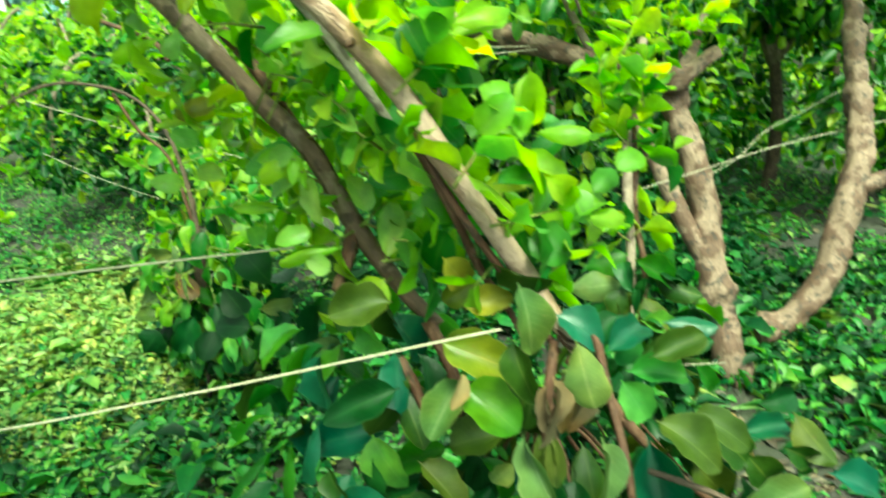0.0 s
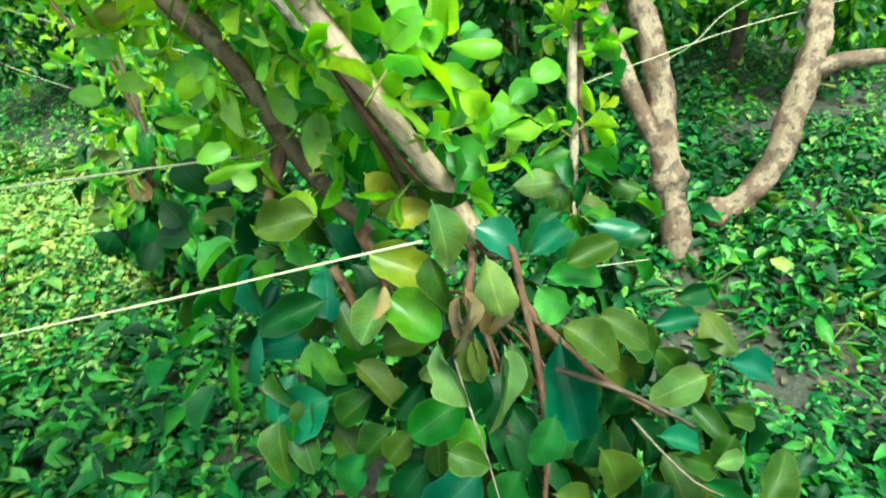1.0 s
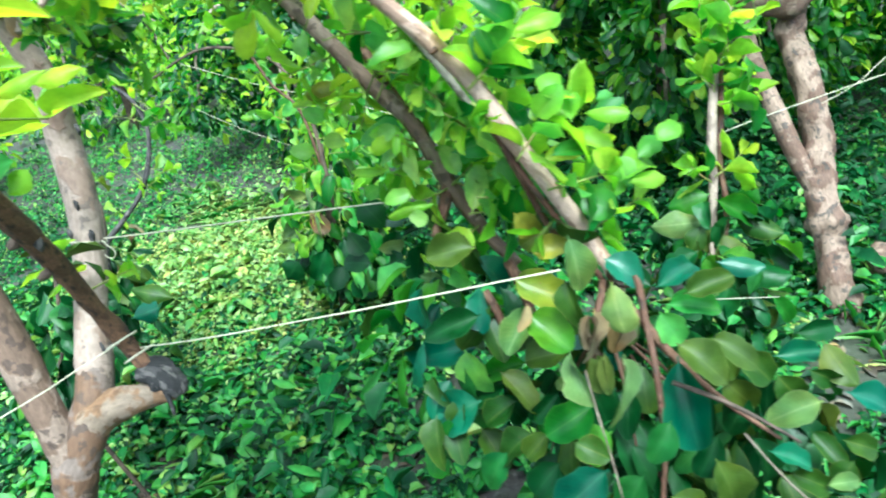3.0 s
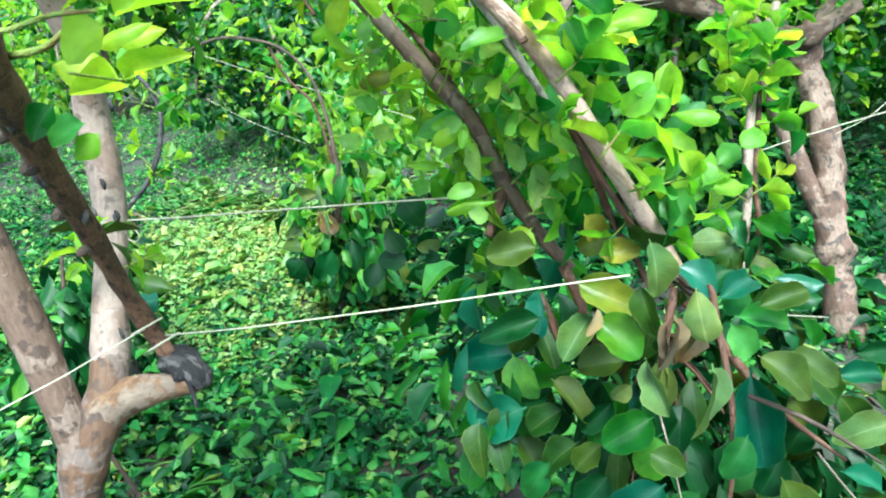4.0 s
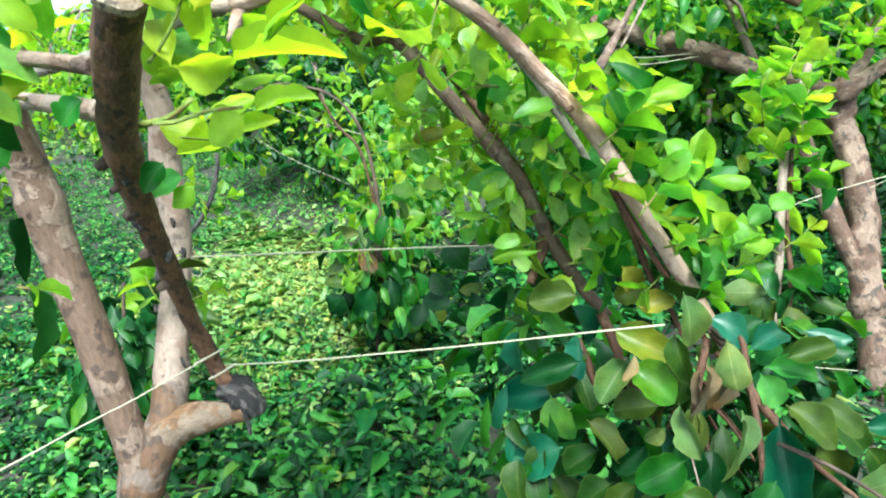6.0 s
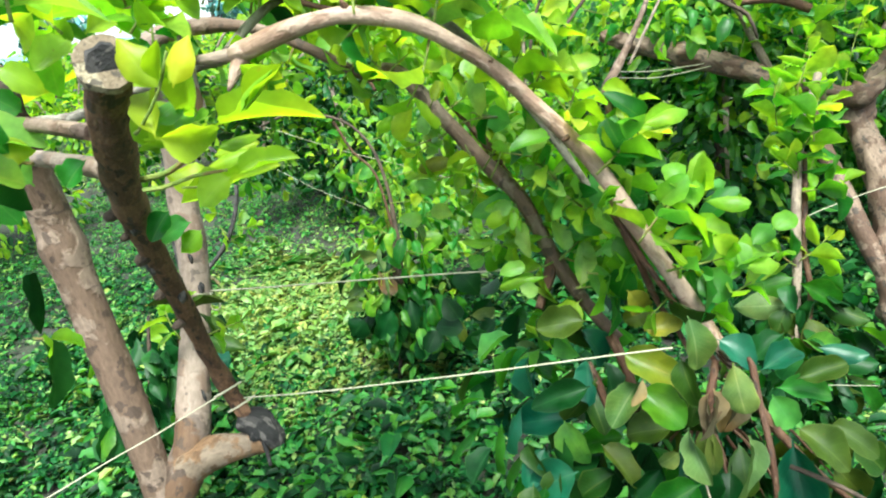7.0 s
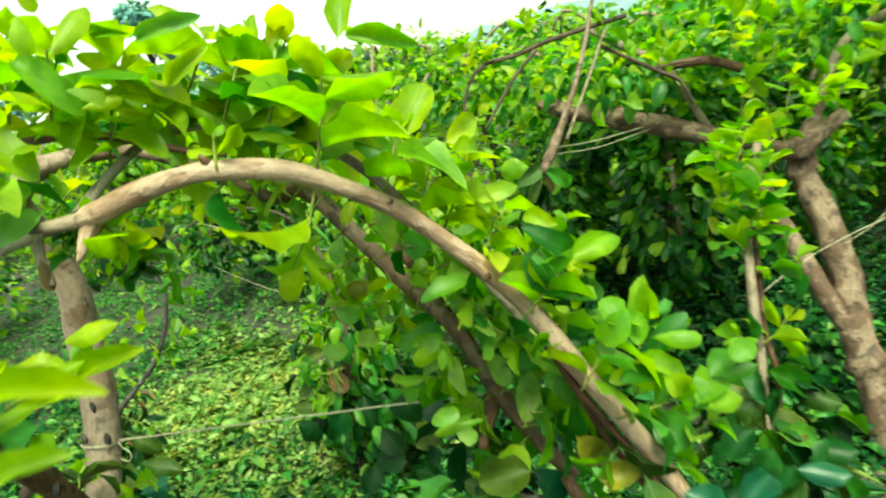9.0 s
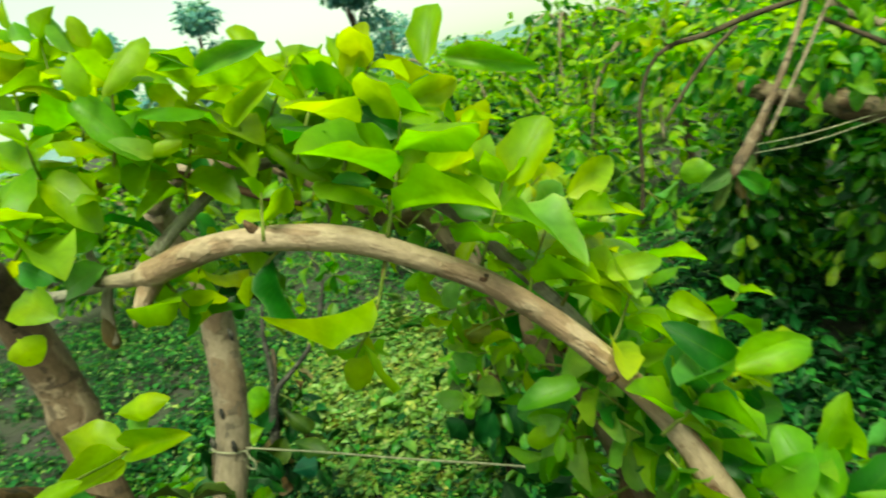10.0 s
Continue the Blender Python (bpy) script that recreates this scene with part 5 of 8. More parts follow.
leaf(tree, (-0.094, 0.757, 0.851), (-0.195, 0.729, 0.821), 0.079, (0.24, -0.80, 0.90), "g", 1)
leaf(tree, (-0.031, 0.760, 0.848), (-0.096, 0.736, 0.819), 0.052, (0.30, -0.43, 0.97), "o", 0)
leaf(tree, (0.129, 0.651, 0.878), (0.073, 0.626, 0.847), 0.063, (0.40, -0.44, 1.21), "m", 1)
leaf(tree, (0.121, 0.620, 0.831), (0.039, 0.579, 0.777), 0.073, (0.24, -0.87, 1.18), "g", 0)
leaf(tree, (0.448, 0.770, 0.950), (0.482, 0.735, 0.889), 0.053, (0.05, -0.46, 0.84), "o", 2)
leaf(tree, (0.381, 0.779, 0.916), (0.462, 0.789, 0.921), 0.039, (-0.08, -0.97, 0.99), "g", 0)
leaf(tree, (0.423, 0.825, 0.927), (0.493, 0.833, 0.930), 0.037, (-0.21, -0.94, 0.50), "d", 0)
leaf(tree, (0.264, 0.696, 1.007), (0.327, 0.674, 0.963), 0.044, (0.13, -0.44, 0.57), "o", 1)
leaf(tree, (0.319, 0.707, 0.979), (0.364, 0.685, 0.940), 0.049, (0.04, -0.83, 0.61), "o", 0)
leaf(tree, (0.461, 0.699, 0.910), (0.536, 0.690, 0.885), 0.049, (-0.46, -0.51, 1.06), "g", 0)
leaf(tree, (0.419, 0.730, 0.928), (0.472, 0.717, 0.899), 0.032, (-0.58, -0.66, 0.55), "o", 1)
leaf(tree, (0.417, 0.651, 0.935), (0.341, 0.635, 0.918), 0.046, (-0.06, -0.83, 1.10), "p", 1)
leaf(tree, (0.334, 0.588, 0.903), (0.395, 0.582, 0.885), 0.033, (0.13, -0.66, 1.22), "g", 0)
leaf(tree, (0.361, 0.590, 0.864), (0.420, 0.579, 0.839), 0.035, (-0.36, -0.93, 1.00), "o", 0)
leaf(tree, (0.408, 0.583, 0.846), (0.459, 0.591, 0.852), 0.024, (-0.60, -0.84, 0.87), "p", 1)
leaf(tree, (0.476, 0.569, 0.779), (0.526, 0.609, 0.834), 0.047, (-0.25, -0.84, 0.66), "o", 1)
leaf(tree, (0.389, 0.573, 0.834), (0.456, 0.550, 0.788), 0.038, (0.00, -0.72, 1.24), "d", 0)
leaf(tree, (0.270, 0.608, 0.868), (0.311, 0.570, 0.801), 0.056, (0.17, -0.73, 0.94), "o", 1)
leaf(tree, (0.205, 0.576, 0.825), (0.267, 0.568, 0.804), 0.039, (-0.04, -0.52, 1.04), "o", 1)
leaf(tree, (0.030, 0.681, 0.846), (-0.016, 0.657, 0.813), 0.042, (0.23, -0.59, 1.17), "o", 0)
leaf(tree, (-0.039, 0.823, 1.004), (-0.144, 0.808, 0.995), 0.045, (0.29, -0.85, 0.85), "o", 1)
leaf(tree, (-0.086, 0.916, 1.064), (-0.158, 0.915, 1.072), 0.060, (0.11, -1.00, 0.91), "o", 0)
leaf(tree, (0.048, 0.862, 1.130), (-0.002, 0.843, 1.106), 0.043, (0.19, -0.86, 0.33), "l", 0)
leaf(tree, (-0.030, 0.896, 1.100), (-0.006, 0.938, 1.163), 0.055, (0.15, -0.84, 0.29), "g", 2)
leaf(tree, (-0.086, 1.027, 1.239), (-0.078, 0.968, 1.146), 0.051, (0.34, -0.83, 0.24), "b", 1)
leaf(tree, (0.084, 0.832, 1.171), (0.138, 0.845, 1.185), 0.046, (0.18, -0.95, 0.68), "m", 0)
leaf(tree, (0.091, 0.757, 1.051), (0.062, 0.723, 1.002), 0.044, (0.03, -0.68, 0.90), "o", 1)
leaf(tree, (0.114, 0.717, 0.985), (0.116, 0.673, 0.915), 0.030, (-0.25, -1.07, 0.94), "p", 4)
leaf(tree, (0.077, 0.710, 0.941), (0.046, 0.695, 0.921), 0.027, (0.47, -0.93, 0.81), "p", 1)
leaf(tree, (0.144, 0.738, 1.052), (0.148, 0.693, 0.979), 0.028, (0.12, -0.94, 0.70), "w", 4)
leaf(tree, (0.126, 0.708, 0.987), (0.126, 0.667, 0.924), 0.025, (-0.06, -0.86, 0.89), "p", 1)
leaf(tree, (0.110, 0.760, 1.016), (0.093, 0.730, 0.972), 0.032, (-0.04, -0.90, 0.94), "o", 1)
leaf(tree, (0.041, 0.774, 1.010), (0.024, 0.752, 0.978), 0.035, (-0.16, -0.76, 0.90), "w", 1)
leaf(tree, (-0.009, 0.797, 0.903), (-0.114, 0.780, 0.889), 0.045, (0.11, -0.95, 0.99), "m", 1)
leaf(tree, (-0.052, 0.800, 0.858), (-0.142, 0.778, 0.834), 0.056, (0.09, -0.95, 0.79), "d", 1)
leaf(tree, (0.049, 0.726, 0.895), (-0.002, 0.694, 0.851), 0.037, (0.31, -1.00, 0.76), "d", 0)
leaf(tree, (0.100, 0.721, 0.919), (0.129, 0.680, 0.849), 0.050, (-0.04, -0.50, 0.84), "d", 1)
leaf(tree, (0.043, 0.672, 0.792), (-0.009, 0.639, 0.747), 0.056, (-0.02, -0.91, 0.96), "d", 0)
leaf(tree, (-0.006, 0.733, 0.801), (-0.085, 0.702, 0.763), 0.054, (0.01, -0.46, 1.11), "o", 1)
leaf(tree, (-0.055, 0.727, 0.760), (-0.111, 0.687, 0.705), 0.055, (0.03, -0.80, 1.11), "d", 1)
leaf(tree, (0.174, 0.634, 0.808), (0.124, 0.590, 0.746), 0.057, (-0.22, -0.77, 1.15), "d", 1)
leaf(tree, (0.294, 0.702, 0.937), (0.345, 0.675, 0.888), 0.047, (-0.30, -0.85, 0.81), "o", 1)
leaf(tree, (0.334, 0.706, 0.901), (0.293, 0.671, 0.852), 0.045, (-0.19, -0.78, 1.13), "d", 1)
leaf(tree, (0.378, 0.740, 0.911), (0.416, 0.716, 0.868), 0.046, (-0.45, -1.08, 1.11), "o", 1)
leaf(tree, (0.281, 0.642, 0.882), (0.248, 0.605, 0.827), 0.043, (0.18, -0.34, 0.89), "d", 0)
leaf(tree, (0.328, 0.658, 0.864), (0.371, 0.623, 0.803), 0.044, (0.15, -0.37, 0.76), "d", 1)
leaf(tree, (0.366, 0.597, 0.800), (0.319, 0.572, 0.766), 0.043, (0.01, -0.37, 1.08), "d", 1)
leaf(tree, (0.455, 0.677, 0.840), (0.509, 0.671, 0.822), 0.037, (-0.28, -0.81, 0.79), "o", 0)
leaf(tree, (0.463, 0.647, 0.828), (0.431, 0.621, 0.792), 0.040, (-0.46, -0.94, 0.98), "o", 1)
leaf(tree, (0.246, 0.574, 0.798), (0.199, 0.541, 0.752), 0.053, (-0.18, -0.38, 0.73), "d", 0)
leaf(tree, (0.303, 0.565, 0.775), (0.345, 0.535, 0.723), 0.053, (0.14, -0.43, 1.27), "d", 0)
leaf(tree, (0.078, 0.588, 0.749), (0.013, 0.553, 0.701), 0.073, (0.43, -0.29, 1.05), "m", 0)
leaf(tree, (0.403, 0.562, 0.777), (0.444, 0.533, 0.725), 0.053, (-0.58, -0.38, 0.80), "d", 0)
leaf(tree, (0.156, 0.579, 0.761), (0.183, 0.539, 0.694), 0.063, (-0.12, -0.46, 1.04), "d", 0)
leaf(tree, (-0.185, 0.931, 0.950), (-0.230, 0.899, 0.906), 0.043, (0.29, -0.48, 0.78), "g", 0)
leaf(tree, (-0.226, 0.959, 1.000), (-0.176, 0.947, 0.975), 0.034, (0.23, -0.99, 0.88), "p", 1)
leaf(tree, (-0.310, 1.140, 1.016), (-0.351, 1.106, 0.969), 0.049, (0.37, -0.64, 0.50), "d", 1)
leaf(tree, (-0.345, 1.051, 0.974), (-0.295, 1.035, 0.942), 0.043, (0.19, -0.78, 0.83), "d", 0)
leaf(tree, (-0.287, 1.067, 0.992), (-0.330, 1.052, 0.973), 0.045, (0.16, -0.62, 0.87), "d", 1)
leaf(tree, (-0.216, 1.046, 1.043), (-0.249, 1.013, 0.995), 0.041, (0.56, -0.62, 0.31), "d", 1)
leaf(tree, (0.012, 0.899, 1.155), (0.022, 0.873, 1.113), 0.051, (0.27, -0.65, 0.32), "o", 0)
leaf(tree, (0.065, 0.899, 1.186), (0.026, 0.907, 1.203), 0.037, (-0.01, -1.09, 0.55), "m", 1)
leaf(tree, (-0.152, 0.977, 1.113), (-0.246, 0.987, 1.141), 0.023, (0.30, -0.89, 0.71), "y", 0)
leaf(tree, (-0.037, 0.953, 1.117), (-0.070, 0.976, 1.156), 0.046, (-0.12, -1.22, 0.34), "b", 1)
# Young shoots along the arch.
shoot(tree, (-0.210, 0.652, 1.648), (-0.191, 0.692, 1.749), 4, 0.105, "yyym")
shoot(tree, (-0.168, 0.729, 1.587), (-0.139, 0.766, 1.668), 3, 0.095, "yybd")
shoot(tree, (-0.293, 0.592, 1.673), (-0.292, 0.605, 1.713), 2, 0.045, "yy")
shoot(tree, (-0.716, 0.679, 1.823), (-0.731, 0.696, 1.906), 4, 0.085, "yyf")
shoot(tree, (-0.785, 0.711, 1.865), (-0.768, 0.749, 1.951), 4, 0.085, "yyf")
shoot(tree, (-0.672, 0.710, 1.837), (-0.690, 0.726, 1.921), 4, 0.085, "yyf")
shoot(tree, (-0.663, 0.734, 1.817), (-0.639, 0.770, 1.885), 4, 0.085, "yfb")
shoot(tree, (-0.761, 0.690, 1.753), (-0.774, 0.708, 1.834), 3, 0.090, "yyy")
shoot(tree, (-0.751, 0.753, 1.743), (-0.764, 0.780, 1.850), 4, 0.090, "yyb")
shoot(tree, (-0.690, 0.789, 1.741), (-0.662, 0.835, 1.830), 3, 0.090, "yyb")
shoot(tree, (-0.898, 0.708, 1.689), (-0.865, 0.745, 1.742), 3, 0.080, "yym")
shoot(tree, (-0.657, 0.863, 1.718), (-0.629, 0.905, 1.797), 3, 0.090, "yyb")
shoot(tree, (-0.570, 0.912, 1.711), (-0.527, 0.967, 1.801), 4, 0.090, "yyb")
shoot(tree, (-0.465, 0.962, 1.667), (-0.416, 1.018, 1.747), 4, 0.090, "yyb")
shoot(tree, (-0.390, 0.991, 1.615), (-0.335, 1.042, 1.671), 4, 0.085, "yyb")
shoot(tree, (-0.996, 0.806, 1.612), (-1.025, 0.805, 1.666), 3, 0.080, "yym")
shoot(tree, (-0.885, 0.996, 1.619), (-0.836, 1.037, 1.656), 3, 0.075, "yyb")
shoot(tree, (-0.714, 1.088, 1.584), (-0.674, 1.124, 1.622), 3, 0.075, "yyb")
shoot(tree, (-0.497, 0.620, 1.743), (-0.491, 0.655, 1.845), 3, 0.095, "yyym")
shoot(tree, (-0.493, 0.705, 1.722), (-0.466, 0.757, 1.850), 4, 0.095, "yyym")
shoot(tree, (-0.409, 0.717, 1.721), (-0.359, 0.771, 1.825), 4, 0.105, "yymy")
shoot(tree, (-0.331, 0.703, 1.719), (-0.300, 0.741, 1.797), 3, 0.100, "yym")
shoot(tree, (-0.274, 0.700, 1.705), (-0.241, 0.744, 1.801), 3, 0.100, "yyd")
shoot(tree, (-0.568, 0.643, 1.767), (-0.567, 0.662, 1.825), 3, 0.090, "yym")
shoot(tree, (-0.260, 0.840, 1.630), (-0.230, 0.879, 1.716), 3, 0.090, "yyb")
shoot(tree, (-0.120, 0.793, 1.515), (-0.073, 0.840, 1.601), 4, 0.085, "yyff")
shoot(tree, (-0.626, 0.776, 1.726), (-0.604, 0.808, 1.798), 3, 0.080, "ybm")
shoot(tree, (-0.598, 0.890, 1.694), (-0.581, 0.920, 1.769), 3, 0.080, "ymd")
shoot(tree, (-0.467, 0.938, 1.678), (-0.453, 0.963, 1.737), 3, 0.080, "ymd")
shoot(tree, (-0.374, 0.915, 1.660), (-0.307, 0.963, 1.726), 3, 0.080, "ym")
shoot(tree, (-0.669, 0.684, 1.669), (-0.669, 0.703, 1.729), 2, 0.090, "ym")
shoot(tree, (-0.648, 0.780, 1.592), (-0.601, 0.805, 1.610), 3, 0.060, "mby")
shoot(tree, (-0.774, 1.039, 1.504), (-0.808, 1.012, 1.463), 3, 0.060, "mod")
shoot(tree, (0.030, 0.714, 1.305), (0.092, 0.760, 1.372), 4, 0.075, "yyyb")
shoot(tree, (-0.025, 0.735, 1.406), (0.037, 0.776, 1.461), 4, 0.075, "yyyb")
shoot(tree, (0.067, 0.719, 1.257), (0.155, 0.750, 1.263), 3, 0.070, "yfb")
shoot(tree, (-0.081, 0.771, 1.461), (-0.049, 0.807, 1.528), 3, 0.075, "yyb")
shoot(tree, (-0.145, 0.764, 1.528), (-0.117, 0.805, 1.610), 3, 0.080, "yyb")
shoot(tree, (-0.022, 0.730, 1.390), (0.001, 0.727, 1.363), 2, 0.040, "yb")
shoot(tree, (-0.296, 0.620, 1.662), (-0.326, 0.599, 1.633), 2, 0.060, "my")
shoot(tree, (-0.220, 0.654, 1.628), (-0.252, 0.614, 1.550), 2, 0.085, "ym")
shoot(tree, (-0.485, 0.619, 1.648), (-0.443, 0.615, 1.601), 3, 0.060, "yy")
shoot(tree, (-0.475, 0.677, 1.644), (-0.494, 0.649, 1.586), 3, 0.070, "yym")
shoot(tree, (-0.507, 0.300, 1.711), (-0.515, 0.316, 1.760), 3, 0.090, "ybm")
shoot(tree, (-0.511, 0.272, 1.585), (-0.539, 0.266, 1.592), 2, 0.070, "dmb")
shoot(tree, (-0.630, 0.480, 1.704), (-0.662, 0.482, 1.735), 3, 0.090, "yym")
shoot(tree, (-0.588, 0.546, 1.693), (-0.565, 0.568, 1.731), 3, 0.080, "yym")
shoot(tree, (-0.635, 0.299, 1.382), (-0.616, 0.304, 1.379), 2, 0.070, "dd")
shoot(tree, (-0.953, 0.858, 1.069), (-0.986, 0.874, 1.139), 3, 0.060, "yyo")
shoot(tree, (-0.911, 0.870, 1.063), (-0.826, 0.906, 1.085), 3, 0.060, "yyo")
shoot(tree, (-0.837, 0.767, 1.171), (-0.836, 0.780, 1.202), 2, 0.060, "yo")
shoot(tree, (0.107, 0.743, 1.169), (0.191, 0.785, 1.205), 3, 0.075, "ymy")
shoot(tree, (0.085, 0.775, 1.212), (0.041, 0.744, 1.170), 2, 0.080, "dbo")
shoot(tree, (-0.420, 1.056, 1.562), (-0.395, 1.089, 1.626), 3, 0.070, "yff")
shoot(tree, (-0.332, 1.027, 1.469), (-0.267, 1.063, 1.505), 3, 0.070, "yff")
shoot(tree, (-0.257, 0.997, 1.385), (-0.183, 1.029, 1.404), 3, 0.068, "yyy")
shoot(tree, (-0.257, 0.997, 1.385), (-0.282, 0.955, 1.297), 3, 0.068, "yyy")
shoot(tree, (-0.192, 0.961, 1.323), (-0.109, 0.999, 1.349), 3, 0.080, "yyf")
shoot(tree, (-0.156, 0.958, 1.254), (-0.229, 0.923, 1.225), 3, 0.075, "yyf")
shoot(tree, (-0.120, 0.925, 1.196), (-0.197, 0.893, 1.179), 2, 0.070, "yy")
shoot(tree, (-0.110, 0.889, 1.211), (-0.040, 0.931, 1.257), 3, 0.085, "bff")
shoot(tree, (-0.080, 0.851, 1.172), (0.006, 0.878, 1.168), 3, 0.090, "bfb")
shoot(tree, (-0.076, 0.892, 1.130), (-0.148, 0.850, 1.083), 3, 0.085, "obo")
shoot(tree, (-0.406, 1.075, 1.541), (-0.484, 1.038, 1.511), 3, 0.070, "yff")
shoot(tree, (-0.318, 1.042, 1.436), (-0.395, 1.000, 1.396), 3, 0.070, "yff")
shoot(tree, (-0.482, 1.054, 1.609), (-0.528, 1.017, 1.553), 3, 0.070, "yff")
shoot(tree, (-0.525, 1.042, 1.615), (-0.479, 1.083, 1.681), 3, 0.072, "yyf")
shoot(tree, (-0.660, 1.118, 1.637), (-0.687, 1.080, 1.562), 3, 0.070, "yff")
shoot(tree, (-0.340, 1.036, 1.427), (-0.420, 1.007, 1.411), 3, 0.075, "yff")
shoot(tree, (-0.279, 1.019, 1.360), (-0.349, 0.995, 1.349), 3, 0.075, "yyy")
shoot(tree, (-0.200, 0.971, 1.337), (-0.113, 0.999, 1.346), 3, 0.075, "yyy")
shoot(tree, (-0.174, 0.976, 1.263), (-0.244, 0.970, 1.289), 3, 0.072, "yyy")
shoot(tree, (-0.239, 1.016, 1.447), (-0.182, 1.038, 1.460), 3, 0.090, "yyf")
shoot(tree, (-0.150, 0.933, 1.235), (-0.064, 0.961, 1.244), 3, 0.075, "yyf")
shoot(tree, (-0.109, 0.900, 1.214), (-0.033, 0.903, 1.181), 3, 0.075, "yyf")
shoot(tree, (-0.129, 0.947, 1.320), (-0.073, 0.986, 1.366), 3, 0.075, "yyy")
shoot(tree, (-0.073, 0.999, 1.439), (-0.119, 1.018, 1.503), 4, 0.090, "yyf")
shoot(tree, (0.091, 0.863, 1.195), (0.144, 0.903, 1.246), 3, 0.072, "yff")
shoot(tree, (-0.178, 1.060, 1.388), (-0.239, 1.070, 1.440), 3, 0.075, "yyy")
shoot(tree, (-0.069, 0.915, 1.407), (-0.017, 0.938, 1.426), 3, 0.080, "ffy")
shoot(tree, (-0.090, 0.948, 1.347), (-0.035, 0.977, 1.375), 3, 0.072, "yy")
shoot(tree, (-0.198, 1.042, 1.362), (-0.148, 1.080, 1.413), 3, 0.072, "yy")
shoot(tree, (-0.290, 1.103, 1.418), (-0.249, 1.141, 1.472), 3, 0.072, "yy")
shoot(tree, (-0.058, 0.830, 1.210), (0.012, 0.842, 1.195), 3, 0.080, "fyy")
shoot(tree, (-0.015, 0.829, 1.345), (-0.056, 0.809, 1.326), 3, 0.070, "fyf")
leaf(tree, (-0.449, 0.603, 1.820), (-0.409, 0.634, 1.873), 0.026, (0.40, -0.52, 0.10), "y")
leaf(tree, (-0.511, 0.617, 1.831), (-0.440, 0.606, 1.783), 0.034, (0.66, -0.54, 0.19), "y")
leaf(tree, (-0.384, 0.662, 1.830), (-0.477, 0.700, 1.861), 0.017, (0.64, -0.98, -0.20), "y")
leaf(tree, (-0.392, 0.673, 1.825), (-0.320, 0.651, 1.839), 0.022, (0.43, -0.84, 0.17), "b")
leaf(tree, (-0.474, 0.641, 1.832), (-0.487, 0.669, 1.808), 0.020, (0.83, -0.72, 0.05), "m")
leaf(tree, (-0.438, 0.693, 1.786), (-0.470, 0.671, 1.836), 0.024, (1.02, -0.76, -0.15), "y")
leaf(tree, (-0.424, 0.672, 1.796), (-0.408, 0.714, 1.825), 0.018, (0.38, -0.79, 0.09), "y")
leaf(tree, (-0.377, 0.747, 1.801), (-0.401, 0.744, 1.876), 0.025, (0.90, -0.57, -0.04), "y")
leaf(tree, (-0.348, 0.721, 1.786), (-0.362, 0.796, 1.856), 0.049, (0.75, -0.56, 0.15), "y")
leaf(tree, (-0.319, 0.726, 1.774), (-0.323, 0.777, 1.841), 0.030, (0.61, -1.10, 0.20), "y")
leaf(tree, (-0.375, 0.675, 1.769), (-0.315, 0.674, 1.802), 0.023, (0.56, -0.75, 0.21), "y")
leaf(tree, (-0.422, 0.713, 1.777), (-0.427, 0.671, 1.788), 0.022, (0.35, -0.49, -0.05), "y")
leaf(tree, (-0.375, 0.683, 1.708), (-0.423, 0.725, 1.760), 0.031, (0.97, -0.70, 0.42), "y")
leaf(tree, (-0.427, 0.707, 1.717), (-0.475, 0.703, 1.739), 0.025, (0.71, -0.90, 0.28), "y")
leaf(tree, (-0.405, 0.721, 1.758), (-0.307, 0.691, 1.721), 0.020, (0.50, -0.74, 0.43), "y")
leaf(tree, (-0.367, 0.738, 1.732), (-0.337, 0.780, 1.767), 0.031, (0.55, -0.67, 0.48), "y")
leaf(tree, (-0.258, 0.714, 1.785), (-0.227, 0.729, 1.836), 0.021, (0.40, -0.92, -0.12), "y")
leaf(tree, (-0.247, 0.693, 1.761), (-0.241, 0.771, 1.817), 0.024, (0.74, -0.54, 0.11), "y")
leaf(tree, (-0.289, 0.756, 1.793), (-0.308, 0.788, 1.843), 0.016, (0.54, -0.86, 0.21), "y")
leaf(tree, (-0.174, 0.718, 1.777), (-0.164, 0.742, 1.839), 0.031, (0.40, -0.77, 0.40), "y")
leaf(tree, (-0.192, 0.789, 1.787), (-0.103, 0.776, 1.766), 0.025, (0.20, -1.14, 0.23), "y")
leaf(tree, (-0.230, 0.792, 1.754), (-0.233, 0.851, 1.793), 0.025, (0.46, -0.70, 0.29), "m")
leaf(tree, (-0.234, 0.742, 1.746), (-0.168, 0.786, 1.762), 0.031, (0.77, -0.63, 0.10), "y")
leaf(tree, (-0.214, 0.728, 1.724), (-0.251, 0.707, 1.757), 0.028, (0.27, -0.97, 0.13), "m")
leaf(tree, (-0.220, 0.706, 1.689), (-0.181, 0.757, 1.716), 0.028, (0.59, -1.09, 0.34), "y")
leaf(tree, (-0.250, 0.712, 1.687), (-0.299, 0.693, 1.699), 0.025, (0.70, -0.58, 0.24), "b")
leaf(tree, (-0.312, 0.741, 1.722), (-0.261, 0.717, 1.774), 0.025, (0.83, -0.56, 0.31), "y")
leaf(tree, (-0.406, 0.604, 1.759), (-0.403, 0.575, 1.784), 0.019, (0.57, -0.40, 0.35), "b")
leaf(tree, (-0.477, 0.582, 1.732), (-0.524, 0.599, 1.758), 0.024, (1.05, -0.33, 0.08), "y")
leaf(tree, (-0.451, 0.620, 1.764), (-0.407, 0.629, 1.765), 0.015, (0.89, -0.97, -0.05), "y")
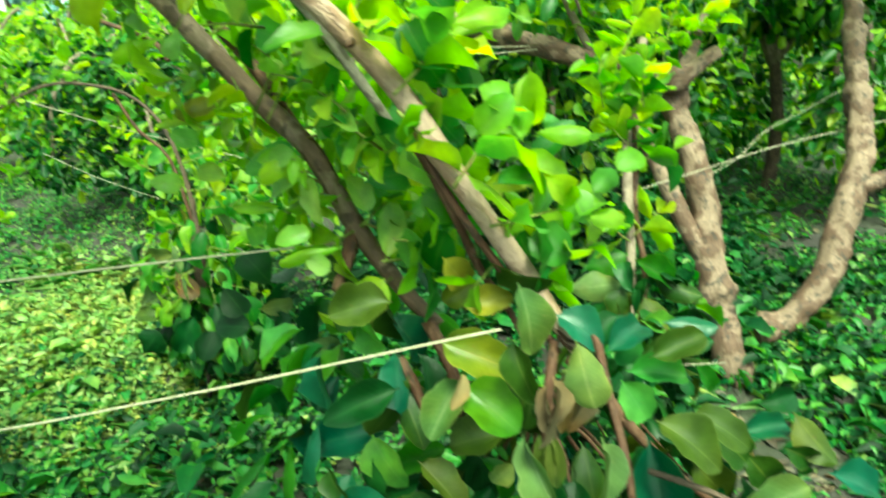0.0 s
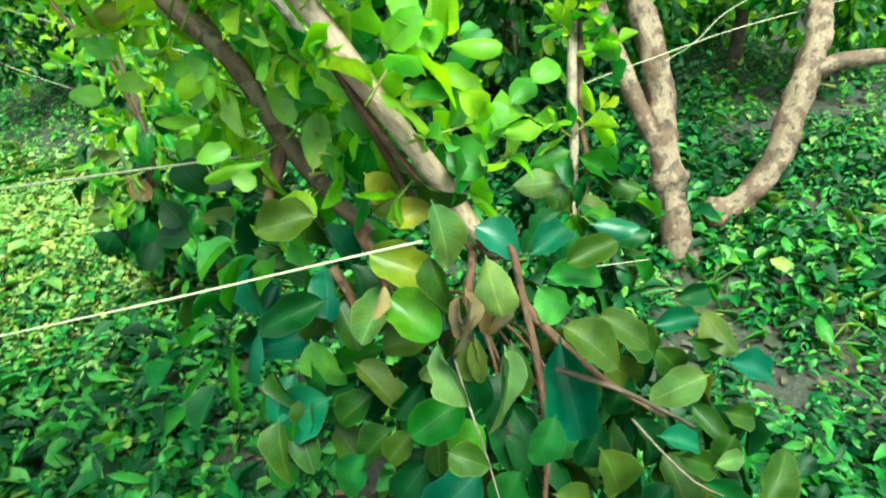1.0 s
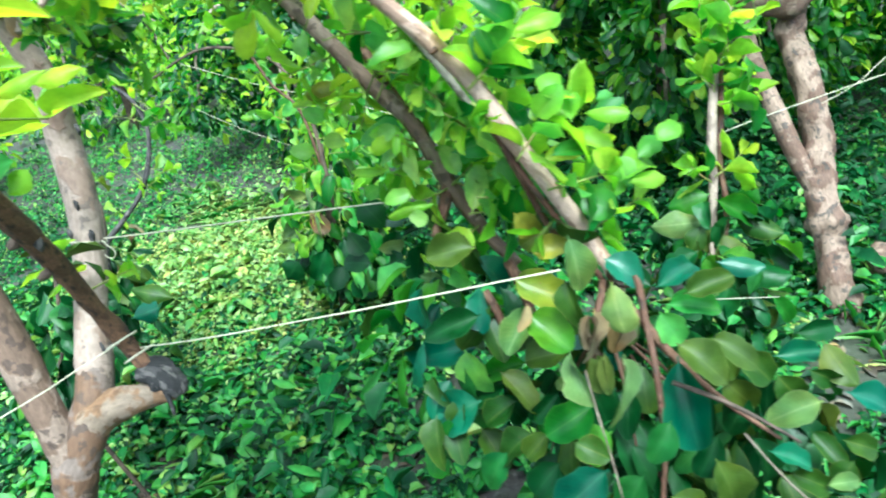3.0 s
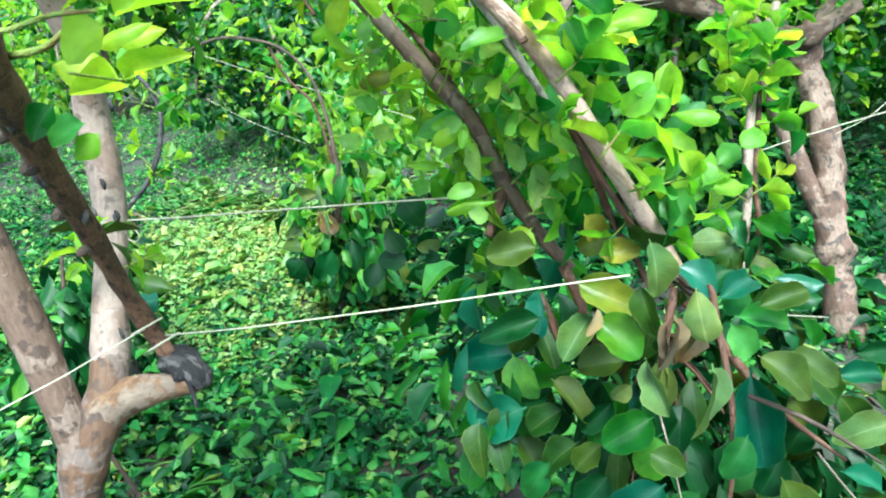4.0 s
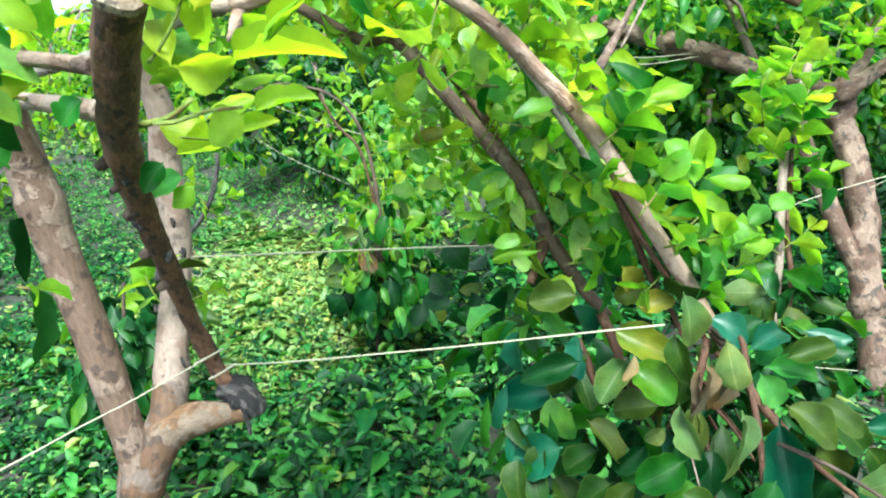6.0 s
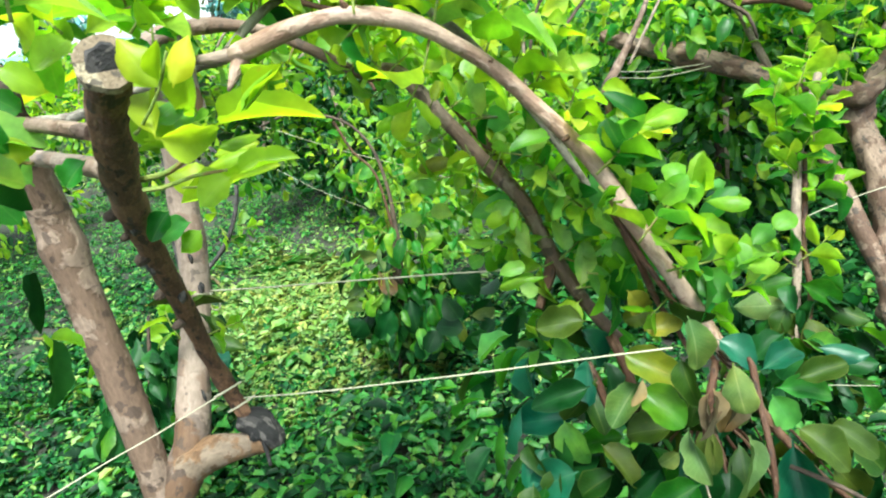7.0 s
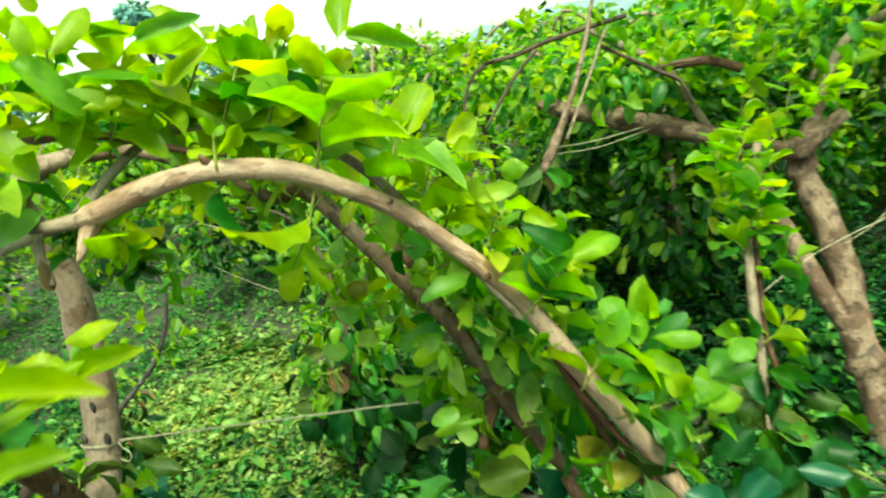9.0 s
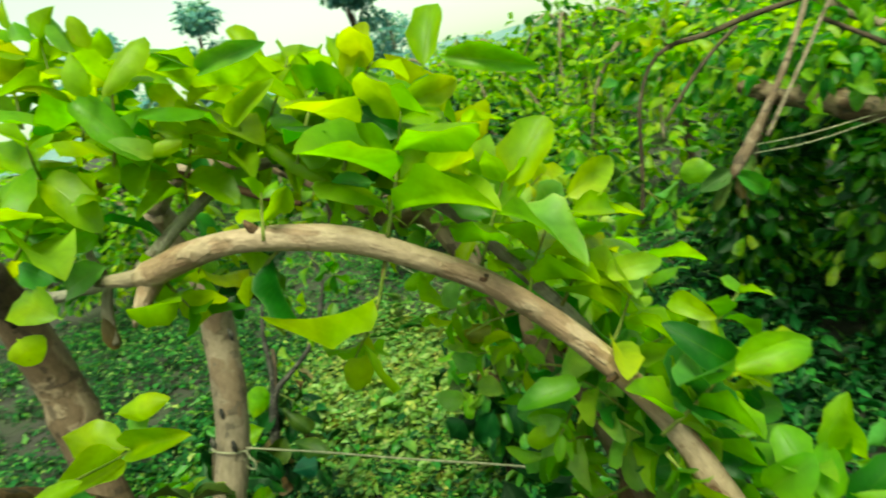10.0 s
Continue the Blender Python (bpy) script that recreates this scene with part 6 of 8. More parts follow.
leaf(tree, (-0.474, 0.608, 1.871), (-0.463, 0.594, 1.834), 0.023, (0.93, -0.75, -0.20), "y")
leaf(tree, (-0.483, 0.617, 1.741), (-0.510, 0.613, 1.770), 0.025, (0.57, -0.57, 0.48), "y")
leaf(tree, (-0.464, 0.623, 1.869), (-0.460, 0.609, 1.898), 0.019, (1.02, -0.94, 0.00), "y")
leaf(tree, (-0.150, 0.744, 1.630), (-0.191, 0.743, 1.670), 0.037, (0.23, -0.88, 0.49), "m")
leaf(tree, (-0.143, 0.774, 1.648), (-0.102, 0.798, 1.715), 0.049, (0.29, -0.82, 0.42), "y")
leaf(tree, (-0.103, 0.801, 1.604), (-0.146, 0.834, 1.651), 0.035, (0.03, -0.62, 0.29), "b")
leaf(tree, (-0.092, 0.780, 1.632), (-0.038, 0.814, 1.659), 0.032, (0.36, -0.95, 0.11), "y")
leaf(tree, (-0.082, 0.758, 1.625), (-0.044, 0.797, 1.619), 0.027, (0.41, -0.85, 0.55), "y")
leaf(tree, (-0.258, 0.650, 1.557), (-0.265, 0.618, 1.509), 0.029, (0.84, -0.79, 0.31), "y")
leaf(tree, (-0.282, 0.668, 1.525), (-0.277, 0.714, 1.516), 0.020, (0.63, -0.67, 0.49), "y")
leaf(tree, (-0.083, 0.710, 1.473), (-0.119, 0.664, 1.487), 0.027, (0.30, -0.65, 0.75), "m")
leaf(tree, (0.043, 0.745, 1.475), (0.012, 0.711, 1.524), 0.031, (0.15, -0.86, 0.54), "m")
leaf(tree, (0.042, 0.742, 1.470), (0.104, 0.749, 1.494), 0.024, (-0.27, -1.16, 0.60), "y")
leaf(tree, (0.044, 0.744, 1.424), (-0.005, 0.755, 1.454), 0.043, (0.13, -0.62, 0.93), "m")
leaf(tree, (0.048, 0.766, 1.438), (0.078, 0.797, 1.389), 0.033, (-0.25, -0.88, 0.97), "m")
leaf(tree, (0.090, 0.736, 1.375), (0.074, 0.752, 1.413), 0.035, (0.16, -0.81, 0.96), "y")
leaf(tree, (0.107, 0.731, 1.346), (0.108, 0.769, 1.394), 0.029, (0.04, -0.72, 0.67), "y")
leaf(tree, (0.125, 0.800, 1.294), (0.157, 0.792, 1.358), 0.035, (0.03, -0.58, 0.93), "m")
leaf(tree, (0.101, 0.759, 1.320), (0.162, 0.741, 1.302), 0.030, (-0.26, -0.55, 0.71), "y")
leaf(tree, (0.063, 0.738, 1.375), (0.032, 0.763, 1.374), 0.027, (0.04, -0.91, 0.92), "m")
leaf(tree, (-0.121, 0.669, 1.391), (-0.086, 0.725, 1.377), 0.022, (0.16, -0.80, 0.75), "m")
leaf(tree, (-0.035, 0.776, 1.506), (-0.070, 0.796, 1.473), 0.025, (0.33, -1.23, 0.39), "y")
leaf(tree, (-0.010, 0.786, 1.525), (0.022, 0.754, 1.522), 0.022, (0.32, -1.11, 0.35), "y")
leaf(tree, (-0.063, 0.773, 1.555), (-0.017, 0.763, 1.572), 0.026, (0.41, -1.13, 0.68), "m")
leaf(tree, (-0.089, 0.794, 1.571), (-0.062, 0.857, 1.575), 0.029, (-0.03, -1.09, 0.55), "y")
leaf(tree, (0.130, 0.731, 1.306), (0.168, 0.732, 1.272), 0.032, (-0.35, -0.49, 0.53), "y")
leaf(tree, (0.192, 0.786, 1.265), (0.224, 0.810, 1.297), 0.033, (-0.13, -1.14, 0.69), "m")
leaf(tree, (0.217, 0.778, 1.292), (0.248, 0.781, 1.316), 0.032, (-0.03, -1.10, 0.97), "y")
leaf(tree, (-0.021, 0.739, 1.349), (-0.024, 0.705, 1.412), 0.034, (-0.12, -0.48, 1.03), "m")
leaf(tree, (0.037, 0.773, 1.458), (0.102, 0.776, 1.485), 0.035, (-0.38, -1.20, 0.47), "y")
leaf(tree, (-0.010, 0.792, 1.479), (0.017, 0.748, 1.420), 0.051, (-0.14, -0.78, 0.32), "m")
leaf(tree, (0.122, 0.778, 1.418), (0.127, 0.777, 1.343), 0.032, (0.01, -1.04, 0.42), "y")
leaf(tree, (0.060, 0.734, 1.357), (0.097, 0.723, 1.396), 0.038, (0.16, -1.17, 0.44), "y")
leaf(tree, (0.123, 0.748, 1.351), (0.174, 0.721, 1.355), 0.023, (-0.19, -0.82, 0.43), "y")
leaf(tree, (0.073, 0.734, 1.300), (0.143, 0.755, 1.312), 0.027, (-0.44, -1.11, 0.72), "m")
leaf(tree, (0.018, 0.779, 1.408), (0.079, 0.792, 1.409), 0.034, (-0.15, -1.05, 0.69), "m")
leaf(tree, (0.166, 0.747, 1.248), (0.220, 0.803, 1.277), 0.043, (-0.36, -1.01, 0.75), "y")
leaf(tree, (0.176, 0.739, 1.249), (0.237, 0.759, 1.249), 0.026, (-0.44, -1.25, 0.60), "y")
leaf(tree, (-0.116, 0.873, 1.295), (-0.085, 0.905, 1.346), 0.055, (0.17, -1.21, 0.53), "b")
leaf(tree, (-0.148, 0.876, 1.322), (-0.108, 0.860, 1.272), 0.048, (-0.12, -0.71, 0.43), "b")
leaf(tree, (-0.087, 0.832, 1.288), (-0.014, 0.842, 1.303), 0.039, (-0.29, -0.80, 0.34), "b")
leaf(tree, (-0.069, 0.832, 1.275), (-0.059, 0.758, 1.198), 0.043, (0.05, -0.65, 0.79), "b")
leaf(tree, (-0.013, 0.803, 1.278), (0.033, 0.781, 1.253), 0.047, (-0.10, -1.16, 0.43), "m")
leaf(tree, (-0.191, 0.947, 1.303), (-0.253, 0.899, 1.311), 0.048, (0.47, -0.88, 0.65), "b")
leaf(tree, (-0.150, 0.976, 1.394), (-0.194, 0.951, 1.406), 0.042, (0.47, -0.66, 0.56), "y")
leaf(tree, (-0.186, 0.967, 1.470), (-0.239, 1.002, 1.488), 0.062, (0.16, -0.94, 0.03), "y")
leaf(tree, (-0.224, 0.911, 1.243), (-0.283, 0.884, 1.252), 0.017, (0.55, -1.06, 0.25), "y")
leaf(tree, (-0.153, 0.882, 1.187), (-0.215, 0.857, 1.182), 0.019, (-0.14, -0.83, 0.33), "y")
leaf(tree, (-0.261, 0.942, 1.210), (-0.220, 0.954, 1.174), 0.056, (-0.15, -0.92, 0.53), "m")
leaf(tree, (0.109, 0.747, 1.230), (0.157, 0.725, 1.215), 0.053, (-0.13, -1.03, 0.82), "m")
leaf(tree, (0.016, 0.801, 1.230), (-0.018, 0.790, 1.175), 0.057, (-0.12, -0.94, 0.49), "m")
leaf(tree, (0.008, 0.765, 1.206), (0.044, 0.767, 1.157), 0.041, (-0.11, -0.74, 0.69), "l")
leaf(tree, (-0.075, 0.823, 1.159), (-0.111, 0.791, 1.131), 0.050, (0.39, -1.13, 0.57), "y")
leaf(tree, (-0.115, 0.830, 1.123), (-0.153, 0.809, 1.099), 0.045, (0.14, -0.87, 0.81), "o")
leaf(tree, (-0.038, 0.824, 1.391), (-0.007, 0.802, 1.342), 0.046, (0.25, -0.72, 0.37), "b")
leaf(tree, (-0.066, 0.860, 1.337), (-0.115, 0.900, 1.367), 0.048, (-0.03, -1.19, 0.62), "y")
leaf(tree, (-0.355, 1.043, 0.989), (-0.418, 1.029, 1.009), 0.050, (0.23, -0.72, 0.53), "d")
leaf(tree, (-0.319, 1.051, 0.986), (-0.338, 1.043, 0.906), 0.075, (0.23, -0.68, 0.91), "d")
leaf(tree, (-0.343, 1.059, 1.015), (-0.279, 1.093, 1.003), 0.033, (0.53, -1.20, 0.42), "p")
leaf(tree, (-0.295, 1.013, 0.897), (-0.359, 0.993, 0.835), 0.063, (0.45, -1.11, 0.83), "d")
leaf(tree, (-0.260, 1.042, 0.937), (-0.203, 1.058, 0.901), 0.063, (0.03, -0.79, 0.86), "d")
leaf(tree, (-0.320, 1.083, 1.051), (-0.345, 1.057, 1.113), 0.063, (0.31, -1.21, 0.55), "d")
leaf(tree, (-0.285, 1.091, 1.047), (-0.329, 1.135, 1.075), 0.063, (0.31, -0.55, 0.28), "d")
leaf(tree, (-0.402, 1.065, 1.059), (-0.359, 1.030, 1.035), 0.050, (0.47, -0.59, 0.50), "d")
leaf(tree, (-0.414, 1.030, 0.995), (-0.431, 0.987, 0.963), 0.045, (0.26, -0.62, 0.47), "d")
leaf(tree, (0.150, 0.684, 1.089), (0.165, 0.656, 1.010), 0.020, (0.43, -0.52, 0.54), "w", 4)
leaf(tree, (0.116, 0.666, 1.073), (0.103, 0.665, 1.015), 0.021, (-0.12, -0.97, 0.58), "o", 1)
leaf(tree, (0.179, 0.676, 1.064), (0.157, 0.667, 1.013), 0.014, (0.10, -0.82, 1.00), "p", 3)
leaf(tree, (0.026, 0.664, 1.107), (0.018, 0.633, 1.079), 0.016, (0.51, -0.62, 0.70), "w", 6)
leaf(tree, (-0.605, 0.425, 1.729), (-0.685, 0.432, 1.702), 0.046, (0.71, -0.62, -0.13), "y")
leaf(tree, (-0.616, 0.355, 1.546), (-0.626, 0.328, 1.599), 0.041, (1.04, -0.97, 0.10), "b")
leaf(tree, (-0.610, 0.318, 1.511), (-0.621, 0.295, 1.564), 0.051, (0.76, -0.83, 0.18), "m")
leaf(tree, (-0.553, 0.406, 1.693), (-0.557, 0.356, 1.675), 0.032, (0.69, -0.92, 0.35), "y")
leaf(tree, (-0.609, 0.361, 1.675), (-0.571, 0.360, 1.653), 0.031, (1.03, -0.71, 0.02), "y")
leaf(tree, (-0.560, 0.395, 1.671), (-0.598, 0.423, 1.704), 0.028, (0.56, -0.79, 0.36), "y")
leaf(tree, (-0.541, 0.419, 1.696), (-0.537, 0.468, 1.717), 0.029, (0.61, -0.44, 0.14), "y")
leaf(tree, (-0.627, 0.384, 1.625), (-0.641, 0.363, 1.649), 0.033, (1.07, -0.80, -0.05), "m")
leaf(tree, (-0.570, 0.557, 1.622), (-0.624, 0.538, 1.665), 0.043, (0.90, -0.77, 0.45), "m")
leaf(tree, (-0.572, 0.568, 1.659), (-0.616, 0.552, 1.694), 0.037, (0.64, -0.79, 0.60), "b")
leaf(tree, (-0.586, 0.588, 1.747), (-0.575, 0.579, 1.699), 0.040, (0.52, -0.14, 0.45), "y")
leaf(tree, (-0.523, 0.599, 1.663), (-0.588, 0.556, 1.652), 0.037, (0.76, -0.16, 0.27), "b")
leaf(tree, (-0.560, 0.585, 1.690), (-0.534, 0.602, 1.694), 0.024, (0.89, -0.52, 0.16), "y")
leaf(tree, (-0.591, 0.563, 1.681), (-0.615, 0.560, 1.716), 0.031, (0.73, -0.17, 0.50), "m")
leaf(tree, (-0.599, 0.568, 1.712), (-0.573, 0.587, 1.721), 0.031, (0.95, -0.26, 0.25), "m")
leaf(tree, (-0.534, 0.577, 1.616), (-0.522, 0.572, 1.579), 0.016, (0.67, -0.37, 0.44), "w")
leaf(tree, (-0.612, 0.529, 1.614), (-0.594, 0.531, 1.587), 0.037, (1.04, -0.52, 0.14), "m")
leaf(tree, (0.026, 0.806, 1.422), (0.102, 0.878, 1.465), 0.023, (-0.30, -0.80, 0.38), "y")
leaf(tree, (0.024, 0.844, 1.416), (-0.008, 0.871, 1.453), 0.042, (0.23, -1.05, 0.50), "f")
leaf(tree, (0.031, 0.823, 1.427), (0.004, 0.820, 1.485), 0.020, (-0.36, -1.31, 0.32), "y")
leaf(tree, (0.000, 0.814, 1.449), (-0.066, 0.818, 1.444), 0.029, (0.00, -0.97, 0.49), "y")
leaf(tree, (0.021, 0.831, 1.398), (0.086, 0.875, 1.391), 0.030, (-0.05, -1.07, 0.47), "f")
leaf(tree, (0.121, 0.801, 1.341), (0.120, 0.805, 1.410), 0.033, (-0.38, -0.74, 0.17), "y")
leaf(tree, (0.127, 0.820, 1.332), (0.193, 0.827, 1.324), 0.023, (-0.32, -1.13, 0.32), "y")
leaf(tree, (0.052, 0.794, 1.338), (0.075, 0.822, 1.374), 0.030, (-0.32, -1.29, 0.42), "f")
leaf(tree, (0.044, 0.777, 1.334), (0.012, 0.787, 1.376), 0.033, (0.03, -1.13, 0.33), "b")
leaf(tree, (0.060, 0.801, 1.343), (0.111, 0.791, 1.352), 0.020, (-0.35, -0.77, 0.59), "y")
leaf(tree, (0.059, 0.759, 1.287), (0.128, 0.777, 1.300), 0.028, (-0.40, -1.27, 0.49), "y")
leaf(tree, (0.049, 0.788, 1.307), (0.086, 0.827, 1.324), 0.028, (-0.11, -1.09, 0.38), "f")
leaf(tree, (0.138, 0.824, 1.347), (0.182, 0.863, 1.344), 0.020, (-0.23, -1.28, 0.26), "b")
leaf(tree, (0.181, 0.753, 1.237), (0.163, 0.756, 1.277), 0.036, (-0.10, -0.89, 0.26), "f")
leaf(tree, (0.176, 0.767, 1.232), (0.129, 0.751, 1.234), 0.025, (0.12, -0.92, 0.83), "y")
leaf(tree, (0.117, 0.748, 1.193), (0.094, 0.774, 1.230), 0.042, (-0.38, -0.83, 0.35), "m")
leaf(tree, (-0.138, 0.940, 1.390), (-0.201, 0.962, 1.412), 0.021, (0.46, -0.64, 0.48), "f")
leaf(tree, (-0.169, 0.897, 1.391), (-0.201, 0.911, 1.367), 0.020, (0.14, -1.12, 0.42), "y")
leaf(tree, (-0.098, 0.902, 1.416), (-0.136, 0.917, 1.467), 0.033, (-0.13, -1.23, 0.46), "y")
leaf(tree, (-0.124, 0.959, 1.448), (-0.186, 0.944, 1.454), 0.038, (0.06, -1.33, 0.25), "f")
leaf(tree, (-0.171, 0.908, 1.462), (-0.220, 0.914, 1.481), 0.046, (0.04, -0.87, 0.08), "b")
leaf(tree, (-0.063, 0.878, 1.355), (-0.101, 0.870, 1.354), 0.020, (-0.17, -1.17, 0.59), "f")
leaf(tree, (-0.051, 0.898, 1.337), (-0.114, 0.861, 1.335), 0.028, (-0.26, -1.25, 0.20), "y")
leaf(tree, (-0.110, 0.852, 1.296), (-0.140, 0.853, 1.329), 0.042, (0.42, -0.89, 0.72), "b")
leaf(tree, (-0.078, 0.843, 1.316), (-0.023, 0.848, 1.317), 0.022, (-0.20, -0.98, 0.20), "b")
leaf(tree, (-0.077, 0.875, 1.280), (-0.011, 0.913, 1.271), 0.017, (-0.24, -0.72, 0.47), "y")
leaf(tree, (-0.073, 0.843, 1.176), (-0.051, 0.889, 1.256), 0.040, (0.30, -0.98, 0.49), "f")
leaf(tree, (-0.037, 0.862, 1.236), (0.024, 0.866, 1.243), 0.037, (-0.24, -0.98, 0.45), "b")
leaf(tree, (-0.028, 0.845, 1.155), (0.034, 0.869, 1.204), 0.053, (0.17, -0.75, 0.45), "b")
leaf(tree, (-0.128, 0.882, 1.260), (-0.224, 0.884, 1.247), 0.021, (0.03, -0.70, 0.28), "y")
leaf(tree, (-0.125, 0.832, 1.205), (-0.196, 0.788, 1.209), 0.017, (0.23, -1.15, 0.61), "y")
leaf(tree, (-0.156, 0.802, 1.240), (-0.186, 0.771, 1.243), 0.027, (0.10, -0.88, 0.46), "f")
leaf(tree, (-0.144, 0.822, 1.175), (-0.169, 0.812, 1.199), 0.028, (0.12, -0.86, 0.47), "f")
leaf(tree, (-0.179, 0.858, 1.287), (-0.124, 0.847, 1.276), 0.028, (0.11, -0.90, 0.57), "f")
leaf(tree, (-0.038, 0.913, 1.332), (-0.011, 0.929, 1.323), 0.026, (0.21, -0.82, 0.34), "b")
leaf(tree, (-0.051, 0.909, 1.311), (-0.029, 0.900, 1.304), 0.021, (0.37, -1.11, 0.26), "f")
leaf(tree, (-0.090, 0.857, 1.239), (-0.102, 0.862, 1.294), 0.034, (0.43, -0.79, 0.35), "f")
leaf(tree, (-0.160, 0.889, 1.370), (-0.124, 0.889, 1.386), 0.033, (-0.13, -1.09, 0.57), "f")
leaf(tree, (-0.149, 0.904, 1.444), (-0.124, 0.897, 1.401), 0.027, (0.14, -0.63, 0.08), "y")
leaf(tree, (-0.177, 0.865, 1.331), (-0.213, 0.855, 1.321), 0.028, (0.26, -1.10, 0.29), "f")
leaf(tree, (-0.116, 0.893, 1.367), (-0.140, 0.859, 1.349), 0.031, (-0.18, -0.96, 0.15), "f")
leaf(tree, (-0.327, 1.033, 1.362), (-0.415, 0.988, 1.365), 0.028, (0.46, -1.01, 0.42), "y")
leaf(tree, (-0.302, 1.007, 1.386), (-0.383, 0.981, 1.389), 0.029, (0.19, -0.99, 0.61), "l")
leaf(tree, (-0.228, 1.043, 1.298), (-0.289, 0.996, 1.286), 0.039, (0.20, -1.07, 0.14), "b")
leaf(tree, (-0.210, 1.027, 1.372), (-0.252, 0.983, 1.373), 0.025, (0.46, -1.17, 0.34), "y")
leaf(tree, (-0.401, 1.045, 1.478), (-0.450, 0.994, 1.463), 0.025, (0.50, -1.07, 0.26), "y")
leaf(tree, (-0.263, 0.956, 1.197), (-0.306, 0.952, 1.177), 0.032, (0.44, -1.12, 0.43), "b")
leaf(tree, (-0.246, 0.981, 1.199), (-0.220, 0.971, 1.163), 0.039, (0.49, -1.12, 0.32), "b")
leaf(tree, (-0.344, 1.039, 1.417), (-0.385, 1.043, 1.438), 0.032, (0.02, -1.18, 0.55), "f")
leaf(tree, (-0.286, 1.069, 1.429), (-0.259, 1.080, 1.396), 0.032, (0.13, -0.97, 0.63), "f")
leaf(tree, (-0.357, 1.005, 1.322), (-0.390, 0.986, 1.349), 0.032, (0.09, -0.84, 0.45), "f")
leaf(tree, (-0.336, 1.025, 1.263), (-0.374, 1.014, 1.289), 0.033, (0.13, -0.83, 0.59), "f")
leaf(tree, (-0.397, 1.003, 1.261), (-0.429, 0.975, 1.280), 0.033, (0.59, -0.74, 0.34), "f")
# Dark kinds inside the foot paint its shade into the leaves.
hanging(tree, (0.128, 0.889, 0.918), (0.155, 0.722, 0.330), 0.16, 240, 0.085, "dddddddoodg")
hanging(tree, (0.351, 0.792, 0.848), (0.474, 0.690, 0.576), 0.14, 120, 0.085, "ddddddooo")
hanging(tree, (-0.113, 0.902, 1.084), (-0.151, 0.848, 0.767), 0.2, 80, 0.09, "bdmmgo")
for k in range(14):
    a = 2.4 * k
    top = Vector((0.128, 0.889, 0.918))
    foot = Vector((0.158 + 0.2 * math.cos(a), 0.889 + 0.2 * math.sin(a), 0.75 - 0.03 * k))
    branch(tree, "twig", [(*top, 0.004), (*(top.lerp(foot, 0.5) + Vector((0, 0, 0.06))), 0.003), (*foot, 0.0015)], BARK_BROWN, "", 5, 0.05)
# Lighter kinds here stand in for light reaching leaves between the limbs.
dress(tree, [(-0.79, 1.18, 1.70, 0.01), (-0.55, 1.18, 1.62, 0.01), (-0.38, 1.19, 1.56, 0.01), (-0.22, 1.12, 1.39, 0.01), (-0.09, 1.07, 1.20, 0.01)], 40, 0.068, "yynyf", 3, 0.12, 0.3)
dress(tree, [(-0.48, 0.75, 1.69, 0.01), (-0.44, 0.82, 1.72, 0.01), (-0.32, 0.81, 1.70, 0.01), (-0.22, 0.83, 1.65, 0.01)], 8, 0.085, "yyym", 3, 0.1, 0.6)
dress(tree, [(-0.42, 1.00, 1.56, 0.01), (-0.32, 0.97, 1.46, 0.01), (-0.255, 0.94, 1.39, 0.01), (-0.184, 0.92, 1.31, 0.01), (-0.126, 0.89, 1.20, 0.01), (-0.07, 0.87, 1.13, 0.01)], 9, 0.055, "ynyf", 3, 0.085, 0.5)
dress(tree, [(-0.20, 0.86, 1.50, 0.01), (-0.10, 0.84, 1.38, 0.01), (-0.02, 0.82, 1.28, 0.01), (0.03, 0.80, 1.20, 0.01)], 8, 0.06, "ymfb", 3, 0.085, 0.5)
dress(tree, [(-0.04, 0.86, 1.45, 0.01), (0.04, 0.86, 1.34, 0.01)], 2, 0.07, "ybmm", 3, 0.1, 0.5)
shoot(tree, (-0.495, 0.694, 1.698), (-0.455, 0.683, 1.746), 3, 0.078, "yny")
shoot(tree, (-0.584, 0.602, 1.751), (-0.555, 0.583, 1.801), 3, 0.078, "nyy")
shoot(tree, (-0.537, 0.701, 1.743), (-0.501, 0.687, 1.790), 3, 0.078, "yny")
shoot(tree, (-0.460, 0.763, 1.714), (-0.414, 0.752, 1.755), 3, 0.078, "nyf")


# Twines that tie the limbs down.
twine_a = thing("twine", (-0.783, 0.795, 0.963), "cream twine from the dark branch to the bent limb", "twine", "tying twines")
cord_a = branch(twine_a, "cord", [(-0.783, 0.795, 0.963, 0.0015), (-0.602, 0.786, 0.988, 0.0015), (-0.424, 0.778, 1.018, 0.0015), (-0.250, 0.760, 1.054, 0.0015), (-0.097, 0.745, 1.087, 0.0015), (0.004, 0.731, 1.111, 0.0015), (0.072, 0.721, 1.127, 0.0015)], TWINE, "", 7, 0.03, 0.35, 3)
twine_b = thing("twine", (-0.806, 0.775, 0.990), "cream twine running down from the dark branch", "twine", "tying twines")
cord_b = branch(twine_b, "cord", [(-0.806, 0.775, 0.990, 0.0014), (-0.855, 0.720, 0.977, 0.0014), (-0.901, 0.666, 0.963, 0.0014), (-0.968, 0.594, 0.948, 0.0014), (-1.031, 0.511, 0.934, 0.0014), (-1.113, 0.400, 0.919, 0.0014), (-1.176, 0.287, 0.912, 0.0014)], TWINE, "", 7, 0.03, 0.35, 3)
twine_c = thing("twine", (-0.962, 1.008, 1.116), "thin cream twine from the pale limb to the brown limb", "twine", "tying twines")
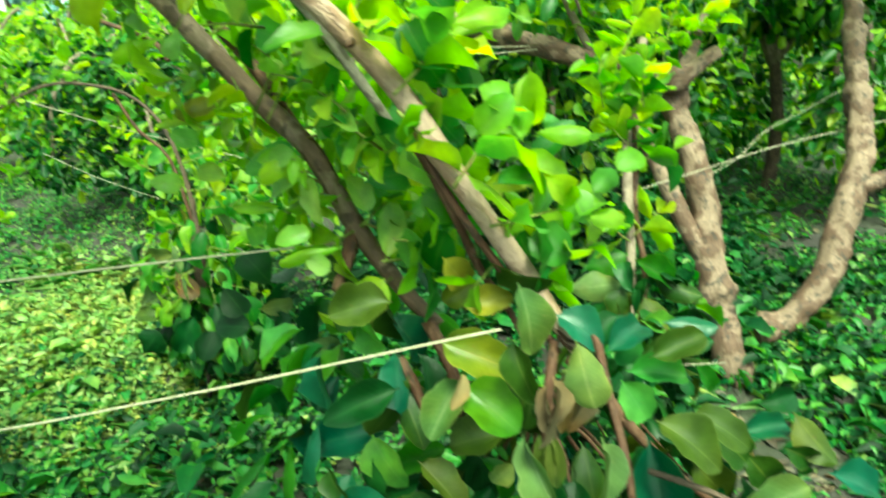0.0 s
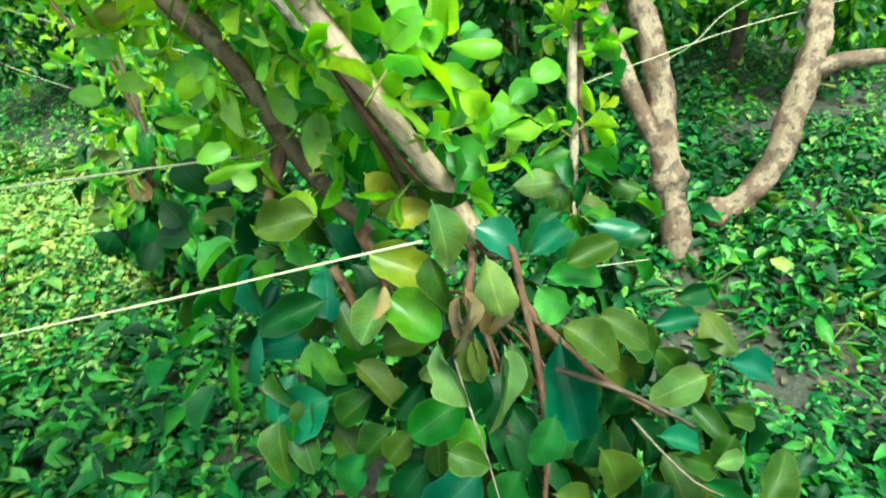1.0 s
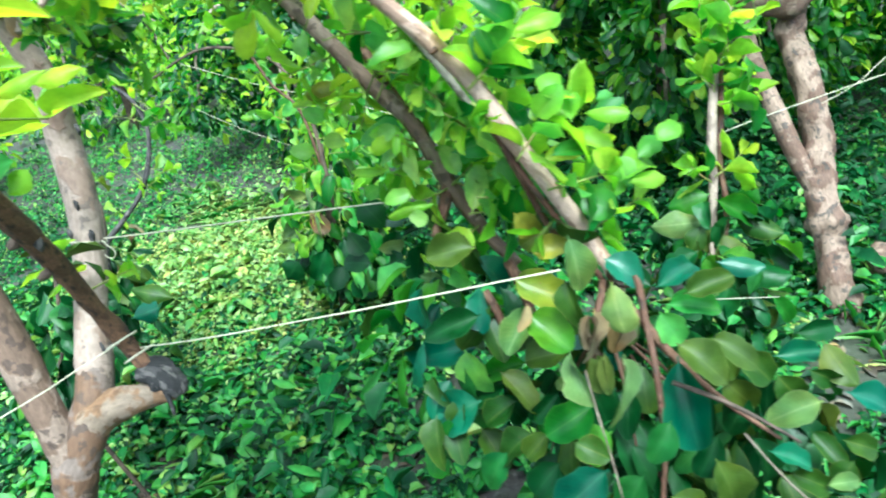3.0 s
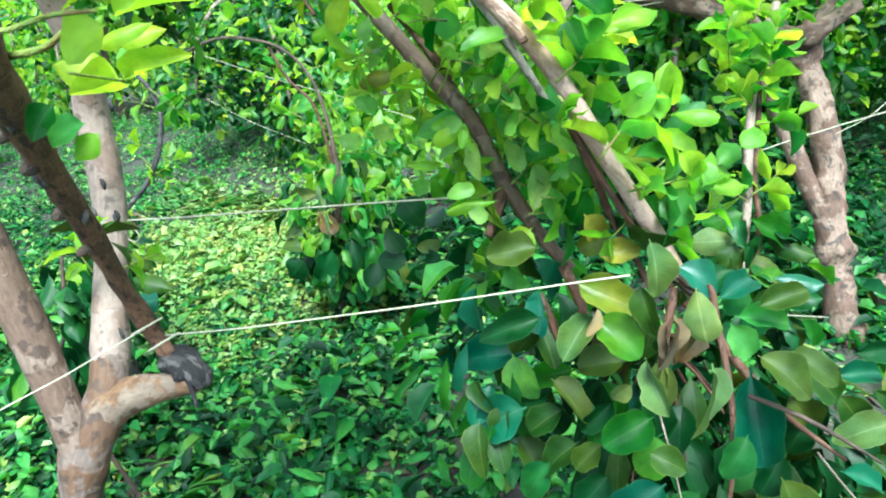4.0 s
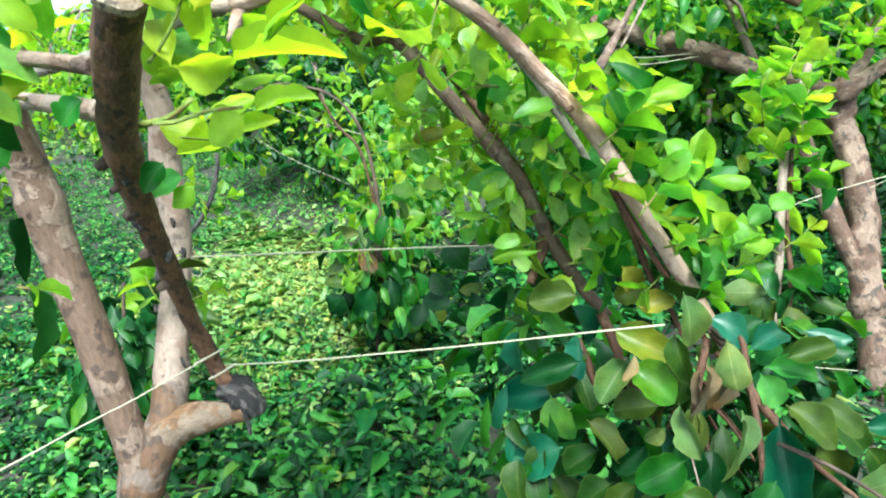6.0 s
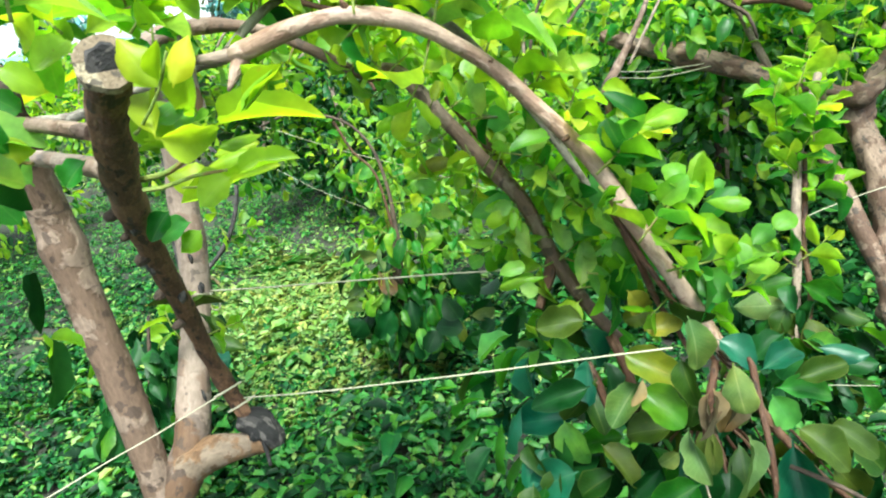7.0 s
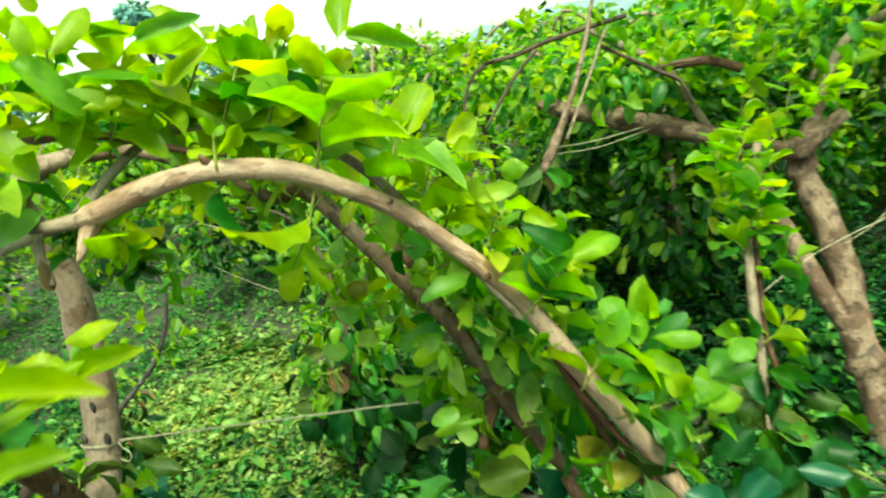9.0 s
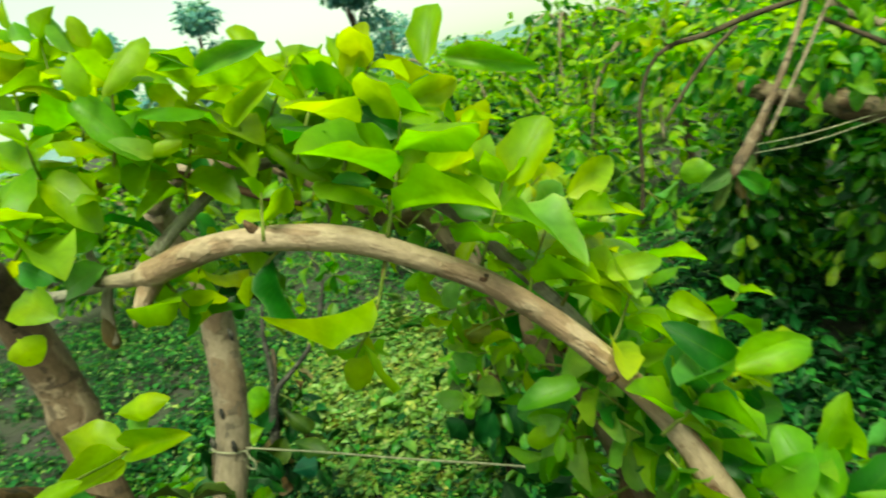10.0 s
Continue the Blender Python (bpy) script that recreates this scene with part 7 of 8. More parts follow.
cord_c = branch(twine_c, "cord", [(-0.962, 1.008, 1.116, 0.0019), (-0.770, 1.016, 1.119, 0.0019), (-0.549, 1.006, 1.133, 0.0019), (-0.353, 1.006, 1.141, 0.0019), (-0.162, 0.995, 1.151, 0.0019)], TWINE, "", 7, 0.03, 0.35, 3)
cuff = [(0.136, 0.728, 1.122), (0.148, 0.712, 1.112), (0.168, 0.716, 1.106), (0.172, 0.734, 1.108), (0.158, 0.748, 1.116), (0.142, 0.744, 1.122), (0.138, 0.724, 1.112), (0.152, 0.708, 1.102), (0.170, 0.714, 1.098)]
branch(cord_a, "knot", [(x, y, z, 0.0022) for x, y, z in cuff], BARK_BROWN, "brown wrapped fibre tie", 6, 0.008)
branch(cord_a, "knot", [(-0.8168, 0.7799, 0.9378, 0.0022), (-0.8064, 0.7662, 0.9463, 0.0022), (-0.7902, 0.7626, 0.9558, 0.0022), (-0.7743, 0.7706, 0.9628, 0.0022), (-0.7647, 0.7871, 0.9646, 0.0022), (-0.7651, 0.8058, 0.9605, 0.0022), (-0.7755, 0.8195, 0.9521, 0.0022), (-0.7917, 0.8231, 0.9426, 0.0022), (-0.8076, 0.8152, 0.9356, 0.0022), (-0.8172, 0.7987, 0.9338, 0.0022), (-0.8168, 0.7799, 0.9378, 0.0022)], TWINE, "", 6, 0.01)
branch(cord_b, "knot", [(-0.8382, 0.7762, 0.9757, 0.0022), (-0.8278, 0.7624, 0.9840, 0.0022), (-0.8114, 0.7587, 0.9931, 0.0022), (-0.7952, 0.7666, 0.9997, 0.0022), (-0.7854, 0.7830, 1.0011, 0.0022), (-0.7858, 0.8017, 0.9969, 0.0022), (-0.7962, 0.8155, 0.9886, 0.0022), (-0.8126, 0.8192, 0.9795, 0.0022), (-0.8288, 0.8113, 0.9729, 0.0022), (-0.8386, 0.7949, 0.9715, 0.0022), (-0.8382, 0.7762, 0.9757, 0.0022)], TWINE, "", 6, 0.01)
branch(cord_c, "knot", [(-1.0409, 0.9952, 1.1221, 0.0022), (-1.0267, 0.9761, 1.1287, 0.0022), (-1.0034, 0.9680, 1.1298, 0.0022), (-0.9799, 0.9739, 1.1250, 0.0022), (-0.9651, 0.9917, 1.1161, 0.0022), (-0.9648, 1.0145, 1.1065, 0.0022), (-0.9790, 1.0336, 1.1000, 0.0022), (-1.0024, 1.0417, 1.0989, 0.0022), (-1.0259, 1.0358, 1.1037, 0.0022), (-1.0406, 1.0180, 1.1126, 0.0022), (-1.0409, 0.9952, 1.1221, 0.0022)], TWINE, "", 6, 0.01)

curl = [(-0.955 + 0.016 * math.sin(a), 1.000, 1.085 + 0.016 * math.cos(a), 0.0015) for a in (0.2, 1.0, 1.9, 2.8, 3.7, 4.6, 5.4)]
branch(cord_c, "loose_end", [(-0.962, 1.004, 1.114, 0.0015), *curl], TWINE, "", 6, 0.008)

# The tree across the row: two stems from one foot, a level limb above.
far_tree = thing("guava_tree", (1.046, 2.293, 0.0), "guava tree with blotched tan trunk and a level limb", "tree", "guava trees")
branch(far_tree, "trunk", [(1.046, 2.293, -0.030, 0.0850), (0.981, 2.275, 0.085, 0.0626), (0.971, 2.373, 0.262, 0.0546), (0.950, 2.480, 0.461, 0.0546), (0.953, 2.591, 0.656, 0.0525), (0.929, 2.707, 0.831, 0.0509), (0.880, 2.821, 1.011, 0.0472), (0.908, 2.811, 0.983, 0.0423), (0.940, 2.894, 1.109, 0.0299), (1.030, 2.975, 1.221, 0.0173)], BARK_BLOTCH, "tan trunk with dark scars", 18, 0.02, 0.4, 3, 0.5)
branch(far_tree, "limb", [(0.941, 2.456, 0.423, 0.0404), (0.881, 2.507, 0.539, 0.0384), (0.812, 2.590, 0.715, 0.0364), (0.747, 2.700, 0.896, 0.0346), (0.713, 2.794, 1.035, 0.0328), (0.688, 2.879, 1.155, 0.0248)], BARK_BLOTCH, "", 10, 0.04, 0.12, 5, 0.1)
branch(far_tree, "limb", [(1.140, 2.459, 0.096, 0.0470), (1.248, 2.480, 0.114, 0.0470), (1.381, 2.511, 0.202, 0.0529), (1.482, 2.572, 0.322, 0.0525), (1.537, 2.642, 0.463, 0.0542), (1.613, 2.731, 0.595, 0.0562), (1.670, 2.808, 0.708, 0.0521), (1.719, 2.930, 0.857, 0.0504), (1.784, 3.150, 1.103, 0.0427), (1.898, 3.503, 1.459, 0.0354), (1.902, 3.883, 1.870, 0.0206)], BARK_BLOTCH, "bent tan limb", 18, 0.02, 0.4, 7, 0.5)
branch(far_tree, "limb", [(1.632, 2.729, 0.589, 0.0375), (1.719, 2.734, 0.622, 0.0372), (1.809, 2.706, 0.640, 0.0346), (2.044, 2.704, 0.644, 0.0303)], BARK_BLOTCH, "", 10, 0.04, 0.12, 8)
branch(far_tree, "limb", [(1.058, 2.802, 1.199, 0.0214), (0.871, 2.786, 1.092, 0.0348), (0.720, 2.824, 1.138, 0.0377), (0.565, 2.864, 1.192, 0.0428), (0.405, 2.905, 1.254, 0.0459), (0.237, 2.943, 1.309, 0.0443), (0.040, 2.980, 1.379, 0.0379), (-0.113, 3.020, 1.434, 0.0241)], BARK_BLOTCH, "level pale limb", 18, 0.02, 0.4, 9, 0.5)
branch(far_tree, "branch", [(0.568, 2.872, 1.216, 0.0180), (0.489, 2.909, 1.386, 0.0158), (0.429, 2.934, 1.505, 0.0158), (0.269, 2.937, 1.617, 0.0180), (0.132, 2.944, 1.725, 0.0158)], BARK_GREY, "", 7, 0.05)
branch(far_tree, "branch", [(0.686, 2.754, 1.448, 0.0189), (0.565, 2.747, 1.503, 0.0189), (0.403, 2.719, 1.513, 0.0168)], BARK_BROWN, "", 7, 0.05)
branch(far_tree, "branch", [(0.972, 2.807, 1.271, 0.0192), (1.090, 2.887, 1.456, 0.0192), (1.265, 2.944, 1.529, 0.0192), (1.483, 2.999, 1.571, 0.0171)], BARK_GREY, "", 7, 0.05)
shoot(far_tree, (0.704, 2.416, 1.031), (0.695, 2.498, 1.302), 5, 0.100, "yyym")
shoot(far_tree, (0.772, 2.578, 1.169), (0.878, 2.693, 1.475), 5, 0.100, "yyym")
shoot(far_tree, (0.643, 2.668, 1.198), (0.721, 2.762, 1.453), 5, 0.100, "yyym")
shoot(far_tree, (0.478, 2.185, 1.115), (0.482, 2.245, 1.306), 5, 0.100, "yyym")
shoot(far_tree, (0.961, 2.638, 1.245), (1.097, 2.723, 1.437), 5, 0.100, "yyym")
shoot(far_tree, (0.821, 2.515, 1.281), (0.968, 2.587, 1.422), 5, 0.100, "yyym")
shoot(far_tree, (0.453, 2.874, 1.296), (0.559, 2.971, 1.543), 5, 0.100, "yyym")
shoot(far_tree, (1.135, 2.716, 1.388), (1.266, 2.787, 1.538), 5, 0.100, "yyym")
shoot(far_tree, (0.866, 2.718, 1.564), (0.959, 2.797, 1.764), 5, 0.100, "yyym")
shoot(far_tree, (0.637, 2.659, 1.517), (0.685, 2.732, 1.724), 5, 0.100, "yyym")
shoot(far_tree, (0.293, 2.962, 1.337), (0.399, 3.054, 1.568), 5, 0.100, "yyym")
shoot(far_tree, (0.144, 2.949, 1.387), (0.200, 3.033, 1.627), 5, 0.100, "yyym")
shoot(far_tree, (1.042, 2.742, 1.533), (1.112, 2.819, 1.737), 5, 0.100, "yyym")
shoot(far_tree, (1.269, 2.794, 1.559), (1.380, 2.870, 1.735), 5, 0.100, "yyym")
shoot(far_tree, (0.810, 2.768, 1.416), (0.840, 2.848, 1.658), 5, 0.100, "yyym")
shoot(far_tree, (0.637, 2.307, 1.065), (0.575, 2.243, 0.896), 5, 0.100, "yyym")
shoot(far_tree, (0.629, 2.482, 1.293), (0.527, 2.423, 1.165), 5, 0.100, "yyym")
shoot(far_tree, (0.473, 2.437, 1.003), (0.559, 2.512, 1.099), 5, 0.100, "yyym")
shoot(far_tree, (0.612, 2.607, 1.036), (0.664, 2.721, 1.217), 5, 0.100, "yyym")
crown(far_tree, "foliage", [(0.3, 3.1, 1.5, 0.5, 0.45, 0.16), (1.0, 3.3, 1.55, 0.5, 0.5, 0.2), (1.6, 3.2, 1.6, 0.5, 0.5, 0.2), (0.7, 3.9, 1.6, 0.6, 0.5, 0.2), (-0.2, 3.5, 1.5, 0.45, 0.4, 0.15)], 1500, 0.085, [YOUNG, BRIGHT, MID], (0.4, 0.25, 0.35), 77, MEDIUM, 0.1)
# A leafy stem that hangs between the trees, held by a twine.
shoot_plant = thing("young_guava", (0.406, 1.517, 0.0), "young guava plant with tied leafy stems", "plant")
branch(shoot_plant, "stem", [(0.497, 1.772, 1.352, 0.0103), (0.434, 1.649, 1.203, 0.0115), (0.416, 1.580, 1.109, 0.0114), (0.403, 1.513, 1.016, 0.0126), (0.400, 1.471, 0.943, 0.0113), (0.392, 1.424, 0.843, 0.0101), (0.381, 1.370, 0.711, 0.0090)], BARK_GREY, "", 8, 0.03)
branch(shoot_plant, "stem", [(0.441, 1.636, 1.177, 0.0076), (0.432, 1.562, 1.070, 0.0076), (0.418, 1.494, 0.977, 0.0076), (0.428, 1.443, 0.862, 0.0076), (0.410, 1.394, 0.762, 0.0064)], BARK_BROWN, "", 7, 0.03)
shoot(shoot_plant, (0.418, 1.577, 1.124), (0.444, 1.643, 1.230), 5, 0.085, "yyym")
shoot(shoot_plant, (0.428, 1.613, 1.183), (0.487, 1.678, 1.273), 4, 0.085, "yyym")
shoot(shoot_plant, (0.412, 1.583, 1.137), (0.373, 1.604, 1.191), 3, 0.070, "yym")
shoot(shoot_plant, (0.401, 1.452, 0.951), (0.471, 1.493, 0.995), 3, 0.085, "yyy")
shoot(shoot_plant, (0.393, 1.444, 0.940), (0.348, 1.457, 0.982), 3, 0.080, "yym")
shoot(shoot_plant, (0.438, 1.730, 1.324), (0.485, 1.794, 1.417), 4, 0.090, "yyy")
shoot(shoot_plant, (0.443, 1.549, 1.226), (0.461, 1.594, 1.327), 4, 0.090, "yym")
shoot(shoot_plant, (0.411, 1.496, 1.115), (0.518, 1.535, 1.124), 3, 0.085, "yym")
leaf(shoot_plant, (0.386, 1.429, 0.917), (0.290, 1.400, 0.906), 0.072, (0.19, -1.04, 0.84), "m")
leaf(shoot_plant, (0.369, 1.392, 0.859), (0.247, 1.369, 0.870), 0.066, (0.06, -1.19, 0.72), "p")
leaf(shoot_plant, (0.361, 1.369, 0.863), (0.331, 1.331, 0.807), 0.057, (0.04, -0.62, 0.48), "o")
leaf(shoot_plant, (0.398, 1.424, 0.903), (0.504, 1.414, 0.840), 0.066, (-0.24, -0.80, 0.89), "m")
leaf(shoot_plant, (0.391, 1.337, 0.793), (0.490, 1.343, 0.761), 0.057, (-0.43, -0.86, 0.92), "b")
leaf(shoot_plant, (0.440, 1.429, 0.852), (0.547, 1.422, 0.795), 0.058, (-0.13, -1.07, 0.83), "o")
leaf(shoot_plant, (0.343, 1.309, 0.826), (0.269, 1.270, 0.790), 0.061, (-0.26, -0.65, 0.87), "d")
leaf(shoot_plant, (0.409, 1.385, 0.829), (0.446, 1.350, 0.752), 0.072, (0.19, -0.95, 0.57), "o")
leaf(shoot_plant, (0.445, 1.343, 0.740), (0.553, 1.354, 0.713), 0.057, (-0.18, -0.53, 0.53), "d")
leaf(shoot_plant, (0.374, 1.294, 0.786), (0.332, 1.254, 0.734), 0.056, (-0.01, -0.97, 0.76), "d")
leaf(shoot_plant, (0.417, 1.325, 0.720), (0.387, 1.279, 0.652), 0.063, (-0.03, -0.94, 0.74), "d")
leaf(shoot_plant, (0.481, 1.414, 0.747), (0.591, 1.418, 0.707), 0.065, (-0.29, -0.61, 0.73), "d")
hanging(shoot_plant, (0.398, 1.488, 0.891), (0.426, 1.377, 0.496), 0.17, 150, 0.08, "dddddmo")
twine_d = thing("twine", (0.406, 1.517, 1.022), "pale twine from a hanging stem past the far trunk", "twine", "tying twines")
branch(twine_d, "cord", [(0.396, 1.517, 1.027, 0.0014), (0.548, 1.838, 0.950, 0.0014), (0.807, 2.308, 0.840, 0.0016), (1.096, 2.642, 0.790, 0.0018), (1.280, 2.748, 0.796, 0.0018), (1.596, 2.937, 0.789, 0.0018), (2.004, 3.149, 0.783, 0.0019)], TWINE, "", 6, 0.05)
branch(twine_d, "cord", [(0.950, 2.533, 0.763, 0.0015), (1.096, 2.642, 0.790, 0.0014), (1.280, 2.834, 0.844, 0.0015), (1.556, 3.089, 0.867, 0.0015), (2.011, 3.465, 0.924, 0.0017)], TWINE, "", 6, 0.05)
twine_e = thing("twine", (0.302, 0.753, 1.043), "short pale twine at the hanging leaves", "twine", "tying twines")
branch(twine_e, "cord", [(0.236, 0.734, 1.059, 0.0006), (0.306, 0.814, 1.005, 0.0007), (0.435, 0.966, 0.907, 0.0008)], TWINE, "", 6, 0.03)
# The bush behind: a thin arch with hanging leaves.
back_bush = thing("guava_bush", (-1.117, 2.290, 0.0), "guava bush with arched stem and hanging leaves", "bush", "guava bushes")
branch(back_bush, "stem", [(-1.667, 2.317, 1.249, 0.0050), (-1.419, 2.320, 1.334, 0.0060), (-1.239, 2.328, 1.316, 0.0059), (-1.123, 2.334, 1.262, 0.0059), (-1.037, 2.321, 1.153, 0.0070), (-0.990, 2.288, 0.999, 0.0083), (-0.971, 2.253, 0.833, 0.0095), (-0.971, 2.222, 0.636, 0.0096), (-1.117, 2.290, -0.020, 0.0110)], BARK_DARK, "grey arched stem", 8, 0.04, 0.1, 2)
branch(back_bush, "stem", [(-1.203, 2.349, 1.284, 0.0059), (-1.129, 2.322, 1.149, 0.0059), (-1.049, 2.330, 1.041, 0.0060), (-0.987, 2.270, 0.775, 0.0073)], BARK_BROWN, "", 6, 0.04)
branch(back_bush, "stem", [(-1.363, 2.642, 1.541, 0.0090), (-1.148, 2.619, 1.442, 0.0101), (-1.072, 2.560, 1.367, 0.0099)], BARK_BROWN, "", 6, 0.04)
shoot(back_bush, (-1.005, 2.346, 1.038), (-0.868, 2.397, 1.069), 3, 0.078, "yfb")
shoot(back_bush, (-0.999, 2.309, 0.951), (-1.114, 2.292, 0.983), 3, 0.078, "ffb")
shoot(back_bush, (-0.991, 2.272, 0.864), (-0.830, 2.309, 0.850), 3, 0.078, "yfb")
shoot(back_bush, (-0.990, 2.253, 0.821), (-1.127, 2.201, 0.790), 3, 0.078, "yfb")
shoot(back_bush, (-0.982, 2.216, 0.734), (-0.797, 2.239, 0.675), 3, 0.078, "fby")
shoot(back_bush, (-0.981, 2.187, 0.669), (-1.094, 2.131, 0.614), 3, 0.078, "yfb")
shoot(back_bush, (-0.864, 2.301, 0.853), (-0.728, 2.362, 0.906), 3, 0.078, "yfb")
shoot(back_bush, (-0.816, 2.254, 0.719), (-0.678, 2.276, 0.686), 3, 0.078, "fbb")
shoot(back_bush, (-1.096, 2.306, 1.003), (-1.189, 2.304, 1.054), 3, 0.078, "fbb")
shoot(back_bush, (-0.883, 2.180, 0.596), (-0.745, 2.193, 0.541), 3, 0.078, "fbo")
shoot(back_bush, (-0.998, 2.144, 0.584), (-1.112, 2.098, 0.551), 3, 0.078, "fbo")
shoot(back_bush, (-0.773, 2.342, 0.888), (-0.660, 2.407, 0.965), 3, 0.078, "yff")
shoot(back_bush, (-0.960, 2.211, 0.947), (-0.782, 2.259, 0.919), 4, 0.080, "yfb")
shoot(back_bush, (-0.944, 2.165, 0.813), (-1.075, 2.146, 0.877), 3, 0.080, "obf")
shoot(back_bush, (-0.997, 2.285, 1.025), (-0.859, 2.339, 1.048), 3, 0.070, "yfb")
shoot(back_bush, (-0.946, 2.147, 0.770), (-0.770, 2.178, 0.699), 3, 0.080, "bfy")
shoot(back_bush, (-1.144, 2.382, 1.259), (-1.240, 2.321, 1.184), 4, 0.080, "bfy")
shoot(back_bush, (-1.078, 2.374, 1.181), (-0.914, 2.436, 1.201), 3, 0.080, "bby")
shoot(back_bush, (-1.327, 2.345, 1.321), (-1.368, 2.373, 1.430), 4, 0.080, "yfb")
shoot(back_bush, (-1.189, 2.379, 1.289), (-1.092, 2.440, 1.364), 3, 0.080, "yfb")
shoot(back_bush, (-1.128, 2.571, 1.446), (-1.220, 2.583, 1.554), 4, 0.080, "yfb")
shoot(back_bush, (-1.128, 2.571, 1.446), (-0.986, 2.601, 1.401), 4, 0.080, "bfy")
shoot(back_bush, (-0.950, 2.113, 0.684), (-1.062, 2.074, 0.679), 2, 0.090, "pp")
leaf(back_bush, (-1.057, 2.229, 0.703), (-1.203, 2.222, 0.697), 0.067, (0.50, -0.86, 0.64), "p")
leaf(back_bush, (-1.076, 2.162, 0.593), (-1.255, 2.157, 0.570), 0.087, (0.59, -0.80, 0.76), "p")
leaf(back_bush, (-1.093, 2.119, 0.522), (-1.185, 2.074, 0.561), 0.072, (0.22, -0.82, 0.82), "o")
leaf(back_bush, (-1.003, 2.128, 0.502), (-1.054, 2.052, 0.388), 0.096, (0.70, -0.92, 0.76), "d")
leaf(back_bush, (-0.933, 2.162, 0.532), (-0.885, 2.083, 0.415), 0.096, (0.24, -0.55, 0.71), "d")
leaf(back_bush, (-1.118, 2.087, 0.478), (-1.193, 2.054, 0.393), 0.106, (0.31, -0.86, 0.43), "d")
leaf(back_bush, (-1.063, 2.210, 0.672), (-0.989, 2.130, 0.552), 0.072, (0.35, -1.13, 0.82), "w")
leaf(back_bush, (-0.826, 2.373, 0.860), (-0.977, 2.348, 0.821), 0.096, (0.20, -1.01, 0.26), "b")
leaf(back_bush, (-0.910, 2.440, 1.013), (-1.003, 2.395, 1.057), 0.087, (0.41, -1.09, 0.57), "b")
leaf(back_bush, (-1.090, 2.422, 1.059), (-1.163, 2.371, 1.033), 0.082, (0.29, -0.73, 0.40), "b")
leaf(back_bush, (-0.786, 2.323, 0.754), (-0.883, 2.296, 0.723), 0.087, (0.34, -1.10, 0.38), "y")
branch(back_bush, "stem", [(-1.031, 2.400, 0.870, 0.0106), (-1.019, 2.320, 0.724, 0.0170), (-1.021, 2.276, 0.562, 0.0194), (-1.012, 2.258, 0.381, 0.0177)], BARK_DARK, "", 6, 0.04)
crown(back_bush, "foliage", [(-0.89, 2.87, 0.98, 0.3, 0.25, 0.2), (-1.02, 2.76, 0.80, 0.3, 0.25, 0.2), (-0.79, 2.90, 0.75, 0.3, 0.25, 0.2), (-0.93, 3.19, 1.17, 0.3, 0.25, 0.2), (-1.20, 3.06, 1.04, 0.3, 0.25, 0.2)], 620, 0.075, [FRESH, YOUNG, MID], (0.45, 0.3, 0.25), 83, MEDIUM, 0.2)
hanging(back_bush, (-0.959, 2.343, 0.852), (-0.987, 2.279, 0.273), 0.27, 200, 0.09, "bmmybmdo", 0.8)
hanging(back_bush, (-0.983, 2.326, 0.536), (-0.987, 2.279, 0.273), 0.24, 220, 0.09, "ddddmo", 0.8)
twine_f = thing("twine", (-1.715, 2.304, 1.257), "thin pale twine between the back bushes", "twine", "tying twines")
branch(twine_f, "cord", [(-1.600, 2.462, 1.276, 0.0013), (-1.239, 2.420, 1.147, 0.0014), (-0.875, 2.386, 1.037, 0.0013), (-0.579, 2.335, 0.942, 0.0014)], TWINE, "", 5, 0.08)
branch(twine_f, "cord", [(-1.559, 2.403, 1.088, 0.0009), (-1.366, 2.373, 0.988, 0.0009), (-1.110, 2.311, 0.898, 0.0008)], TWINE, "", 5, 0.08)
# A small shrub behind the pale limb.
shrub = thing("shrub", (-1.813, 1.777, 0.0), "small bare-stemmed shrub with a dark base", "shrub")
branch(shrub, "stem", [(-1.813, 1.777, -0.020, 0.0209), (-1.788, 1.746, 0.430, 0.0183), (-1.735, 1.749, 0.655, 0.0196), (-1.704, 1.772, 0.760, 0.0136), (-1.602, 1.797, 0.847, 0.0095), (-1.521, 1.833, 0.926, 0.0094), (-1.463, 1.870, 1.038, 0.0094), (-1.449, 1.911, 1.150, 0.0076), (-1.480, 1.928, 1.244, 0.0076), (-1.544, 1.942, 1.300, 0.0057)], DEAD_WOOD, "thin dark curved stem", 7, 0.03)
branch(shrub, "stem", [(-1.728, 1.770, 0.713, 0.0157), (-1.714, 1.794, 0.842, 0.0116), (-1.733, 1.826, 0.966, 0.0098), (-1.729, 1.865, 1.084, 0.0059)], DEAD_WOOD, "", 6, 0.03)
branch(shrub, "stem", [(-1.724, 1.762, 0.719, 0.0116), (-1.707, 1.806, 0.834, 0.0098), (-1.720, 1.837, 0.912, 0.0077)], BARK_DARK, "", 6, 0.03)
shoot(shrub, (-1.521, 1.833, 0.926), (-1.449, 1.875, 0.967), 2, 0.050, "ym")
shoot(shrub, (-1.699, 1.774, 0.759), (-1.600, 1.788, 0.675), 3, 0.060, "om")
shoot(shrub, (-1.733, 1.826, 0.966), (-1.700, 1.849, 0.998), 2, 0.050, "yy")
shoot(shrub, (-1.467, 1.909, 1.239), (-1.331, 1.924, 1.111), 3, 0.080, "mm")
shoot(shrub, (-1.493, 2.003, 1.217), (-1.431, 1.951, 1.081), 3, 0.070, "yym")
shoot(shrub, (-1.470, 1.887, 0.974), (-1.389, 1.914, 0.985), 2, 0.060, "ym")
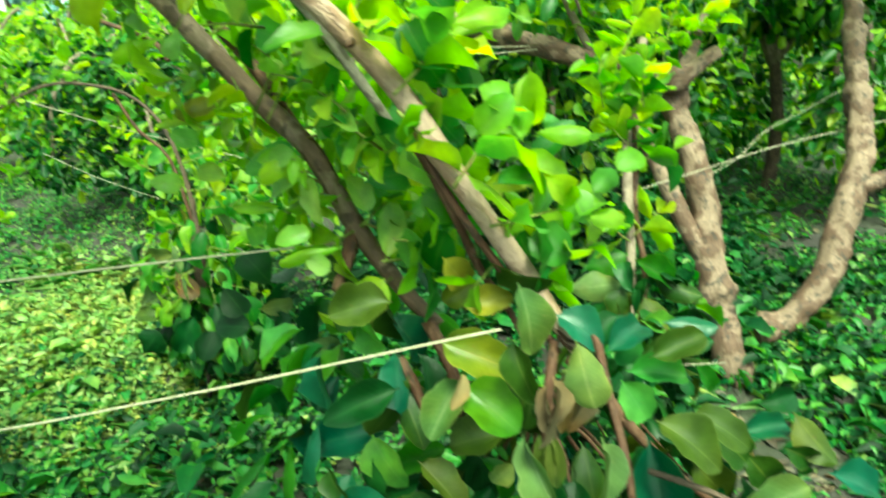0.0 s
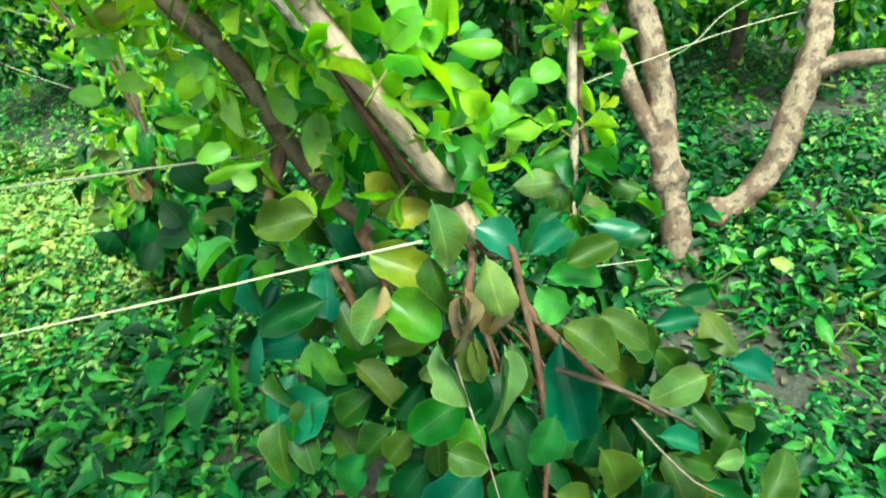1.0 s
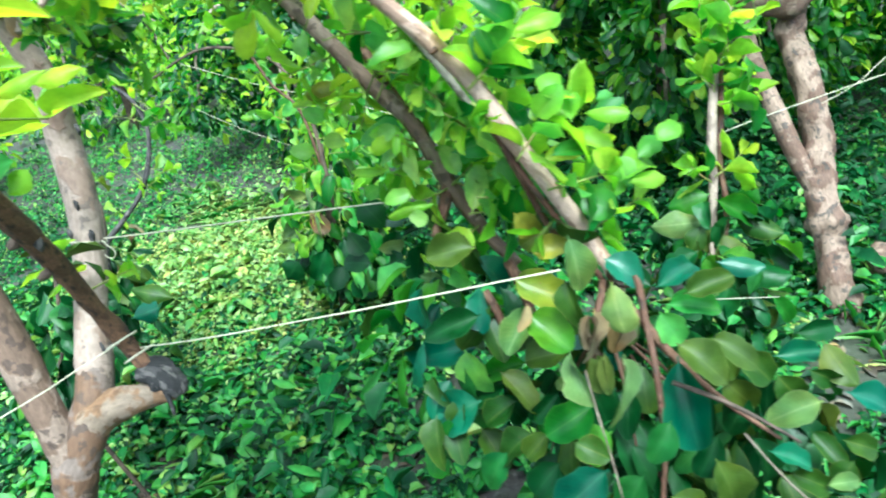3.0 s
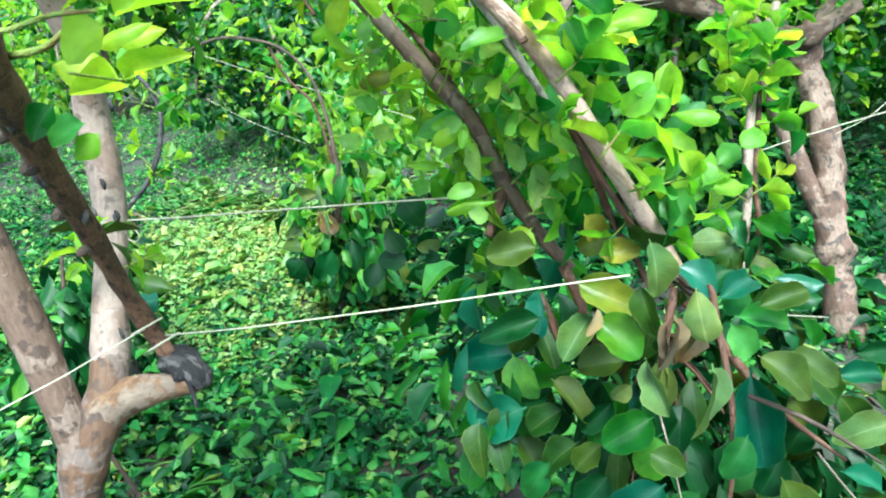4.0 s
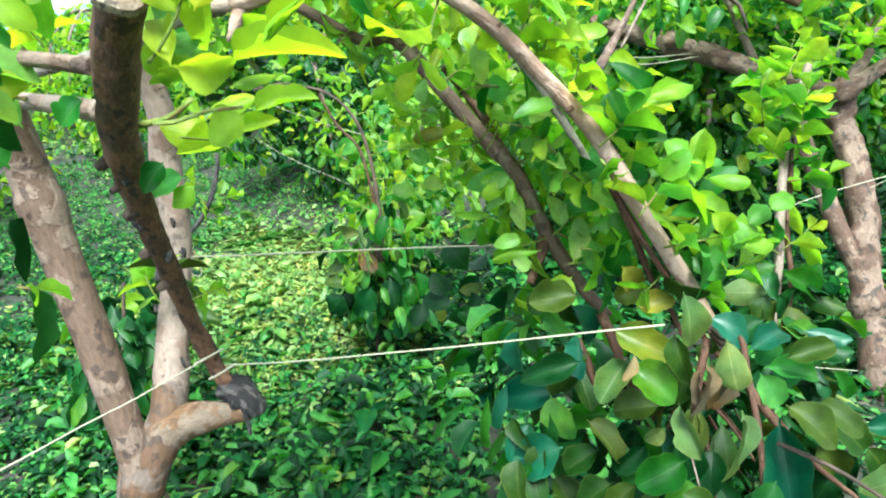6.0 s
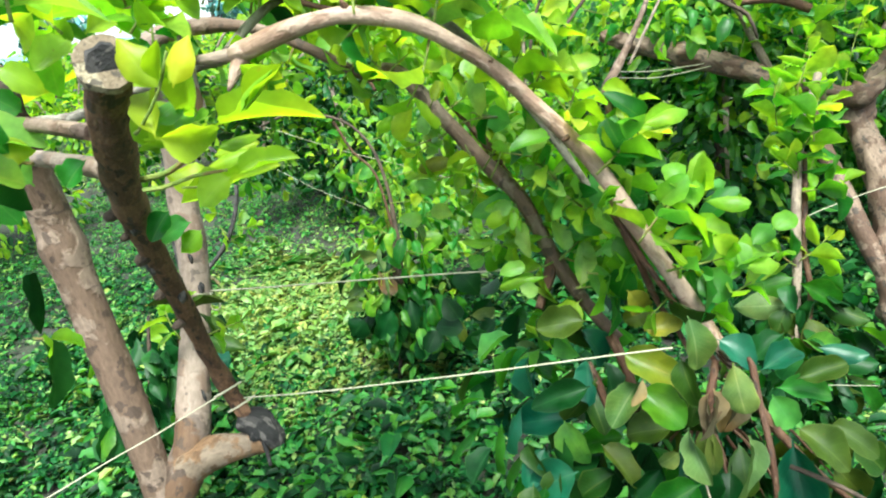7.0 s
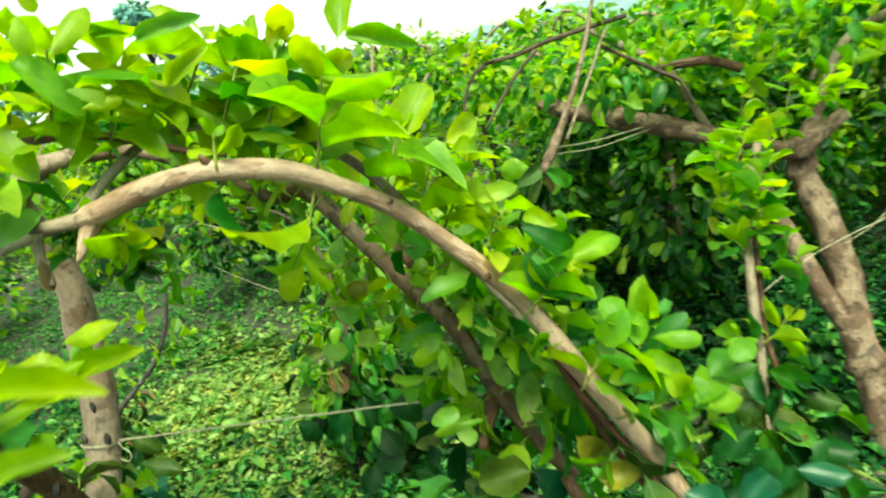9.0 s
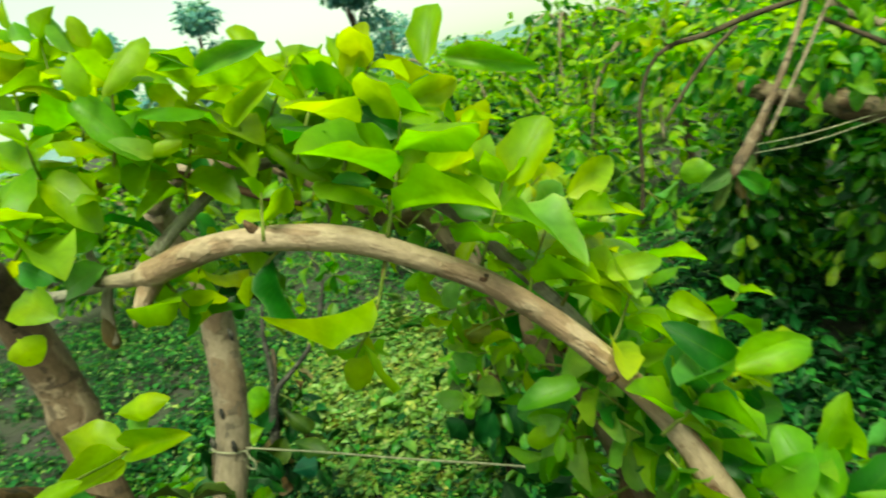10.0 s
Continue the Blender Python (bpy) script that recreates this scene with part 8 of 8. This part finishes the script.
shoot(shrub, (-1.551, 1.878, 1.001), (-1.449, 1.854, 0.898), 2, 0.060, "ym")
shoot(shrub, (-1.564, 2.048, 1.138), (-1.714, 2.039, 1.185), 2, 0.070, "yf", STEM_GREEN, 0.0013)
shoot(shrub, (-1.558, 2.070, 1.174), (-1.467, 2.101, 1.190), 2, 0.070, "yf", STEM_GREEN, 0.0013)
shoot(shrub, (-1.570, 1.973, 1.008), (-1.707, 1.970, 1.060), 2, 0.070, "yf", STEM_GREEN, 0.0013)
shoot(shrub, (-1.567, 1.959, 0.982), (-1.469, 1.971, 0.961), 2, 0.070, "bf", STEM_GREEN, 0.0013)
shoot(shrub, (-1.585, 2.127, 1.287), (-1.474, 2.164, 1.304), 2, 0.070, "yf", STEM_GREEN, 0.0013)
shoot(shrub, (-1.639, 1.874, 0.861), (-1.722, 1.842, 0.840), 2, 0.070, "yf", STEM_GREEN, 0.0013)
shoot(shrub, (-1.790, 1.899, 0.970), (-1.703, 1.925, 0.979), 2, 0.070, "lf", STEM_GREEN, 0.0013)
shoot(shrub, (-1.571, 2.109, 1.248), (-1.671, 2.113, 1.299), 2, 0.070, "fy", STEM_GREEN, 0.0013)
leaf(shrub, (-1.700, 1.767, 0.698), (-1.575, 1.742, 0.627), 0.060, (0.38, -0.64, 0.50), "o")
leaf(shrub, (-1.643, 1.719, 0.588), (-1.470, 1.694, 0.571), 0.074, (0.43, -0.65, 0.51), "o")
leaf(shrub, (-1.697, 1.677, 0.538), (-1.736, 1.614, 0.443), 0.078, (0.61, -0.62, 0.57), "d")
leaf(shrub, (-1.638, 1.666, 0.493), (-1.512, 1.701, 0.520), 0.087, (0.74, -0.47, 0.35), "g")
leaf(shrub, (-1.815, 1.720, 0.663), (-1.776, 1.789, 0.785), 0.087, (0.96, -0.89, 0.38), "y")
leaf(shrub, (-1.765, 1.718, 0.638), (-1.856, 1.659, 0.604), 0.087, (0.46, -0.76, 0.61), "y")
leaf(shrub, (-1.673, 1.722, 0.607), (-1.701, 1.626, 0.521), 0.087, (0.98, -0.72, 0.28), "o")
leaf(shrub, (-1.721, 1.756, 0.687), (-1.793, 1.689, 0.632), 0.074, (0.79, -0.55, 0.64), "d")
hanging(shrub, (-1.776, 1.896, 0.751), (-1.803, 1.733, 0.350), 0.1, 70, 0.075, "dddow")
hanging(shrub, (-1.801, 1.788, 0.578), (-1.801, 1.788, 0.060), 0.16, 60, 0.08, "dddo")
low_bush = thing("guava_bush", (-1.423, 1.213, 0.0), "low dark guava bush behind the forked trunk", "bush", "guava bushes")
branch(low_bush, "stem", [(-1.423, 1.213, -0.020, 0.0080), (-1.475, 1.155, 0.542, 0.0067), (-1.426, 1.188, 0.729, 0.0065), (-1.407, 1.249, 0.930, 0.0054)], BARK_DARK, "", 6, 0.04)
hanging(low_bush, (-1.423, 1.250, 0.890), (-1.503, 1.178, 0.480), 0.13, 90, 0.1, "ddddm")
# Dry stick and thin arched twigs that hang in the far canopy.
dry_branch = thing("dry_branch", (0.042, 2.218, 1.496), "dead pale stick caught in the canopy with dry leaves", "branch")
branch(dry_branch, "stick", [(0.173, 2.436, 1.839, 0.0065), (0.121, 2.333, 1.687, 0.0073), (0.065, 2.246, 1.555, 0.0091), (0.003, 2.160, 1.437, 0.0130), (-0.054, 2.097, 1.349, 0.0167), (-0.078, 2.074, 1.307, 0.0072)], BARK_LIMB, "dead grey stick", 8, 0.02, 0.2, 4)
branch(dry_branch, "stick", [(0.189, 2.400, 1.702, 0.0056), (0.094, 2.272, 1.530, 0.0055), (0.014, 2.162, 1.392, 0.0054)], BARK_GREY, "", 6, 0.03)
leaf(dry_branch, (-0.072, 2.084, 1.329), (-0.146, 2.028, 1.301), 0.05, (0.45, -0.90, 0.48), "p")
leaf(dry_branch, (-0.082, 2.076, 1.316), (-0.123, 2.031, 1.230), 0.031, (0.23, -1.11, 0.34), "p")
leaf(dry_branch, (-0.065, 2.084, 1.320), (-0.054, 2.065, 1.245), 0.024, (0.02, -0.67, 0.53), "w")
leaf(dry_branch, (-0.055, 2.095, 1.341), (-0.010, 2.107, 1.322), 0.05, (0.36, -1.03, 0.45), "p")
leaf(dry_branch, (-0.073, 2.081, 1.322), (0.029, 2.100, 1.249), 0.052, (0.25, -1.02, 0.36), "b")
leaf(dry_branch, (-0.104, 2.071, 1.329), (-0.196, 2.040, 1.351), 0.069, (-0.10, -1.11, 0.23), "y")
branch(dry_branch, "twig", [(-0.342, 2.130, 1.185, 0.0062), (-0.320, 2.140, 1.366, 0.0072), (-0.304, 2.140, 1.523, 0.0058), (-0.271, 2.188, 1.631, 0.0058), (-0.216, 2.224, 1.676, 0.0070), (-0.117, 2.268, 1.685, 0.0082), (-0.016, 2.316, 1.705, 0.0082), (0.117, 2.376, 1.720, 0.0082), (0.267, 2.441, 1.733, 0.0082)], BARK_DARK, "", 6, 0.03)
branch(dry_branch, "twig", [(-0.240, 2.151, 1.475, 0.0046), (-0.182, 2.199, 1.552, 0.0058), (-0.116, 2.250, 1.627, 0.0058), (-0.042, 2.300, 1.689, 0.0058)], BARK_DARK, "", 6, 0.03)
branch(dry_branch, "twig", [(0.159, 2.374, 1.660, 0.0070), (0.250, 2.391, 1.596, 0.0070), (0.341, 2.409, 1.533, 0.0082), (0.417, 2.424, 1.481, 0.0070), (0.448, 2.410, 1.399, 0.0046)], BARK_DARK, "", 6, 0.03)
branch(dry_branch, "twig", [(0.318, 2.402, 1.542, 0.0058), (0.408, 2.439, 1.541, 0.0058), (0.506, 2.477, 1.534, 0.0046)], BARK_DARK, "", 6, 0.03)
shoot(dry_branch, (-0.216, 2.224, 1.676), (-0.272, 2.230, 1.764), 4, 0.080, "yym")
shoot(dry_branch, (-0.049, 2.301, 1.702), (-0.070, 2.323, 1.798), 4, 0.080, "yym")
shoot(dry_branch, (0.159, 2.374, 1.660), (0.217, 2.420, 1.729), 3, 0.080, "yym")
shoot(dry_branch, (-0.310, 2.091, 1.375), (-0.421, 2.032, 1.336), 4, 0.090, "omp")
shoot(dry_branch, (-0.310, 2.070, 1.309), (-0.224, 2.072, 1.205), 4, 0.090, "mby")
shoot(dry_branch, (0.341, 2.409, 1.533), (0.403, 2.466, 1.634), 4, 0.080, "yym")
shoot(dry_branch, (-0.150, 2.446, 1.580), (-0.047, 2.475, 1.537), 4, 0.070, "yym")


twine_g = thing("twine", (-0.006, 2.290, 1.362), "thin weathered twine from the dry stick to the level limb", "twine", "tying twines")
branch(twine_g, "cord", [(-0.030, 2.160, 1.372, 0.0018), (0.110, 2.480, 1.318, 0.0018), (0.311, 2.860, 1.276, 0.0018)], TWINE, "", 5, 0.06)
branch(twine_g, "cord", [(-0.024, 2.150, 1.352, 0.0018), (0.120, 2.480, 1.293, 0.0018), (0.340, 2.860, 1.262, 0.0018)], TWINE, "", 5, 0.06)


# Single broad-leaved weeds that stand out of the low cover in front.
def weed_plant(x, y, tall, size, kinds):
    z = ground_height(x, y)
    plant = thing("broad_leaf_weed", (x, y, z), "single broad-leaved green weed standing in low ground cover", "weed", "broad-leaved weeds")
    lean = Vector((random.uniform(-0.3, 0.3), random.uniform(-0.3, 0.3), 1.0)) * tall
    base, top = Vector((x, y, z - 0.01)), Vector((x, y, z)) + lean
    branch(plant, "stem", [(*base, 0.0018), (*base.lerp(top, 0.5), 0.0015), (*top, 0.0009)], STEM_GREEN, "", 5, 0.03)
    turn = random.uniform(0, 3.1)
    for i in range(3):
        at = base.lerp(top, 0.55 + 0.22 * i)
        turn += 1.57 + random.uniform(-0.3, 0.3)
        for side in (0.0, math.pi):
            d = Vector((math.cos(turn + side), math.sin(turn + side), random.uniform(-0.15, 0.35))).normalized()
            long = size * (1.1, 1.0, 0.7)[i] * random.uniform(0.8, 1.2)
            leaf(plant, at, at + d * long, long * random.uniform(0.52, 0.7), (random.uniform(-0.3, 0.3), random.uniform(-0.4, 0.1), 1.0), pick(kinds), pick((0, 3, 7, 7)))


for x, y in ((-1.39, 1.24), (-1.10, 1.45), (-1.10, 1.57), (-1.91, 1.23), (-1.99, 1.13), (-1.83, 1.11), (-0.83, 1.33), (-0.65, 1.30), (-0.92, 1.47)):
    weed_plant(x, y, 0.12, 0.066, "fbb")
for k in range(46):
    x, y = random.uniform(-1.75, 0.15), random.uniform(1.16, 2.0)
    if min(math.hypot((x - cx) / 0.16, (y - cy) / 0.1) for cx, cy in ((-0.67, 1.40), (-0.93, 2.03), (-1.49, 1.36), (-1.5, 1.36))) > 1.0:
        weed_plant(x, y, random.uniform(0.07, 0.15), random.uniform(0.045, 0.064), "bbm")


join_loose_leaves()
